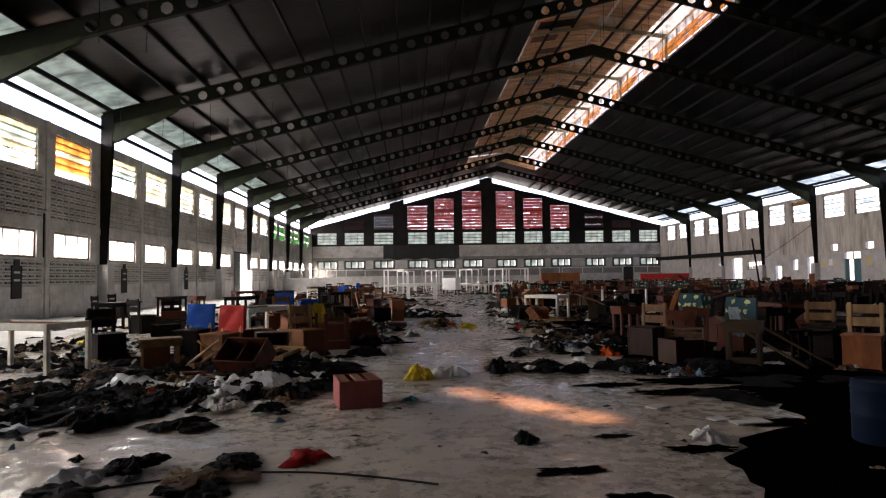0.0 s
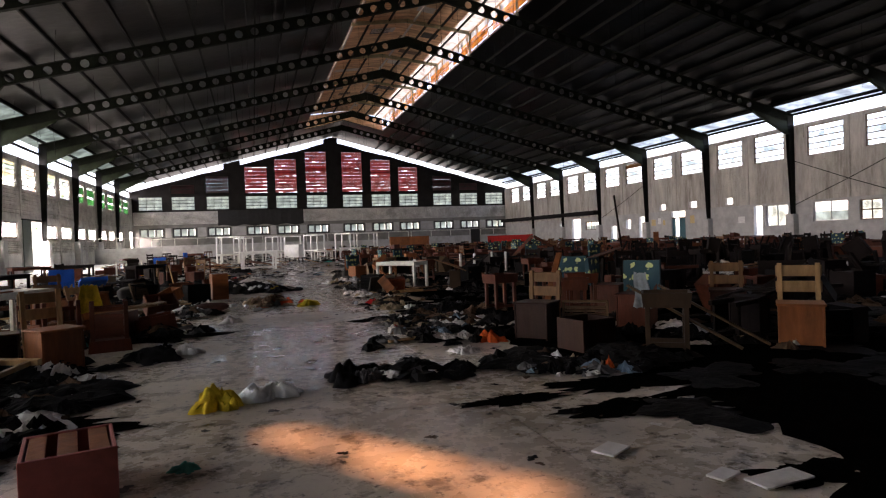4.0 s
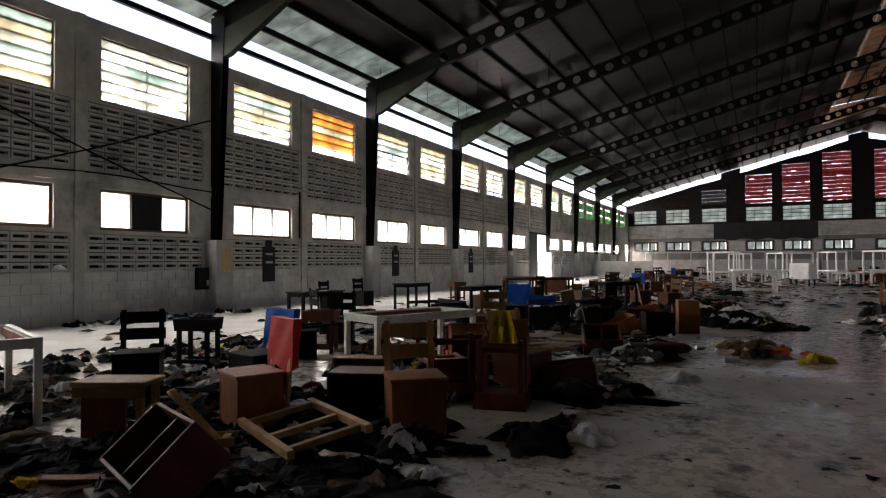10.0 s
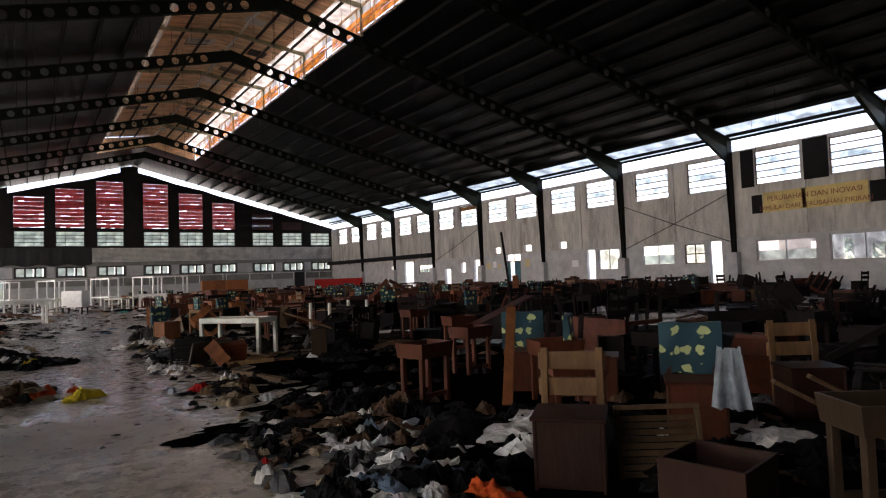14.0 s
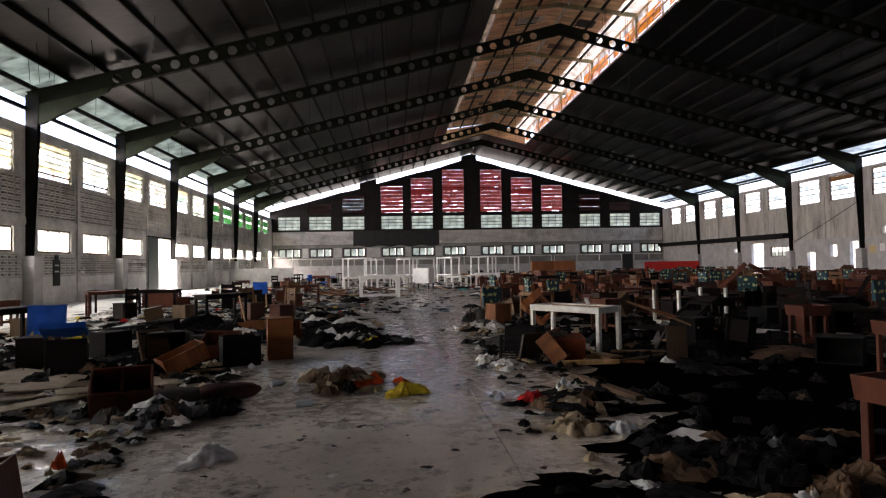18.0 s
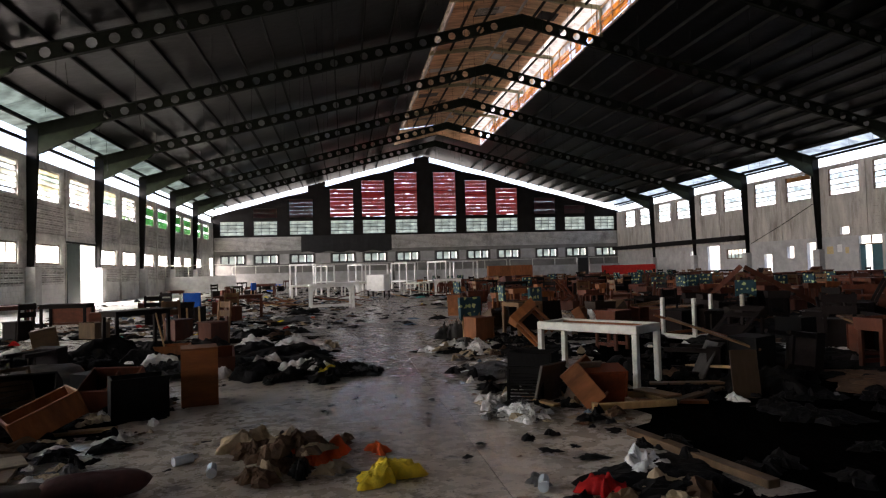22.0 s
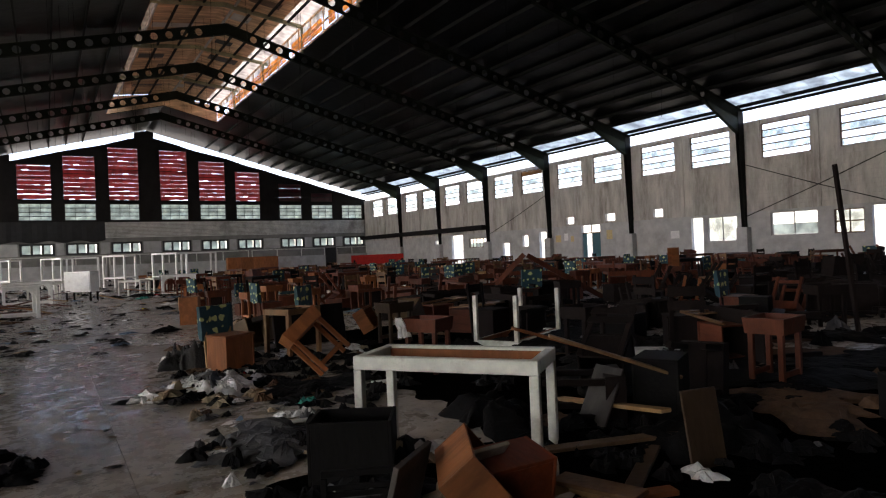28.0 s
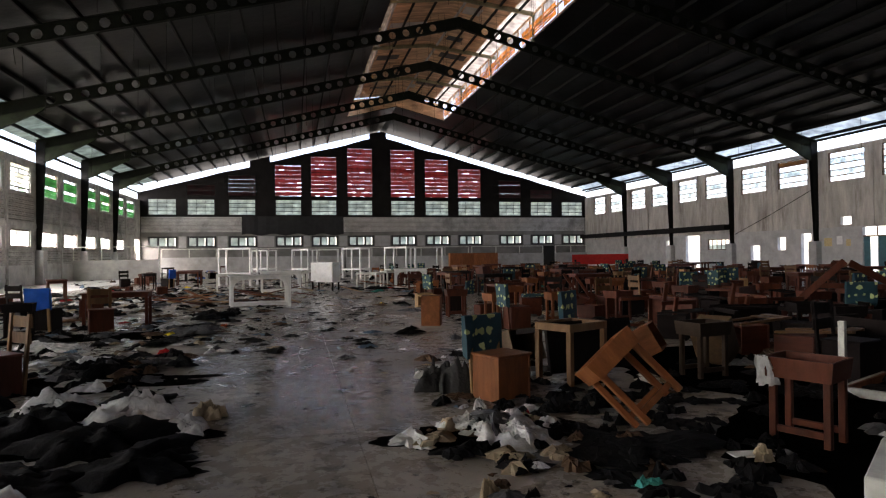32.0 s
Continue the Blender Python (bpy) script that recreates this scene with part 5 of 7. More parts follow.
for px in (-0.5, 0.5):
    for py in (-0.2, 0.2):
        part("leg", Shape().worn(px - 0.03, px + 0.03, py - 0.03, py + 0.03, 0, 0.35, 0.004), W_DARK, ob)
for x, y, a in ((-2.5, 47.9, -24), (-1.8, 59.2, -50), (0.85, 56.4, -54), (2.2, 57.5, 0), (3.8, 53.0, -56), (5.95, 49.8, -54), (7.6, 50.5, 10)):
    put(rack_white, at(x, y, a))
for x, y, a in ((3.3, 41.6, -48), (0.2, 44.5, 20), (1.2, 46.6, 0), (-2.4, 43, 8), (4.6, 43.8, 30), (-6.4, 33.0, 10)):
    put(frame_white, at(x, y, a))

# the crowd of stools, chairs and tables right of the aisle
rnd = random.Random(8)
spots = []
kinds = [(stool_red, 0.24), (chair_red, 0.15), (chair_leaf, 0.13), (table_red, 0.13), (crate_red, 0.1), (stool_orange, 0.07), (chair_dark, 0.1), (table_dark, 0.05), (stool_pine, 0.03)]


def pick(r):
    for k, p in kinds:
        if r < p:
            return k
        r -= p
    return stool_red


def taken(x, y, gap):
    return any(abs(x - a) < gap and abs(y - b) < gap for a, b in spots)


for o in list(scene.objects):
    if o.parent is None and o.get("category") in ("stool", "chair", "table", "box", "rack"):
        spots.append((o.matrix_basis.translation.x, o.matrix_basis.translation.y))


def edge_right(y):
    """How near the aisle the crowd begins."""
    if y < 12:
        return 4.6
    if y < 16:
        return 4.9
    if y < 26:
        return 5.8
    return 3.1 + 0.06 * (y - 20)


count = 0
y = 9.4
while y < 58:
    step = 0.9 if y < 30 else 1.4 if y < 45 else 1.9
    x = edge_right(y) + rnd.uniform(0, 0.6)
    lim = 12 if y < 12 else 20 if y < 16 else 28
    if 13.5 < y < 17.5:
        lim = 9
    while x < lim:
        jx, jy = x + rnd.uniform(-0.25, 0.25), y + rnd.uniform(-0.3, 0.3)
        if rnd.random() < 0.8 and not taken(jx, jy, 0.55):
            ob = pick(rnd.random())
            # near rows mostly get near-black copies, painting in the shade of that side
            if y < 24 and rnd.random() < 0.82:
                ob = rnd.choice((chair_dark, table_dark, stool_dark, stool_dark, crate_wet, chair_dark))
            tip = rnd.random() if y > 28 else (0.4 if y > 24 else 0.55) + 0.45 * rnd.random()
            if ob in (table_red, table_dark) and (y < 26 or tip > 0.84):
                tip = rnd.choice((0.75, 0.97))
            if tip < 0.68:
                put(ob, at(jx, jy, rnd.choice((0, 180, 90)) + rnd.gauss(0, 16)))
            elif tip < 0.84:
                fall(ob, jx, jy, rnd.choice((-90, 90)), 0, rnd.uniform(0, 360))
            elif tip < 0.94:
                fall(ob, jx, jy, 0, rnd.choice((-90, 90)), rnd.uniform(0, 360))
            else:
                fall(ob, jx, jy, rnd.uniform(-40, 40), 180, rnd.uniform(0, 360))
            spots.append((jx, jy))
            count += 1
            if y < 27 and jx < 17 and tip < 0.68 and rnd.random() < 0.2 and ob in (table_red, stool_red, table_dark):
                fall(rnd.choice((crate_red, crate_orange, stool_red, chair_red)), jx + 0.1, jy, rnd.choice((0, 90, 180, 35)), rnd.choice((0, 20, 90)), rnd.uniform(0, 360), 0.7 if ob in (table_red, table_dark) else 0.62)
        x += rnd.uniform(0.75, 1.15) if y < 30 else rnd.uniform(0.9, 1.3)
    y += step
# sparse furniture left of the aisle
for i in range(60):
    x, y = rnd.uniform(-9.5, -2.2), rnd.uniform(12, 66)
    if y > 30 and x > -4.5:
        continue
    if taken(x, y, 0.9):
        continue
    ob = rnd.choice((chair_dark, stool_red, table_dark, crate_red, chair_red, chair_blue if y > 30 else crate_ply, table_red))
    if rnd.random() < 0.6:
        put(ob, at(x, y, rnd.uniform(0, 360)))
    else:
        fall(ob, x, y, rnd.choice((-90, 90)), 0, rnd.uniform(0, 360))
    spots.append((x, y))
for o in PROTO:
    if o.get("free"):
        put(o, at(-9.9, 60 + PROTO.index(o), 30))

# ---- walls: slotted blocks, courses, panels, pipes and sign ----
BW, BH = 0.4, 0.208
v, f = [], []


def block_mesh():
    """A concrete block with a slot through its face."""
    s = Shape()
    a, b, u, w, d = BW - 0.012, BH - 0.012, 0.15, 0.034, 0.14
    o = [(0, 0.006, 0.006), (0, a, 0.006), (0, a, b), (0, 0.006, b)]
    c = BW / 2
    q = [(0, c - u, BH / 2 - w), (0, c + u, BH / 2 - w), (0, c + u, BH / 2 + w), (0, c - u, BH / 2 + w)]
    vs = o + q + [(-d, y, z) for _, y, z in o] + [(-d, y, z) for _, y, z in q]
    fs = []
    for i in range(4):
        j = (i + 1) % 4
        fs += [(i, j, 4 + j, 4 + i), (4 + i, 4 + j, 12 + j, 12 + i), (i, 8 + i, 8 + j, j)]
    return s.add(vs, fs)


blk = block_mesh()
me_block = blk.mesh("vent_block", M_LEFT)
rest, made = Shape(), 0
for y0, y1, z0, z1 in bands:
    n, rows = int((y1 - y0) / BW), int(round((z1 - z0) / BH))
    pad = (y1 - y0 - n * BW) / 2
    for r in range(rows):
        for i in range(n):
            m = Matrix.Translation((XL - 0.004, y0 + pad + i * BW, z0 + r * (z1 - z0) / rows))
            if z0 < 2 and 10 < y0 < 34 and made < 240:
                part("vent_block", me_block, None, wall_left).matrix_basis = m
                made += 1
            else:
                rest.add(blk.v, blk.f, m)
    if pad > 0.02:
        for a, b in ((y0, y0 + pad), (y1 - pad, y1)):
            rest.box(XL - 0.15, XL - 0.002, a, b, z0, z1)
tagged(part("vent_blocks_far", rest, M_LEFT, wall_left), kind="stuff")


def courses(y0, y1, z0, z1, x, d, holes, bw, bh, shape, g=0.006):
    """Raised faces of wall blocks with recessed joints between them."""
    r = 0
    z = z0
    while z + bh * 0.9 < z1:
        y = y0 - (bw / 2 if r % 2 else 0)
        while y < y1:
            a, b = max(y, y0) + g, min(y + bw, y1) - g
            if b - a > 0.1 and not any(a < h[1] + 0.08 and b > h[0] - 0.08 and z < h[3] + 0.08 and z + bh > h[2] - 0.08 for h in holes):
                c, t = 0.004, 0.012
                lo, hi = z + g, min(z + bh, z1) - g
                vs = [(x, a, lo), (x, b, lo), (x, b, hi), (x, a, hi), (x + d * t, a + c, lo + c), (x + d * t, b - c, lo + c), (x + d * t, b - c, hi - c), (x + d * t, a + c, hi - c)]
                fs = [(4, 5, 6, 7), (0, 1, 5, 4), (1, 2, 6, 5), (2, 3, 7, 6), (3, 0, 4, 7)]
                shape.add(vs, fs if d > 0 else [q[::-1] for q in fs])
            y += bw
        z += bh
        r += 1


s = Shape()
for i in range(-1, 9):
    for y0, y1 in ((COL0 + BAY * i + 0.32, COL0 + BAY * i + 3.58), (COL0 + BAY * i + 3.82, COL0 + BAY * i + BAY - 0.32)):
        if y1 < YF - 0.4 and y0 > YB:
            courses(y0, y1, 0.02, 1.13, XL, 1, [DOOR_L], BW, 0.22, s, 0.003)
tagged(part("wall_blocks", s, M_WASH, wall_left, "whitewashed lower blocks"), kind="stuff")
s = Shape()
for i in range(-1, 9):
    for y0, y1 in ((COL0 + BAY * i + 0.3, COL0 + BAY * i + 3.6), (COL0 + BAY * i + 3.86, COL0 + BAY * i + BAY - 0.3)):
        if y1 < YF - 0.4 and y0 > YB:
            courses(y0, y1, 2.76, 5.3, XR, -1, OPEN_R + [(17.0, 23.7, 3.88, 5.0)] + ([(50, 80, 2.9, 3.4)]), BW, 0.21, s)
tagged(part("wall_blocks", s, M_RIGHT, wall_right), kind="stuff")


def on_left(name, y0, y1, z0, z1, m, lab, cat, t=0.03):
    ob = thing(name, lab, cat, at=Matrix.Translation((XL + 0.014, (y0 + y1) / 2, z0)))
    part("panel", Shape().worn(0, t, -(y1 - y0) / 2, (y1 - y0) / 2, 0, z1 - z0, 0.005), m, ob)
    return ob


M_BOARD = material("bare_fibreboard", (0.34, 0.27, 0.19), 0.8, vary=0.3, scale=5, dirt=0.5, dirt_color=(0.08, 0.06, 0.045))
M_PAPER = material("yellowed_paper", (0.55, 0.42, 0.2), 0.8, vary=0.25, scale=14)
M_CARD = material("white_card", (0.72, 0.71, 0.68), 0.75, vary=0.15, scale=8, dirt=0.3, dirt_color=(0.3, 0.26, 0.2))
for y in (19.4, 26.75, 34.2):
    ob = on_left("stencil_board", y - 0.26, y + 0.26, 0.75, 1.8, M_BLACKCLOTH, "black notice board with two pale slots", "board")
    for z in (0.55, 0.8):
        part("label_bar", Shape().box(0.03, 0.034, -0.15, 0.15, z, z + 0.065), M_LEFT, ob)
    part("cap", Shape().worn(0, 0.035, -0.13, 0.13, 1.05, 1.25, 0.004), M_BLACKCLOTH, ob)
ob = on_left("switch_box", 16.65, 17.15, 0.62, 1.2, M_BLACKCLOTH, "black electrical box fixed low on the wall", "switch box", 0.14)
part("label_card", Shape().box(0.142, 0.145, 0.02, 0.14, 0.1, 0.24), M_CARD, ob)
thing("poster", "yellowed paper poster on the pedestal", "poster", data=Shape().box(0, 0.004, -0.16, 0.16, 0, 0.62).mesh("poster", M_PAPER), at=Matrix.Translation((XL + 0.425, 17.36, 1.08)))
on_left("wall_board", 21.2, 23.4, 0.02, 1.15, M_LEFT, "pale plywood board leaning on the wall", "board")
lamp_m = material("white_enamel", (0.8, 0.8, 0.78), 0.4, vary=0.08)
for y, z in ((13.0, 1.2), (20.8, 3.62), (35.9, 1.25)):
    ob = thing("wall_lamp", "small white enamel wall lamp shade", "lamp", at=Matrix.Translation((XL + 0.06, y, z)))
    s = Shape()
    n = 14
    vs = [(0.12 + r * math.cos(6.2832 * k / n) * 0.9, r * math.sin(6.2832 * k / n), zz) for r, zz in ((0.05, 0.1), (0.16, 0.0), (0.15, 0.0), (0.04, 0.09)) for k in range(n)]
    s.add(vs, [(i * n + k, i * n + (k + 1) % n, (i + 1) * n + (k + 1) % n, (i + 1) * n + k) for i in range(3) for k in range(n)])
    part("shade", s.mesh("shade", lamp_m, True), None, ob)
    part("bracket", Shape().beam((-0.06, 0, 0.1), (0.12, 0, 0.1), 0.02, 0.02), M_STEEL, ob)
ob = thing("conduit", "thin grey cable conduit running along the wall", "conduit")
part("pipe", Shape().tube([(XL + 0.04, 20.8, 2.1), (XL + 0.04, 20.8, 3.6)], 0.03), M_STEEL, ob)
part("pipe", Shape().tube([(XL + 0.05, y, 3.3 + 0.06 * math.sin(y)) for y in np.linspace(5, 17.3, 14)], 0.018), M_STEEL, ob)
for x, ya, yb, za, zb in ((XL + 0.05, 10.2, 17.2, 5.0, 2.75), (XL + 0.05, 10.2, 17.2, 2.6, 5.2), (XR - 0.06, 24.9, 32.1, 5.2, 2.5), (XR - 0.06, 24.9, 32.1, 2.5, 5.2), (XR - 0.06, 47.3, 54.4, 5.2, 2.6)):
    ob = thing("cross_brace", "thin dark steel cross brace on the wall", "brace", group="cross braces")
    part("rod", Shape().tube([(x, ya, za), (x + 0.01, (ya + yb) / 2, (za + zb) / 2 - 0.06), (x, yb, zb)], 0.022, 5), M_STEEL, ob)

# sign on the right wall
sign = thing("wall_sign", "faded yellow sign with two lines of brown lettering", "sign", at=Matrix.Translation((XR - 0.02, 20.65, 3.93)))
M_SIGN = material("faded_yellow_board", (0.6, 0.44, 0.15), 0.7, vary=0.2, scale=2, dirt=0.3)
part("board", Shape().worn(-0.03, 0.006, -2.45, 2.45, 0, 1.02, 0.005), M_SIGN, sign)
M_LETTER = material("brown_lettering", (0.2, 0.035, 0.015), 0.7, vary=0.2)
for text, z, size in (("PERUBAHAN DAN INOVASI", 0.56, 0.36), ("DIMULAI DARI PERUBAHAN PIKIRAN", 0.1, 0.32)):
    cu = bpy.data.curves.new("lettering", "FONT")
    cu.body, cu.size, cu.align_x, cu.extrude = text, size, "CENTER", 0.003
    tmp = new("lettering", cu)
    me = bpy.data.meshes.new_from_object(tmp.evaluated_get(bpy.context.evaluated_depsgraph_get()))
    bpy.data.objects.remove(tmp)
    me.materials.clear()
    me.materials.append(M_LETTER)
    ob = part("lettering", me, None, sign, "brown capital lettering")
    ob.matrix_basis = Matrix.Translation((-0.036, 0, z)) @ pose(0, 0, 0, 90, 0, -90)
for y0, y1 in ((17.05, 18.15), (23.15, 23.7)):
    s = Shape().worn(-0.022, 0.006, y0 - 20.65, y1 - 20.65, -0.02, 0.95, 0.004)
    part("backing", s, M_BLACK, sign, "dark backing board")

for y0, y1 in ((19.84, 20.98), (23.5, 24.2)):
    thing("blackened_panel", "soot-black board between two high windows", "board", group="blackened panels", data=Shape().worn(-0.02, 0.03, 0, y1 - y0, 0, 2.0, 0.005).mesh("blackened_panel", M_BLACK), at=Matrix.Translation((XR - 0.045, y0, 5.34)))

# doors and small frames in the right wall
M_TEAL = material("teal_door_paint", (0.02, 0.1, 0.12), 0.5, vary=0.2, dirt=0.3)
door = thing("door_double", "dark teal double door with glazed transom", "door", kind="structure", at=Matrix.Translation((XR + 0.08, 43.25, 0)))
part("leaf", Shape().worn(-0.02, 0.02, -0.83, -0.03, 0, 2.1, 0.004), M_TEAL, door)
part("leaf", Shape().worn(-0.02, 0.02, 0.45, 0.83, 0, 2.1, 0.004), M_TEAL, door)
part("transom", Shape().worn(-0.03, 0.03, -0.85, 0.85, 2.1, 2.18, 0.004).worn(-0.03, 0.03, -0.03, 0.03, 2.18, 2.66, 0.004), M_WOODFRAME, door)
for k, (y0, y1, z0, z1) in enumerate(OPEN_R):
    if z0 > 0.5 and (y1 - y0) > 1.0:
        side_window("window_right_low", XR + 0.1, -1, y0, y1, z0, z1, 2 if k == 3 else 1, [P_CLEAR] if k % 2 else [P_WHITE, None], M_WOODFRAME if k in (3, 14) else M_PLASTER, "low window into the side rooms", 4 if k == 14 else 1, 0, 0.06)
for y, z, w, h, m in ((41.6, 1.65, 0.5, 0.6, M_PAPER), (45.0, 1.6, 0.3, 0.4, M_PAPER), (45.6, 1.7, 0.4, 0.5, M_CARD), (46.4, 1.6, 0.55, 0.5, M_PAPER), (36.6, 1.5, 0.6, 0.45, M_CARD)):
    thing("wall_notice", "sun-faded paper notice pinned to the wall", "notice", group="notices", data=Shape().box(-0.004, 0, -w / 2, w / 2, 0, h).mesh("wall_notice", m), at=Matrix.Translation((XR - 0.022, y, z)))

# left door leaf, pushed aside
M_DGREEN = material("dark_green_door", (0.02, 0.035, 0.025), 0.6, vary=0.3, dirt=0.3)
door = thing("door_sliding", "dark green sliding door pushed half open", "door", kind="structure", at=Matrix.Translation((XL + 0.05, 44.1, 0)))
part("leaf", Shape().worn(0, 0.05, -0.75, 0.75, 0.02, 3.15, 0.008), M_DGREEN, door)
part("track", Shape().worn(-0.03, 0.08, -0.8, 3.1, 3.16, 3.24, 0.006), M_STEEL, door)

# partitions and cabinets in front of the far gable
part_l = thing("partition", "low white painted partition with a glazed frame", "partition", at=Matrix.Translation((-13.7, 60, 0)))
part("panel", Shape().worn(0, 5.2, -0.06, 0.06, 0, 1.3, 0.01), M_PLASTER, part_l)
s = Shape()
for x in (0.05, 1.7, 3.4, 5.15):
    s.box(x - 0.03, x + 0.03, -0.03, 0.03, 1.3, 2.2)
s.box(0.02, 5.18, -0.028, 0.028, 2.14, 2.2)
part("frame", s, W_WHITE, part_l)
for k, (x0, x1, h) in enumerate(((-11.9, 5.0, 1.42), (5.2, 17.9, 1.3), (18.2, 26.2, 1.45), (27.6, 31.3, 1.45))):
    ob = thing("dado_wall", "long low dirty white wall below the gable windows", "partition", group="low walls", at=Matrix.Translation((x0, YF - 0.5, 0)))
    part("panel", Shape().worn(0, x1 - x0, -0.1, 0.1, 0, h, 0.01), M_PLASTER, ob)
    s = Shape()
    n = max(2, int((x1 - x0) / 2.4))
    for i in range(n + 1):
        x = 0.04 + (x1 - x0 - 0.08) * i / n
        s.box(x - 0.035, x + 0.035, -0.04, 0.04, h, 2.2)
    s.box(0.01, x1 - x0 - 0.01, -0.036, 0.036, 2.16, 2.23)
    part("post_rail", s, W_WHITE, ob)
thing("door_gable", "black door leaf in the far partition", "door", kind="structure", data=Shape().worn(26.3, 27.5, YF - 0.5, YF - 0.44, 0, 2.2, 0.01).mesh("door_gable", M_BLACKCLOTH))
ob = thing("cabinet_row", "row of pale orange wooden cabinets", "cabinet", at=Matrix.Translation((13.4, 68, 0)))
for i in range(4):
    part("door", Shape().worn(i * 1.1 + 0.02, i * 1.1 + 1.08, -0.02, 0.0, 0.1, 1.45, 0.006), W_ORANGE, ob)
part("body", Shape().worn(0, 4.4, 0.004, 0.6, 0, 1.5, 0.01), W_ORANGE, ob)
ob = thing("red_counter", "long red painted counter board", "counter", at=Matrix.Translation((24, 66, 0)))
part("panel", Shape().worn(0, 5.5, -0.03, 0.03, 0.35, 1.25, 0.01), M_REDV, ob)
part("support", Shape().worn(0.2, 0.3, -0.25, 0.25, 0, 0.8, 0.01).worn(5.2, 5.3, -0.25, 0.25, 0, 0.8, 0.01), W_DARK, ob)

# paler strip of floor along the left wall
M_PALEFLOOR = material("scuffed_pale_concrete", (0.62, 0.61, 0.58), 0.6, vary=0.18, scale=1.2, dirt=0.5, dirt_color=(0.2, 0.19, 0.17), bump=0.15)
s = Shape()
ys = np.arange(YB + 0.1, YF - 0.1, 0.5)
ed = [(-9.4 + 0.5 * noise.noise((y * 0.35, 3, 0)) + 0.25 * noise.noise((y * 1.7, 9, 0))) for y in ys]
for a, b, ea, eb in zip(ys, ys[1:], ed, ed[1:]):
    s.add([(XL + 0.005, a, 0.004), (ea, a, 0.004), (eb, b, 0.004), (XL + 0.005, b, 0.004)], [(0, 1, 2, 3)])
thing("floor_walkway", "pale scuffed concrete walkway beside the windows", "floor", kind="structure", data=s.mesh("floor_walkway", M_PALEFLOOR))

def far_edge(y):
    return 14 + y * 0.3 if y < 13 else 6.4 + 0.8 * noise.noise((y * 0.6, 8.0, 0))


# black floor layer right of the aisle: ash, with the dimness there painted in
M_FLOORBLACK = material("black_ash", (0.003, 0.0028, 0.0025), 0.95, vary=0.4, scale=5, bump=0.6, bump_scale=18, spec=0.0)
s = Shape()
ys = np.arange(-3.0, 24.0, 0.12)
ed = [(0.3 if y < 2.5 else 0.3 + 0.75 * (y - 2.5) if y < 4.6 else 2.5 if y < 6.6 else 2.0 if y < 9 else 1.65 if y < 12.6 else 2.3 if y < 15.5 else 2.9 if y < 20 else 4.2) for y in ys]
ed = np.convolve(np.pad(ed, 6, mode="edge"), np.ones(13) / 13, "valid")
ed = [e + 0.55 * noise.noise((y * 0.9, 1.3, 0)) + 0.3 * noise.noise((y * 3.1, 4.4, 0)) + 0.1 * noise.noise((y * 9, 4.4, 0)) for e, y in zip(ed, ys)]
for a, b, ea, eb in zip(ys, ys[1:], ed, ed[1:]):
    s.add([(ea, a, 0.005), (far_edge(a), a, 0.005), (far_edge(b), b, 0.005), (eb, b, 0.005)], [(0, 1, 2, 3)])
thing("floor_ash", "floor blackened with ash and oil", "floor", kind="structure", data=s.mesh("floor_ash", M_FLOORBLACK))
# stains near the start; further ones back the rag heaps with black
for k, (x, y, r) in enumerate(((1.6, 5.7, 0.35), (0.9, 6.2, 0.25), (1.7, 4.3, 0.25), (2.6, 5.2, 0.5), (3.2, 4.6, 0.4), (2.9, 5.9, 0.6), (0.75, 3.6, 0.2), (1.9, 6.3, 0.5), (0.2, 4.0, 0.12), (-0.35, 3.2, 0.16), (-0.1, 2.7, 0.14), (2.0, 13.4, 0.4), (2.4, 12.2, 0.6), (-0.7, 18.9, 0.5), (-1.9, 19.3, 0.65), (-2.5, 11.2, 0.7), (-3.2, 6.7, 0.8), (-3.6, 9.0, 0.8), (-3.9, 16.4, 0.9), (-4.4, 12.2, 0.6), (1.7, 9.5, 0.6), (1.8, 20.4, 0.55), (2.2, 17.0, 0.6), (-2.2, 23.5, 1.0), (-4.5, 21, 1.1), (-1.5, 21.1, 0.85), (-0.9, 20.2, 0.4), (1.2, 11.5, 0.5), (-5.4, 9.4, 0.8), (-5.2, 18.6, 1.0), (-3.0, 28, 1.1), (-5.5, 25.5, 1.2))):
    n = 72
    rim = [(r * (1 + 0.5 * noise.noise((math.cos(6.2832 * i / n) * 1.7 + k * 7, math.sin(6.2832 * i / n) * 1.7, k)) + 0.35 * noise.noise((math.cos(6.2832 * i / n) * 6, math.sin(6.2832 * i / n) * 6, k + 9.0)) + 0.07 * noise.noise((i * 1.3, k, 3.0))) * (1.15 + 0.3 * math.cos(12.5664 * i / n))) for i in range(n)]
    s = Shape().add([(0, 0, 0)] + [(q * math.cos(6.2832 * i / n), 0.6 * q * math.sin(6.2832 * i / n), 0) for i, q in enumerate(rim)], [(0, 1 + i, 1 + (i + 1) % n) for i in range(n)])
    thing("oil_stain", "black oily stain on the concrete", "stain", kind="structure", data=s.mesh("oil_stain", M_FLOORBLACK), at=Matrix.Translation((x, y, 0.0045)))

# ---- rags, paper and rubbish ----
def cloth(name, color, rough=0.85, vary=0.35):
    return material(name, color, rough, vary=vary, scale=7, bump=0.4, bump_scale=25, dirt=0.3, dirt_color=(0.02, 0.02, 0.018) if color[1] > 0.05 else (0.004, 0.004, 0.004), spec=0.15)


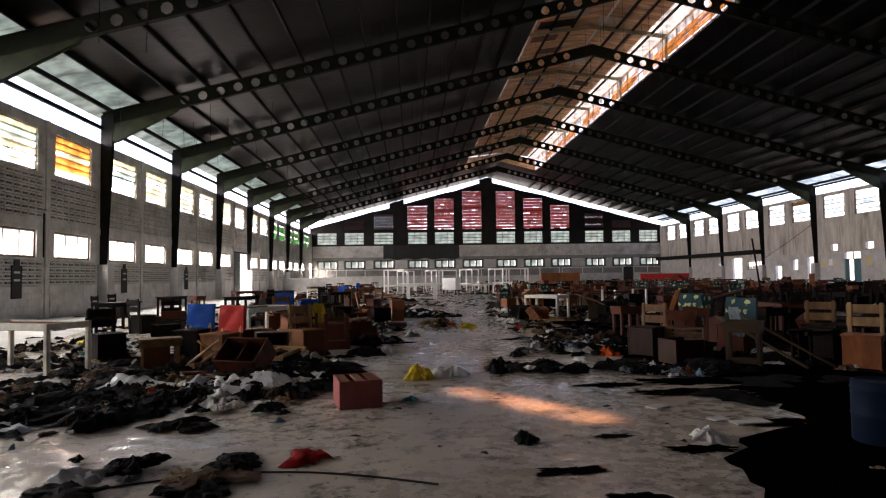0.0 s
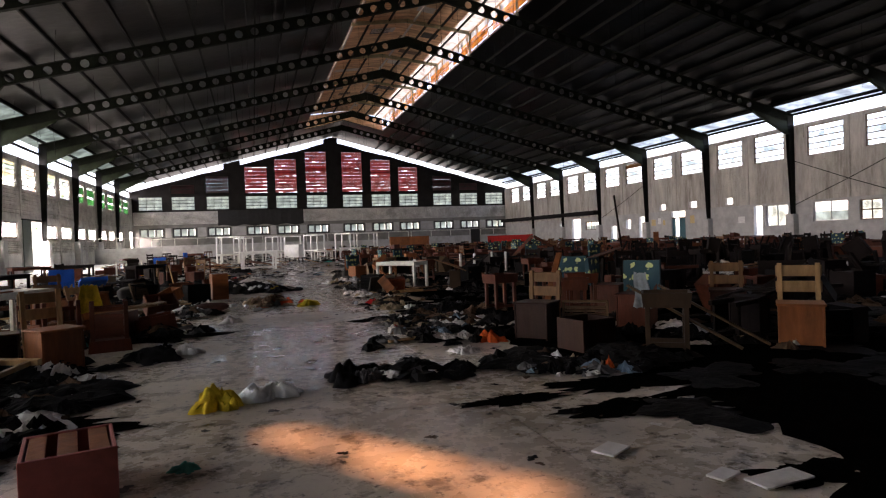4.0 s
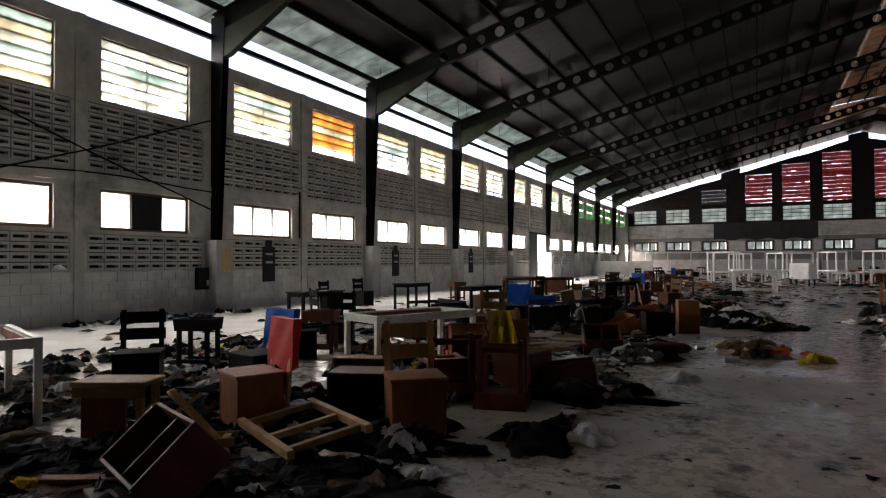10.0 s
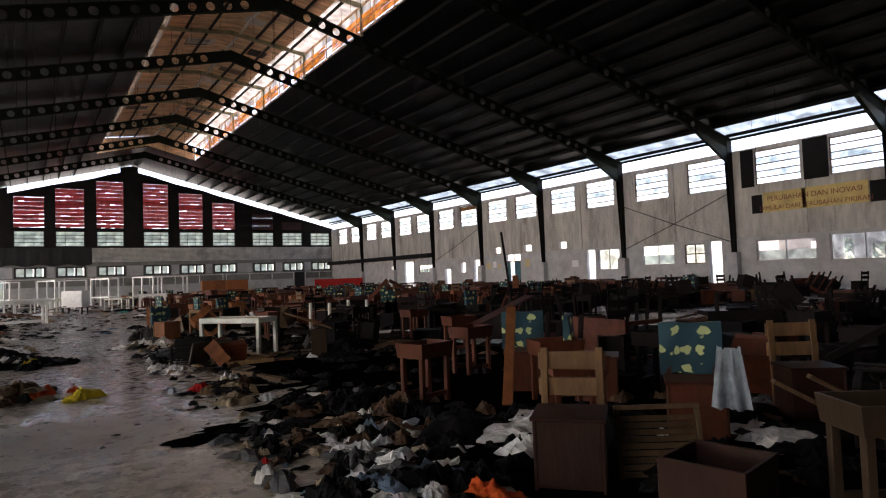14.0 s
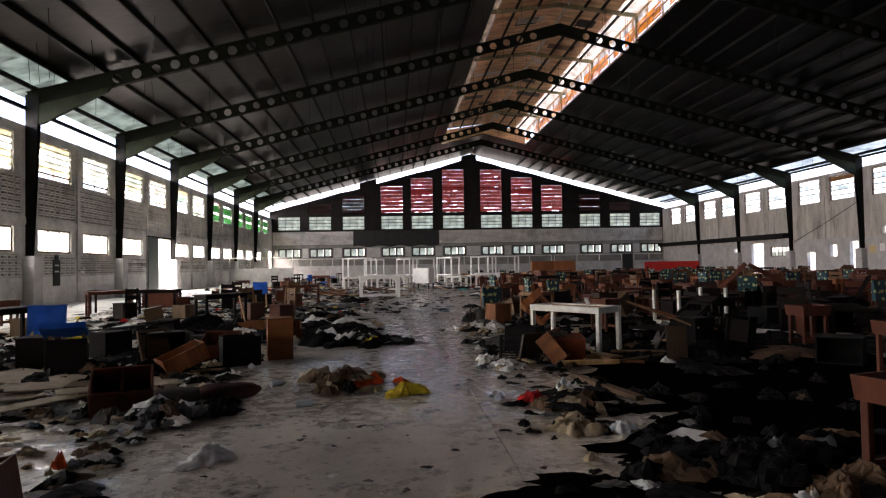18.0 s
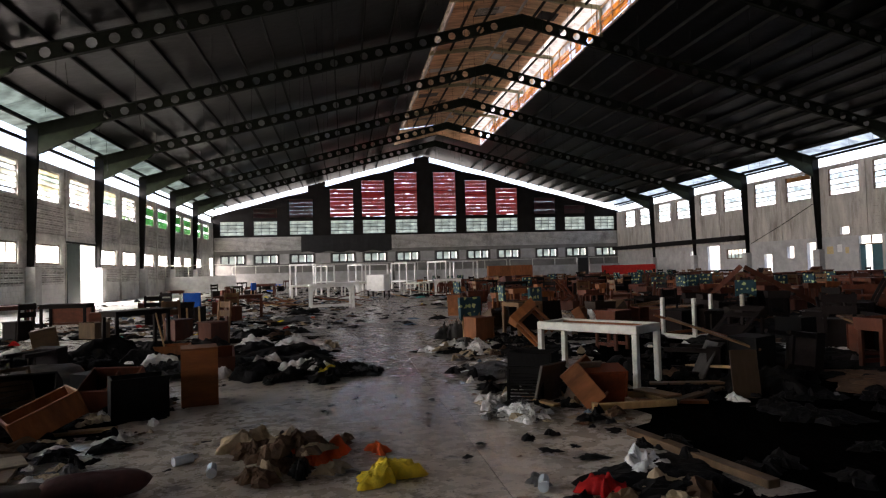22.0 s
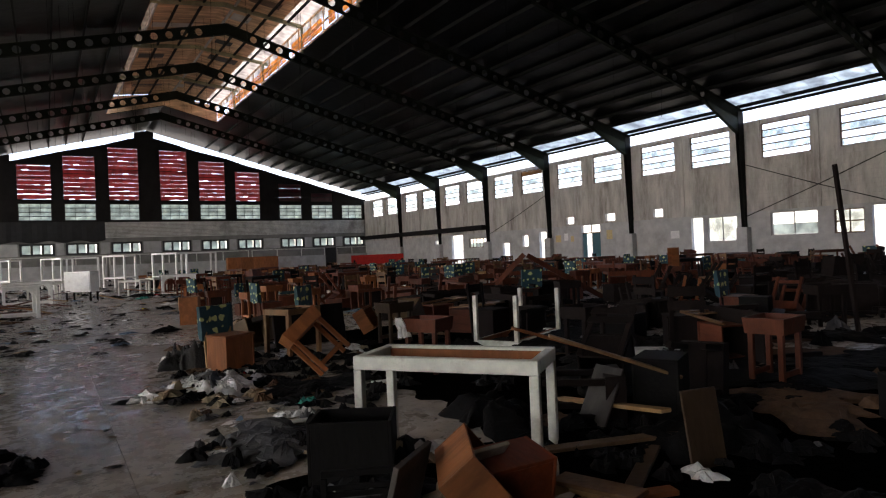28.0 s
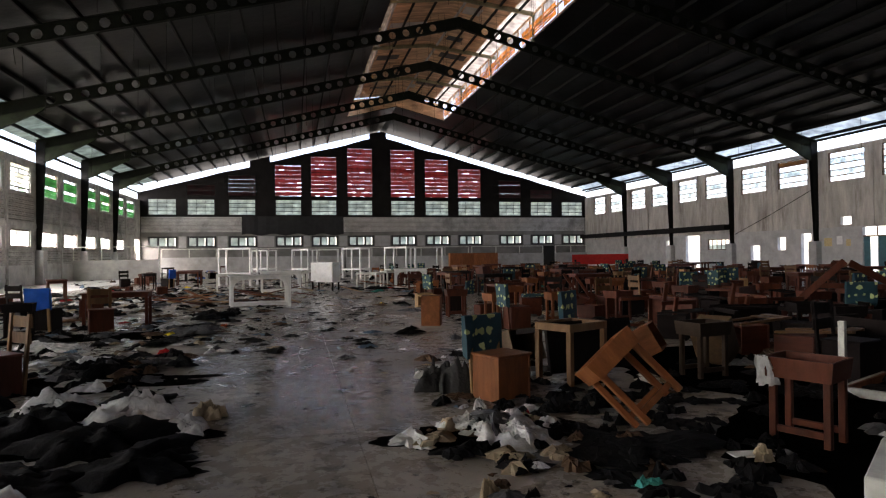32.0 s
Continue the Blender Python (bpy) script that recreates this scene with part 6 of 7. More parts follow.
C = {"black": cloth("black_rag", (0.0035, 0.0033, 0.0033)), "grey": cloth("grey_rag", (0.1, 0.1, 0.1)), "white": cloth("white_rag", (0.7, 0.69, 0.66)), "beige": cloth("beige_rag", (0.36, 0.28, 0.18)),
     "blue": cloth("blue_grey_rag", (0.13, 0.19, 0.25)), "brown": cloth("brown_rag", (0.1, 0.06, 0.035)), "yellow": cloth("yellow_rag", (0.75, 0.55, 0.04)), "orange": cloth("orange_rag", (0.65, 0.1, 0.02)),
     "red": cloth("red_rag", (0.4, 0.015, 0.015)), "teal": cloth("teal_rag", (0.05, 0.3, 0.25))}
rs = np.random.RandomState(4)


def crumple(n, size, height, seed):
    """A crumpled piece of cloth: points and quads, its lowest part on the floor."""
    r = np.random.RandomState(seed)
    u = np.linspace(-1, 1, n)
    X, Y = np.meshgrid(u, u)
    ang = np.arctan2(Y, X)
    rad = np.maximum(abs(X), abs(Y))
    k = 1 + 0.3 * np.sin(2 * ang + r.rand() * 6) + 0.22 * np.sin(3 * ang + r.rand() * 6) + 0.16 * np.sin(6 * ang + r.rand() * 6) + 0.1 * np.sin(11 * ang + r.rand() * 6)
    norm = np.hypot(X, Y) + 1e-6
    px, py = X / norm * rad * k * 0.8, Y / norm * rad * k * 0.8
    z = np.zeros_like(X)
    for i in range(8):
        a, fr, ph = r.rand() * 6.28, 1.5 + 1.7 * i, r.rand() * 6
        w = 0.5 * np.sin(2.1 * px * np.sin(a) + ph) + 0.4 * np.sin(3.3 * py + ph)
        z += np.maximum(0, 1.1 - np.sqrt(np.sin(fr * (px * np.cos(a) + py * np.sin(a)) + ph + w) ** 2 + 0.05)) ** 1.4 / (1 + 0.35 * i)
    z *= (1 - rad ** 4 * 0.9) * height * 0.42
    z += r.rand(n, n) * height * 0.05
    z[[0, -1], :] *= 0.2
    z[:, [0, -1]] *= 0.2
    px, py = px * size + r.randn(n, n) * size * 0.5 / n, py * size + r.randn(n, n) * size * 0.5 / n
    pts = np.stack([px.ravel(), py.ravel(), z.ravel() + 0.008], 1)
    i = np.arange(n * n).reshape(n, n)
    q = np.stack([i[:-1, :-1].ravel(), i[:-1, 1:].ravel(), i[1:, 1:].ravel(), i[1:, :-1].ravel()], 1)
    return pts, q


TEMPL = [crumple(8, 1.0, 1.0, 100 + k) for k in range(14)]
BIG = [crumple(20, 1.0, 1.0, 300 + k) for k in range(8)]


class Heap:
    def __init__(self):
        self.p, self.q, self.n = [], [], 0

    def add(self, tpl, x, y, z, size, h, turn):
        pts, q = tpl
        c, s_ = math.cos(turn), math.sin(turn)
        a = np.empty_like(pts)
        a[:, 0] = x + size * (pts[:, 0] * c - pts[:, 1] * s_)
        a[:, 1] = y + size * (pts[:, 0] * s_ + pts[:, 1] * c)
        a[:, 2] = z + np.maximum(0.004, pts[:, 2] * h)
        self.p.append(a)
        self.q.append(q + self.n)
        self.n += len(pts)

    def mesh(self, name, m):
        p, q = np.concatenate(self.p), np.concatenate(self.q)
        me = bpy.data.meshes.new(name)
        me.from_pydata(p.tolist(), [], q.tolist())
        me.polygons.foreach_set("use_smooth", [name != "cloth_scraps"] * len(me.polygons))
        me.materials.append(m)
        me.update()
        return me


heaps = {k: Heap() for k in C}


def scatter(n, x0, x1, y0, y1, mix, size=(0.04, 0.17), h=(0.04, 0.11), keep=None, big=False):
    names, w = zip(*mix.items())
    w = np.array(w) / sum(w)
    for i in range(n):
        x, y = rs.uniform(x0, x1), rs.uniform(y0, y1)
        if keep and not keep(x, y):
            continue
        k = names[rs.choice(len(names), p=w)]
        heaps[k].add((BIG if big else TEMPL)[rs.randint(len(BIG if big else TEMPL))], x, y, rs.uniform(0, 0.03), rs.uniform(*size), rs.uniform(*h), rs.uniform(0, 6.28))


MIX = {"black": 9, "grey": 2.5, "white": 2.2, "beige": 1.2, "blue": 0.8, "brown": 2.2, "yellow": 0.12, "red": 0.2, "teal": 0.05, "orange": 0.08}
DARK = {"black": 14, "grey": 1, "brown": 2, "white": 0.5}
# black-heavy scraps right of the aisle, adding to the shade painted there
DIM_SIDE = {"black": 16, "grey": 1.2, "brown": 1.5, "white": 0.7, "beige": 0.3}


def aisle(x, y):
    """Inside the clear aisle."""
    lo = -2.3 if y < 9 else -1.9 if y < 18 else -1.2 + 0.02 * (y - 18)
    hi = 1.3 if y < 9 else 0.7 if y < 15 else 1.2 if y < 20 else 1.5 + 0.05 * (y - 20)
    return lo + 0.5 * noise.noise((y * 0.7, 1, 0)) < x < hi + 0.5 * noise.noise((y * 0.7, 5, 0))


def rubbish(x, y):
    return not aisle(x, y) and noise.noise((x * 0.55, y * 0.4, 2.2)) > -0.22


# dense litter either side of the aisle, thinning with distance
scatter(1300, -9.3, -1.9, 5.5, 22, MIX, keep=rubbish)
scatter(230, 0.8, 2.3, 6.5, 11.2, MIX, keep=rubbish)
scatter(60, 0.9, 2.3, 11.2, 15.4, DIM_SIDE, size=(0.03, 0.1), h=(0.02, 0.06), keep=rubbish)
scatter(190, 0.8, 2.3, 15.4, 24, MIX, keep=rubbish)
scatter(90, 2.3, 4.2, 6.5, 11.2, DIM_SIDE, keep=rubbish)
scatter(140, 2.3, 4.2, 15.2, 24, DIM_SIDE, keep=rubbish)
scatter(300, 4.2, 10, 6.5, 24, DARK, keep=rubbish)
scatter(500, -9.0, -1.0, 22, 45, MIX, (0.08, 0.3), keep=rubbish)
scatter(600, 2.0, 14, 22, 50, MIX, (0.08, 0.3), keep=rubbish)
scatter(350, 8, 29, 12, 70, MIX, (0.1, 0.4), (0.05, 0.2), keep=rubbish)
scatter(200, -12, 20, 45, 75, MIX, (0.1, 0.4), (0.05, 0.2))
# finer paper and thread litter
PALE = {"white": 4, "grey": 3, "beige": 2.5, "black": 3, "blue": 0.6, "brown": 1.5}
scatter(900, -8.5, -1.8, 5.8, 24, PALE, (0.02, 0.075), (0.015, 0.05), keep=rubbish)
scatter(300, 0.7, 2.6, 6.5, 24, PALE, (0.02, 0.075), (0.015, 0.05), keep=lambda x, y: rubbish(x, y) and not 10.8 < y < 15.2)
scatter(260, -5, -2.0, 12, 16, PALE, (0.03, 0.12), (0.02, 0.05))
scatter(500, -9, 8, 24, 48, PALE, (0.04, 0.14), (0.02, 0.07), keep=rubbish)
scatter(420, -7.5, -1.8, 7.5, 13, PALE, (0.03, 0.11), (0.015, 0.05), keep=rubbish)
# black rag sheets
scatter(60, -8.5, -2.4, 5.2, 21, DARK, (0.25, 0.6), (0.06, 0.16), keep=rubbish, big=True)
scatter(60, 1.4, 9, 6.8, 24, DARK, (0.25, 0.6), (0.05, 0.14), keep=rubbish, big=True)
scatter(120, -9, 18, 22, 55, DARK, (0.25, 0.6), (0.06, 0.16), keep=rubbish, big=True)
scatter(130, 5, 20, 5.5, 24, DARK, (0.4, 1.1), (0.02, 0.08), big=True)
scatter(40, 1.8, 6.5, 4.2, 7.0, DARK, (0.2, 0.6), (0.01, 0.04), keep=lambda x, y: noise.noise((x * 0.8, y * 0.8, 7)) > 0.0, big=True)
scatter(34, -7.5, -3.3, 4.6, 6.4, DARK, (0.15, 0.4), (0.05, 0.12), big=True)
scatter(14, -4.6, -2.4, 2.4, 3.5, DARK, (0.12, 0.3), (0.03, 0.08), big=True)
scatter(60, -6.4, -2.6, 5.6, 8.2, DARK, (0.15, 0.4), (0.04, 0.12), big=True)
scatter(500, -6.4, -2.4, 5.4, 8.6, PALE, (0.03, 0.1), (0.015, 0.05))
scatter(45, -7, -2.5, 2.6, 5.2, MIX, (0.03, 0.12), (0.015, 0.05))
scatter(160, -7, -2.5, 5.0, 7, MIX)
scatter(500, -8.5, -2.6, 6, 12, MIX, keep=rubbish)
scatter(200, 1.8, 4.5, 7, 22, DARK, keep=rubbish)
# small crumbs in the aisle
scatter(420, -2.2, 1.8, 2.5, 40, {"black": 5, "brown": 3, "white": 0.5, "beige": 1, "grey": 2}, (0.012, 0.05), (0.006, 0.02))
scatter(700, -8, 2.2, 25, 46, MIX, (0.05, 0.22), (0.02, 0.08), keep=lambda x, y: x < 0.4 - 0.06 * (y - 25) or x > 2.4)
scatter(420, -3.5, 2.5, 24, 60, MIX, (0.04, 0.18), (0.015, 0.05))
# rags along the foot of the left wall
scatter(60, -13.4, -12.6, 13, 17.5, {"white": 3, "grey": 2, "black": 3, "blue": 2}, (0.08, 0.25), (0.06, 0.15))
scatter(120, -13.2, -9.5, 6, 60, {"white": 2, "grey": 2, "black": 2, "brown": 2}, (0.05, 0.2), (0.02, 0.06))
# heaps by the aisle
for x, y, n, r, mix in ((-0.6, 18.7, 46, 0.75, {"black": 8, "white": 2, "grey": 2, "yellow": 0.2}), (-2.2, 19.2, 40, 0.8, DARK), (-0.6, 14.9, 26, 0.7, {"brown": 4, "orange": 1.3, "beige": 2, "black": 2}),
                        (-2.1, 13.6, 40, 0.5, {"black": 5, "grey": 3, "white": 2, "brown": 2}), (1.55, 13.5, 16, 0.5, {"beige": 2, "brown": 3, "black": 4, "white": 0.5}), (1.32, 15.7, 22, 0.32, {"white": 4, "grey": 2, "beige": 1}), (-2.2, 11.0, 34, 0.6, DARK),
                        (-3.0, 6.6, 40, 0.9, {"black": 6, "white": 2, "grey": 2}), (1.3, 9.3, 40, 0.8, {"black": 6, "grey": 2, "white": 2, "blue": 1}), (0.4, 7.4, 20, 0.5, {"black": 7, "white": 0.5, "grey": 0.5}),
                        (1.7, 20.4, 34, 0.6, {"white": 3, "black": 4, "beige": 2, "grey": 1}), (2.2, 11.8, 30, 0.9, DARK), (-3.9, 16.2, 30, 0.7, DARK), (2.2, 17.0, 26, 0.6, {"black": 4, "white": 1, "beige": 1}), (-1.9, 24, 50, 1.2, DARK)):
    for i in range(n):
        a, d = rs.uniform(0, 6.28), abs(rs.normal(0, r * 0.55))
        names, w = zip(*mix.items())
        k = names[rs.choice(len(names), p=np.array(w) / sum(w))]
        heaps[k].add(BIG[rs.randint(8)] if i % 3 == 0 else TEMPL[rs.randint(14)], x + d * math.cos(a), y + d * math.sin(a) * 0.8, max(0, 0.1 * (1 - d / r)) if i > 6 else 0, *((rs.uniform(0.05, 0.12), rs.uniform(0.04, 0.09)) if r < 0.4 else (rs.uniform(0.08, 0.24), rs.uniform(0.05, 0.13))), rs.uniform(0, 6.28))
TXT = {"black": "black cloth scraps", "grey": "grey cloth scraps", "white": "dirty white cloth and paper scraps", "beige": "beige cloth scraps", "blue": "blue-grey cloth scraps", "brown": "brown cloth scraps",
       "yellow": "yellow cloth scraps", "orange": "orange cloth scraps", "red": "red cloth scraps", "teal": "teal cloth scraps"}
for k, h in heaps.items():
    if h.n:
        tagged(new("cloth_scraps", h.mesh("cloth_scraps", C[k])), TXT[k] + " strewn over the floor", "rubbish", kind="stuff")


def rag(name, lab, x, y, size, h, m, seed, turn=0.0, z=0.0):
    pts, q = crumple(21, 1.0, 1.0, seed)
    hp = Heap()
    hp.add((pts, q), 0, 0, 0, size, h, turn)
    return thing(name, lab, "rag", data=hp.mesh(name, m), at=Matrix.Translation((x, y, z)))


M_PLASTIC = material("clear_plastic_film", (0.75, 0.77, 0.76), 0.25, vary=0.1, scale=8, bump=0.5, bump_scale=18)
rag("yellow_bag", "yellow plastic bag lying by the aisle", -1.26, 6.9, 0.17, 0.19, C["yellow"], 501)
rag("plastic_bag", "crumpled clear plastic bag on the floor", -0.85, 7.15, 0.26, 0.14, M_PLASTIC, 502)
rag("plastic_sheet", "crumpled clear plastic sheet on the floor", -3.0, 6.35, 0.42, 0.22, M_PLASTIC, 503)
rag("plastic_sheet", "crumpled clear plastic sheet on the floor", -3.35, 5.75, 0.3, 0.12, M_PLASTIC, 504)
rag("red_cloth", "bright red cloth crumpled on the floor", -2.1, 3.65, 0.2, 0.07, C["red"], 505)
rag("black_rag", "black rag dropped in the aisle", -0.18, 7.45, 0.28, 0.16, C["black"], 506)
rag("black_rag", "small black rag dropped in the aisle", -0.49, 3.9, 0.1, 0.09, C["black"], 507)
rag("black_rag", "black rag dropped in the aisle", 0.02, 18.45, 0.24, 0.07, C["black"], 508, 0.4)
rag("white_cloth", "bundle of white cloth on the floor", 1.8, 20.3, 0.42, 0.2, C["white"], 509)
rag("white_cloth", "white cloth lying on black rags", -0.9, 18.9, 0.3, 0.16, C["white"], 510)
rag("white_cloth", "white cloth lying on black rags", -1.9, 18.9, 0.22, 0.16, C["white"], 511)
rag("yellow_cloth", "bright yellow cloth on the floor", 0.02, 14.4, 0.22, 0.13, C["yellow"], 512)
rag("orange_cloth", "bright orange cloth on the floor", -0.42, 14.95, 0.2, 0.15, C["orange"], 513)
rag("orange_cloth", "bright orange cloth on the floor", -0.8, 14.55, 0.13, 0.08, C["orange"], 514)
rag("beige_cloth", "beige cloth lying on the floor", -0.95, 15.35, 0.3, 0.16, C["beige"], 515)
rag("beige_cloth", "beige sack lying on the floor", 1.36, 12.85, 0.27, 0.12, C["beige"], 516)
rag("red_cloth", "bright red cloth crumpled on the floor", 1.28, 13.82, 0.15, 0.12, C["red"], 517)
rag("plastic_bag", "crumpled clear plastic bag on the floor", 1.66, 14.1, 0.2, 0.16, M_PLASTIC, 518)
rag("plastic_bag", "small clear plastic bag lying in ash", 1.72, 12.75, 0.12, 0.09, M_PLASTIC, 523)
rag("white_bag", "crumpled white plastic bag on dark stains", 0.9, 3.85, 0.15, 0.09, C["white"], 519)
rag("white_bag", "white plastic bag by the boxes", -2.86, 8.95, 0.16, 0.14, C["white"], 520)
rag("orange_cloth", "orange cloth half under a chair", 1.72, 8.75, 0.2, 0.13, C["orange"], 521)
rag("teal_cloth", "small teal cloth on the floor", -1.36, 5.6, 0.08, 0.05, C["teal"], 522)
for i, (x, y, sx, sy, a) in enumerate(((1.26, 4.42, 0.08, 0.05, 20), (1.47, 4.28, 0.16, 0.07, 5), (3.36, 19.4, 0.22, 0.06, -8), (2.1, 18.5, 0.2, 0.05, -12), (2.12, 12.47, 0.17, 0.14, 40), (0.95, 4.95, 0.1, 0.07, 30), (-3.6, 15.7, 0.5, 0.3, 30), (-2.9, 14.9, 0.45, 0.25, 15), (-3.5, 14.3, 0.5, 0.14, 70), (-2.2, 13.6, 0.3, 0.12, 20), (-3.1, 15.2, 0.55, 0.2, 12), (-4.4, 15.8, 0.6, 0.35, -20), (-4.1, 14.6, 0.4, 0.3, 50))):
    big = i > 5
    s = Shape().worn(-sx, sx, -sy, sy, 0, 0.02 if big else 0.012, 0.003)
    thing("board_sheet" if big else "card_sheet", "broken plywood sheet lying on rags" if big else "flat piece of dirty white card", "board" if big else "card", group="floor sheets", data=s.mesh("sheet", (M_BOARD, W_PLY, M_BOARD)[i % 3] if big else M_CARD), at=pose(x, y, 0.012 if not big else 0.05, 0, 3 if big else 0, a))
# black heaps with white cloths left of the aisle, and a rolled bolster
for x, y, sz, h, sd in ((-4.1, 21.4, 0.7, 0.34, 601), (-1.2, 21.0, 0.6, 0.16, 671), (-1.9, 21.6, 0.65, 0.2, 672), (-0.8, 20.4, 0.55, 0.1, 673), (-2.3, 20.8, 0.6, 0.2, 674), (-1.5, 20.1, 0.55, 0.12, 675), (-2.7, 21.9, 0.6, 0.24, 676), (-1.2, 22.2, 0.45, 0.14, 677), (-3.3, 21.1, 0.55, 0.26, 602), (-4.9, 20.7, 0.6, 0.3, 603), (-3.9, 19.9, 0.5, 0.22, 604), (-1.4, 19.0, 0.55, 0.18, 605), (-0.7, 18.5, 0.5, 0.14, 606), (-3.0, 9.2, 0.45, 0.14, 609), (-3.9, 9.4, 0.5, 0.16, 610), (-2.1, 9.6, 0.45, 0.14, 611), (-2.5, 8.0, 0.5, 0.1, 612),
                        (-5.6, 16.2, 0.7, 0.3, 613), (-2.6, 19.4, 0.5, 0.2, 614), (2.6, 10.2, 0.5, 0.16, 615), (3.4, 9.4, 0.6, 0.2, 616), (4.2, 16.2, 0.6, 0.25, 617), (5.0, 18.0, 0.7, 0.25, 618), (3.3, 17.5, 0.5, 0.2, 619)):
    rag("crumpled_rag", "heap of black sooty rags on the floor", x, y, sz, h, C["black"], sd, sd % 6)
for x, y, sz, h, sd in ((-0.75, 19.15, 0.24, 0.16, 631), (-1.85, 22.0, 0.32, 0.24, 681), (-1.12, 21.6, 0.38, 0.24, 682), (-0.6, 21.15, 0.22, 0.14, 683), (-1.35, 19.5, 0.26, 0.2, 632), (-0.35, 18.75, 0.2, 0.12, 633), (-1.75, 9.75, 0.22, 0.12, 634), (-3.1, 20.6, 0.26, 0.16, 635), (-4.6, 21.9, 0.26, 0.16, 636), (-5.3, 21.6, 0.26, 0.15, 637), (1.2, 15.8, 0.17, 0.1, 638), (1.18, 16.3, 0.15, 0.14, 639), (1.45, 16.45, 0.16, 0.12, 640), (1.5, 9.9, 0.2, 0.1, 641), (1.2, 8.2, 0.18, 0.08, 642), (-3.05, 9.05, 0.16, 0.14, 643), (-1.35, 12.42, 0.2, 0.1, 644)):
    rag("white_cloth", "crumpled white cloth lying on dark rags", x, y, sz, h, C["white"], sd, sd % 6)
for x, y, sz, h, sd in ((-4.6, 6.6, 0.45, 0.16, 651), (-3.6, 6.6, 0.4, 0.2, 652), (-5.6, 6.9, 0.4, 0.12, 653), (-2.5, 6.9, 0.28, 0.12, 654), (-4.9, 4.6, 0.35, 0.1, 655), (-3.5, 3.3, 0.24, 0.1, 656)):
    rag("plastic_sheet", "crumpled pale plastic sheet on the floor", x, y, sz, h, M_PLASTIC, sd, sd % 6)
rag("net_sack", "dark speckled net sack slumped by a chair", 1.75, 22.0, 0.3, 0.42, C_SACK, 685)
rag("brown_cloth", "mustard-brown cloth on the heap", -0.5, 21.6, 0.2, 0.2, C["beige"], 684)
rag("beige_cloth", "faded pinkish cloth in the rubbish", -2.85, 3.3, 0.15, 0.06, C["beige"], 660)
M_PET = material("clear_plastic", (0.55, 0.62, 0.66), 0.15, vary=0.1, scale=8)
for x, y, a in ((-1.36, 15.05, 40), (-1.13, 14.76, 100), (-0.9, 13.96, 10), (0.95, 14.0, 70), (2.3, 10.6, 20)):
    ob = thing("plastic_bottle", "crushed clear plastic bottle lying on the floor", "bottle", group="plastic bottles", at=at(x, y, a))
    part("body", Shape().tube([(-0.1, 0, 0.035), (-0.08, 0, 0.035), (-0.02, 0, 0.035), (0.04, 0, 0.035)], 0.034, 10), M_PET, ob)
    part("neck", Shape().tube([(0.041, 0, 0.035), (0.08, 0, 0.035)], 0.015, 8), M_PET, ob)
# standing water among the rags
M_WATER = material("standing_water", (0.02, 0.018, 0.015), 0.06, vary=0.3, scale=3, bump=0.12, bump_scale=7)
for k, (x, y, r_) in enumerate(((1.95, 10.8, 0.5), (1.5, 11.5, 0.3), (2.7, 11.6, 0.3), (2.3, 10.2, 0.3))):
    n = 36
    rim = [r_ * (1 + 0.6 * noise.noise((math.cos(6.2832 * i / n) * 1.9 + k * 5, math.sin(6.2832 * i / n) * 1.9, k + 40.0))) * (0.75 + 0.35 * abs(math.sin(6.2832 * i / n))) for i in range(n)]
    s = Shape().add([(0, 0, 0)] + [(0.7 * q * math.cos(6.2832 * i / n), q * math.sin(6.2832 * i / n), 0) for i, q in enumerate(rim)], [(0, 1 + i, 1 + (i + 1) % n) for i in range(n)])
    thing("puddle", "thin film of water on the concrete floor", "puddle", kind="structure", data=s.mesh("puddle", M_WATER), at=Matrix.Translation((x, y, 0.0062)))
# splintered boards piled across the hall
rb = random.Random(31)
for k in range(26):
    L = rb.uniform(0.9, 1.9)
    s = Shape().worn(-L / 2, L / 2, -0.06, 0.06, -0.012, 0.012, 0.003)
    thing("board", "splintered red-brown board in a pile", "plank", group="piled boards", data=s.mesh("board", (W_RED, W_PINE, W_ORANGE, W_RED)[k % 4]),
          at=pose(rb.uniform(-3.4, 0.2) + (3.6 if k % 5 == 0 else 0), rb.uniform(33.2, 36.5) + (4 if k % 5 == 0 else 0), 0.05 + 0.1 * (k % 4), 0, rb.uniform(-14, 14), rb.uniform(-50, 60)))
# collapsed trestle of long boards
ob = thing("trestle", "tall brown wooden trestle leaning in the furniture", "trestle", at=at(10.2, 25.0))
part("board", Shape().beam((-1.1, 0.8, 0), (-0.2, 0, 1.2), 0.05, 0.12, 0.006), W_RED, ob)
part("board", Shape().beam((-0.16, -0.06, 1.17), (1.6, -0.9, 0.02), 0.05, 0.12, 0.006), W_RED, ob)
part("board", Shape().beam((-0.55, 0.3, 0.75), (0.5, -0.3, 0.72), 0.04, 0.1, 0.005), W_RED, ob)
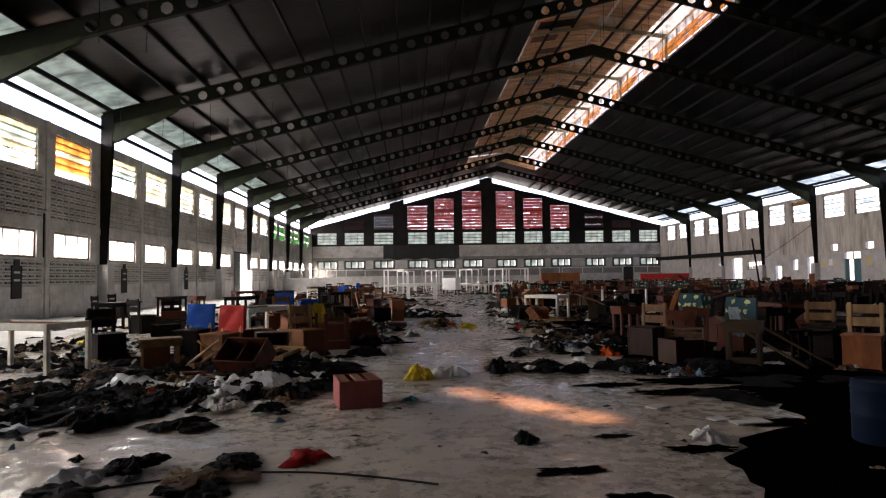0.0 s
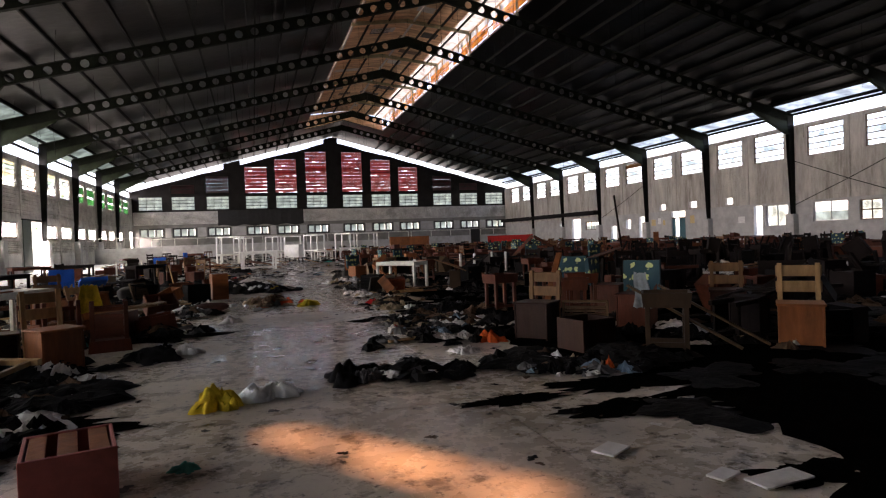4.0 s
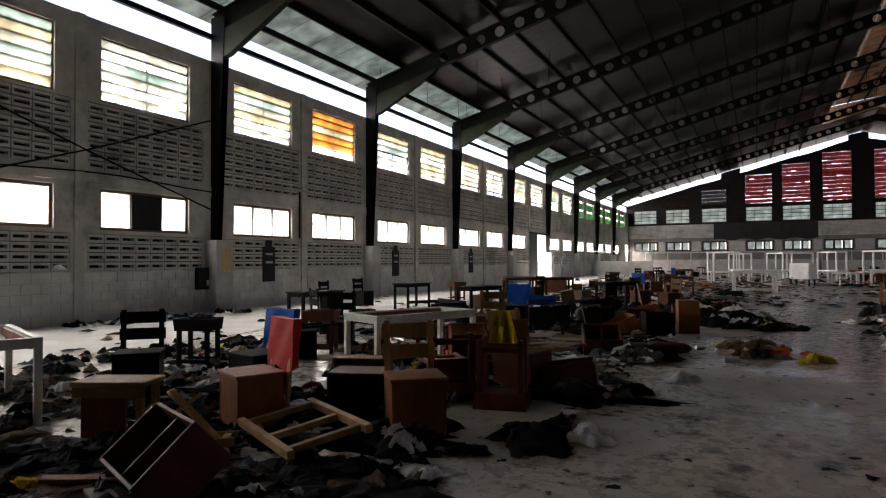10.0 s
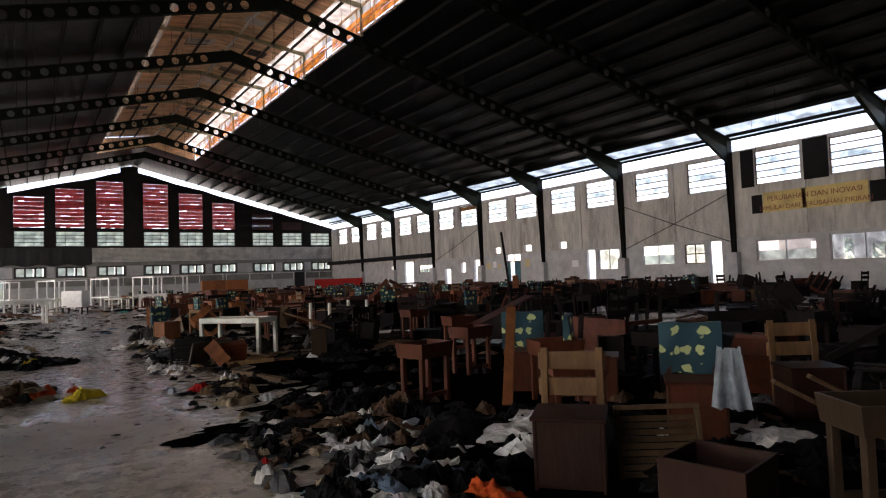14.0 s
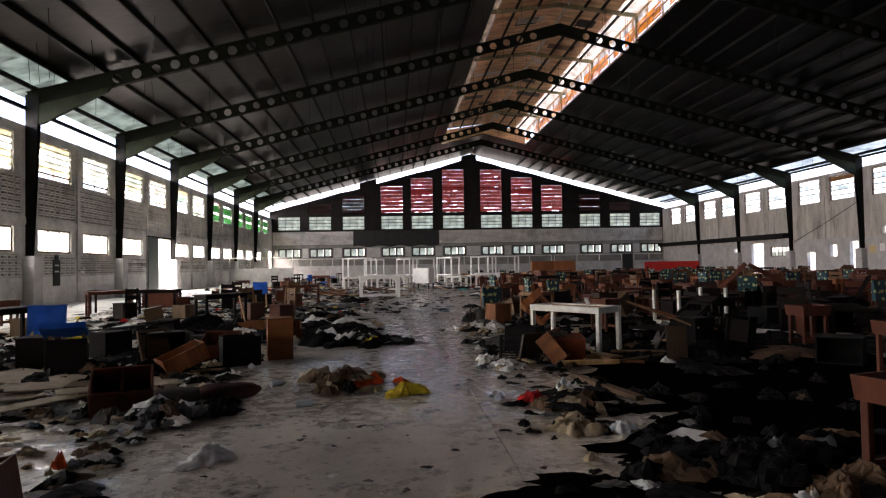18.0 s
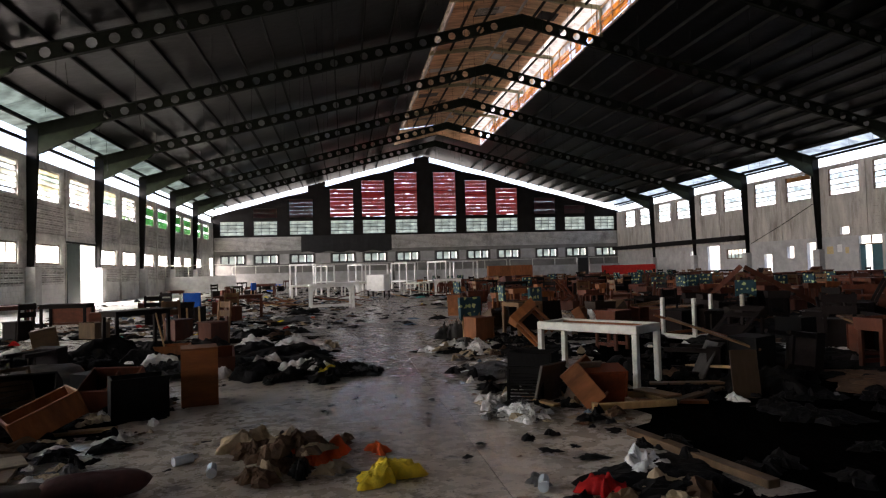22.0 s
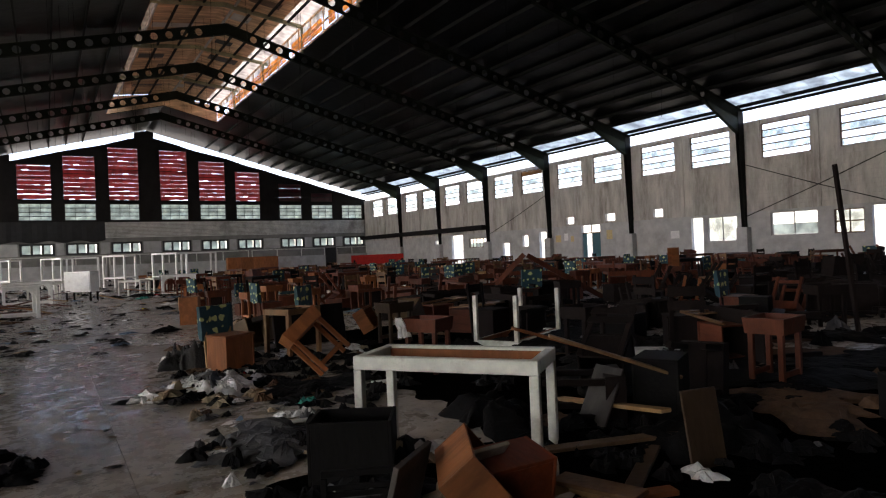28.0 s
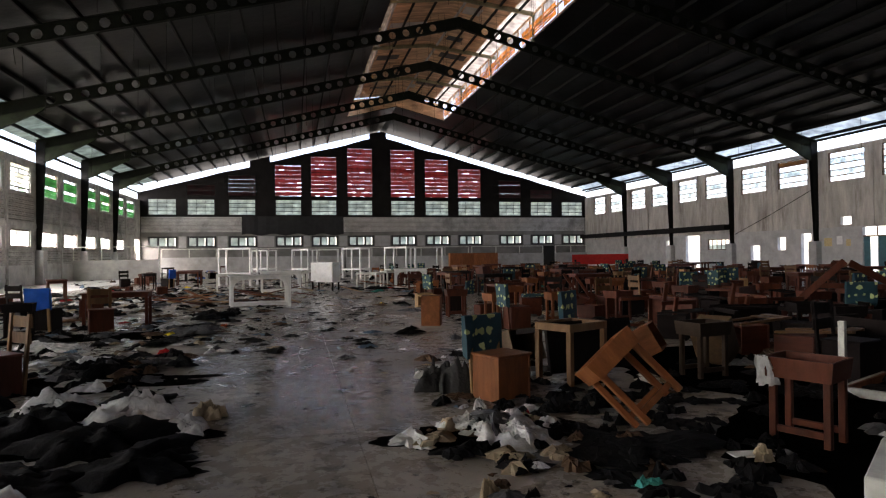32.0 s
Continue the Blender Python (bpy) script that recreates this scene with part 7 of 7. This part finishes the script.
# loose planks
for i, (x, y, L, a, tilt, z) in enumerate(((1.0, 9.25, 0.9, 15, 0, 0.03), (-3.9, 7.6, 1.0, 40, 4, 0.05), (-3.2, 7.35, 0.9, -15, 2, 0.05), (-2.6, 16.1, 0.8, 10, 0, 0.03), 
                                      (2.6, 15.9, 1.1, -20, 0, 0.03), (3.2, 16.0, 0.9, 30, 0, 0.04), (3.9, 16.9, 1.3, 80, 8, 0.14), (4.3, 17.5, 1.4, -20, 18, 0.46), (-4.2, 14.9, 1.2, 30, 0, 0.06), (-5.1, 15.4, 1.4, 50, 0, 0.05), (-5.6, 13.0, 1.1, 80, 0, 0.05))):
    s = Shape().worn(-L / 2, L / 2, -0.045, 0.045, -0.014, 0.014, 0.004)
    thing("plank", "loose wooden plank among the rubbish", "plank", group="loose planks", data=s.mesh("plank", (W_PINE, W_ORANGE, W_PLY)[i % 3]), at=pose(x, y, z, 0, tilt, a))
# cloth over chairs
def drape(name, lab, x, y, z, w, h, m, turn, seed):
    r = np.random.RandomState(seed)
    s = Shape()
    nx, nz = 12, 10
    for j in range(nz + 1):
        for i in range(nx + 1):
            u, t = i / nx - 0.5, j / nz
            fold = 0.05 * math.sin(u * 14 + seed) * t + 0.02 * math.sin(u * 31 + t * 5)
            s.v.append((u * w * (0.55 + 0.45 * t), fold - 0.06 * (1 - (2 * min(t, 0.5)) ** 2), -h * t + r.randn() * 0.008))
    s.f += [(j * (nx + 1) + i, j * (nx + 1) + i + 1, (j + 1) * (nx + 1) + i + 1, (j + 1) * (nx + 1) + i) for j in range(nz) for i in range(nx)]
    return thing(name, lab, "cloth", data=s.mesh(name, m, True), at=pose(x, y, z, 0, 0, turn))


drape("hanging_cloth", "pale blue cloth hung over a chair back", 3.6, 8.4, 0.74, 0.27, 0.44, cloth("pale_blue_cloth", (0.3, 0.34, 0.36)), -60, 3)
drape("yellow_cloth", "yellow cloth hung over a chair back", -3.2, 11.74, 0.76, 0.36, 0.4, C["yellow"], 10, 5)
drape("white_cloth", "white rag hung over a stool edge", 3.68, 19.72, 0.63, 0.16, 0.22, C["white"], -65, 7)
# cable on the floor near the start
ob = thing("cable", "thin black cable lying across the floor", "cable")
part("cord", Shape().tube([(-3.6 + 2.4 * t, 2.95 + 0.4 * math.sin(3.0 * t), 0.008) for t in np.linspace(0, 1, 16)], 0.007, 5), M_BLACKCLOTH, ob)
# blue drum
ob = thing("blue_drum", "small dark blue plastic drum standing on the floor", "drum", at=at(2.12, 3.65))
s = Shape()
n = 28
prof = [(0.27, 0.0), (0.285, 0.02), (0.285, 0.28), (0.295, 0.3), (0.285, 0.32), (0.285, 0.56), (0.295, 0.58), (0.285, 0.6), (0.28, 0.66), (0.25, 0.67), (0.24, 0.65), (0.0, 0.65)]
s.add([(0.68 * r * math.cos(6.2832 * k / n), 0.68 * r * math.sin(6.2832 * k / n), 0.68 * z) for r, z in prof for k in range(n)], [(i * n + k, i * n + (k + 1) % n, (i + 1) * n + (k + 1) % n, (i + 1) * n + k) for i in range(len(prof) - 1) for k in range(n)])
part("body", s.mesh("body", material("dark_blue_plastic", (0.005, 0.014, 0.032), 0.7, vary=0.3, dirt=0.5, dirt_color=(0.004, 0.004, 0.004), spec=0.1), True), None, ob)

# hanging wires under the ridge
rnd = random.Random(14)
s = Shape()
for i in range(230):
    x, y = rnd.gauss(XM - 2, 7), rnd.uniform(22, 74)
    if XL + 3 < x < XR - 3:
        z = roof_z(x) - 0.1
        L = rnd.uniform(0.8, 3.2)
        s.tube([(x, y, z), (x + rnd.uniform(-0.05, 0.05), y, z - L)], 0.008, 3)
for i in range(60):
    x, y = rnd.choice((rnd.uniform(XL + 0.4, XL + 6), rnd.uniform(XR - 6, XR - 0.4))), rnd.uniform(12, 60)
    z = roof_z(x) - 0.1
    s.tube([(x, y, z), (x + rnd.uniform(-0.1, 0.1), y + 0.05, z - rnd.uniform(0.5, 2.6))], 0.009, 3)
tagged(new("hanging_wires", s.mesh("hanging_wires", M_STEEL)), "thin dark wires hanging from the roof", "wires", kind="stuff")
ob = thing("pole", "tall thin wooden pole standing among the furniture", "pole", at=at(9.4, 17.5))
part("shaft", Shape().beam((0, 0, 0), (-0.25, 0.1, 2.3), 0.05, 0.05, 0.005), W_DARK, ob)

# ---- outside: side rooms and trees ----
ax = XR + WALL + 4
room = thing("wall_annex", "white side room outside the right wall", "wall", kind="structure",
             data=holed(Shape(), 16.5, 24.6, 0, 3.0, [(17.0, 18.1, 1.1, 2.4), (18.6, 19.9, 1.1, 2.2), (20.7, 21.2, 1.2, 2.5), (21.7, 22.9, 1.2, 2.4)], 0.15, lambda u, d, z: (ax + d, u, z)).mesh("wall_annex", M_PLASTER))
part("end_wall", Shape().box(XR + WALL + 0.03, ax, 16.35, 16.5, 0, 3.0).box(XR + WALL + 0.03, ax, 24.6, 24.75, 0, 3.0), M_PLASTER, room)
M_BARK = material("grey_bark", (0.12, 0.09, 0.06), 0.9, vary=0.3, scale=6, bump=0.5)
M_LEAFY = material("green_foliage", (0.07, 0.16, 0.025), 0.6, vary=0.45, scale=1.5)


def tree(x, y, h, seed, spread):
    r = random.Random(seed)
    ob = thing("tree", "leafy green tree outside the hall", "tree", group="trees", at=at(x, y, 0, -0.25))
    s = Shape()
    tips = []
    s.tube([(0, 0, 0), (0.1, 0.05, h * 0.3), (0.05, 0.1, h * 0.55)], 0.18, 8)
    for i in range(9):
        a, b = r.uniform(0, 6.28), r.uniform(0.3, 0.55)
        p = Vector((0.07, 0.08, h * b))
        q = p + Vector((math.cos(a) * spread * r.uniform(0.4, 0.9), math.sin(a) * spread * r.uniform(0.4, 0.9), h * r.uniform(0.12, 0.4)))
        s.tube([p, (p + q) / 2 + Vector((0, 0, 0.2)), q], 0.06, 5)
        tips += [q, (p + q) / 2 + Vector((0, 0, 0.3))]
    part("trunk", s, M_BARK, ob)
    vs, fs = [], []
    for i in range(1500):
        c = r.choice(tips) + Vector((r.gauss(0, 0.55), r.gauss(0, 0.55), r.gauss(0, 0.45)))
        m = Euler((r.uniform(-1.2, 1.2), r.uniform(-1.2, 1.2), r.uniform(0, 6.28))).to_matrix()
        L = r.uniform(0.1, 0.22)
        n = len(vs)
        vs += [tuple(c + m @ Vector(p)) for p in ((-L, 0, 0), (0, -L * 0.45, 0.02), (L, 0, 0), (0, L * 0.45, 0.02))]
        fs.append((n, n + 1, n + 2, n + 3))
    me = mesh_of("crown", vs, fs)
    me.materials.append(M_LEAFY)
    part("crown", me, None, ob)


for k, (x, y, h, sp) in enumerate(((-18.5, 66, 8, 2.6), (-18, 72, 7, 2.4), (-19, 77, 8, 2.6), (-19, 16, 8, 2.6), (-20, 30, 7, 2.5), (38.5, 17.5, 4.5, 1.8), (38.8, 21.5, 4.2, 1.8), (40, 27, 6, 2.2))):
    tree(x, y, h, 60 + k, sp)

# floor slabs with open joints
nx, ny = 9, 18
xs = [XL - 0.05] + [0.72 + 5.1 * (i - 2) for i in range(nx - 1)] + [XR + 0.05]
ys = np.linspace(YB - 0.05, YF + 0.05, ny + 1)
for i in range(nx):
    for j in range(ny):
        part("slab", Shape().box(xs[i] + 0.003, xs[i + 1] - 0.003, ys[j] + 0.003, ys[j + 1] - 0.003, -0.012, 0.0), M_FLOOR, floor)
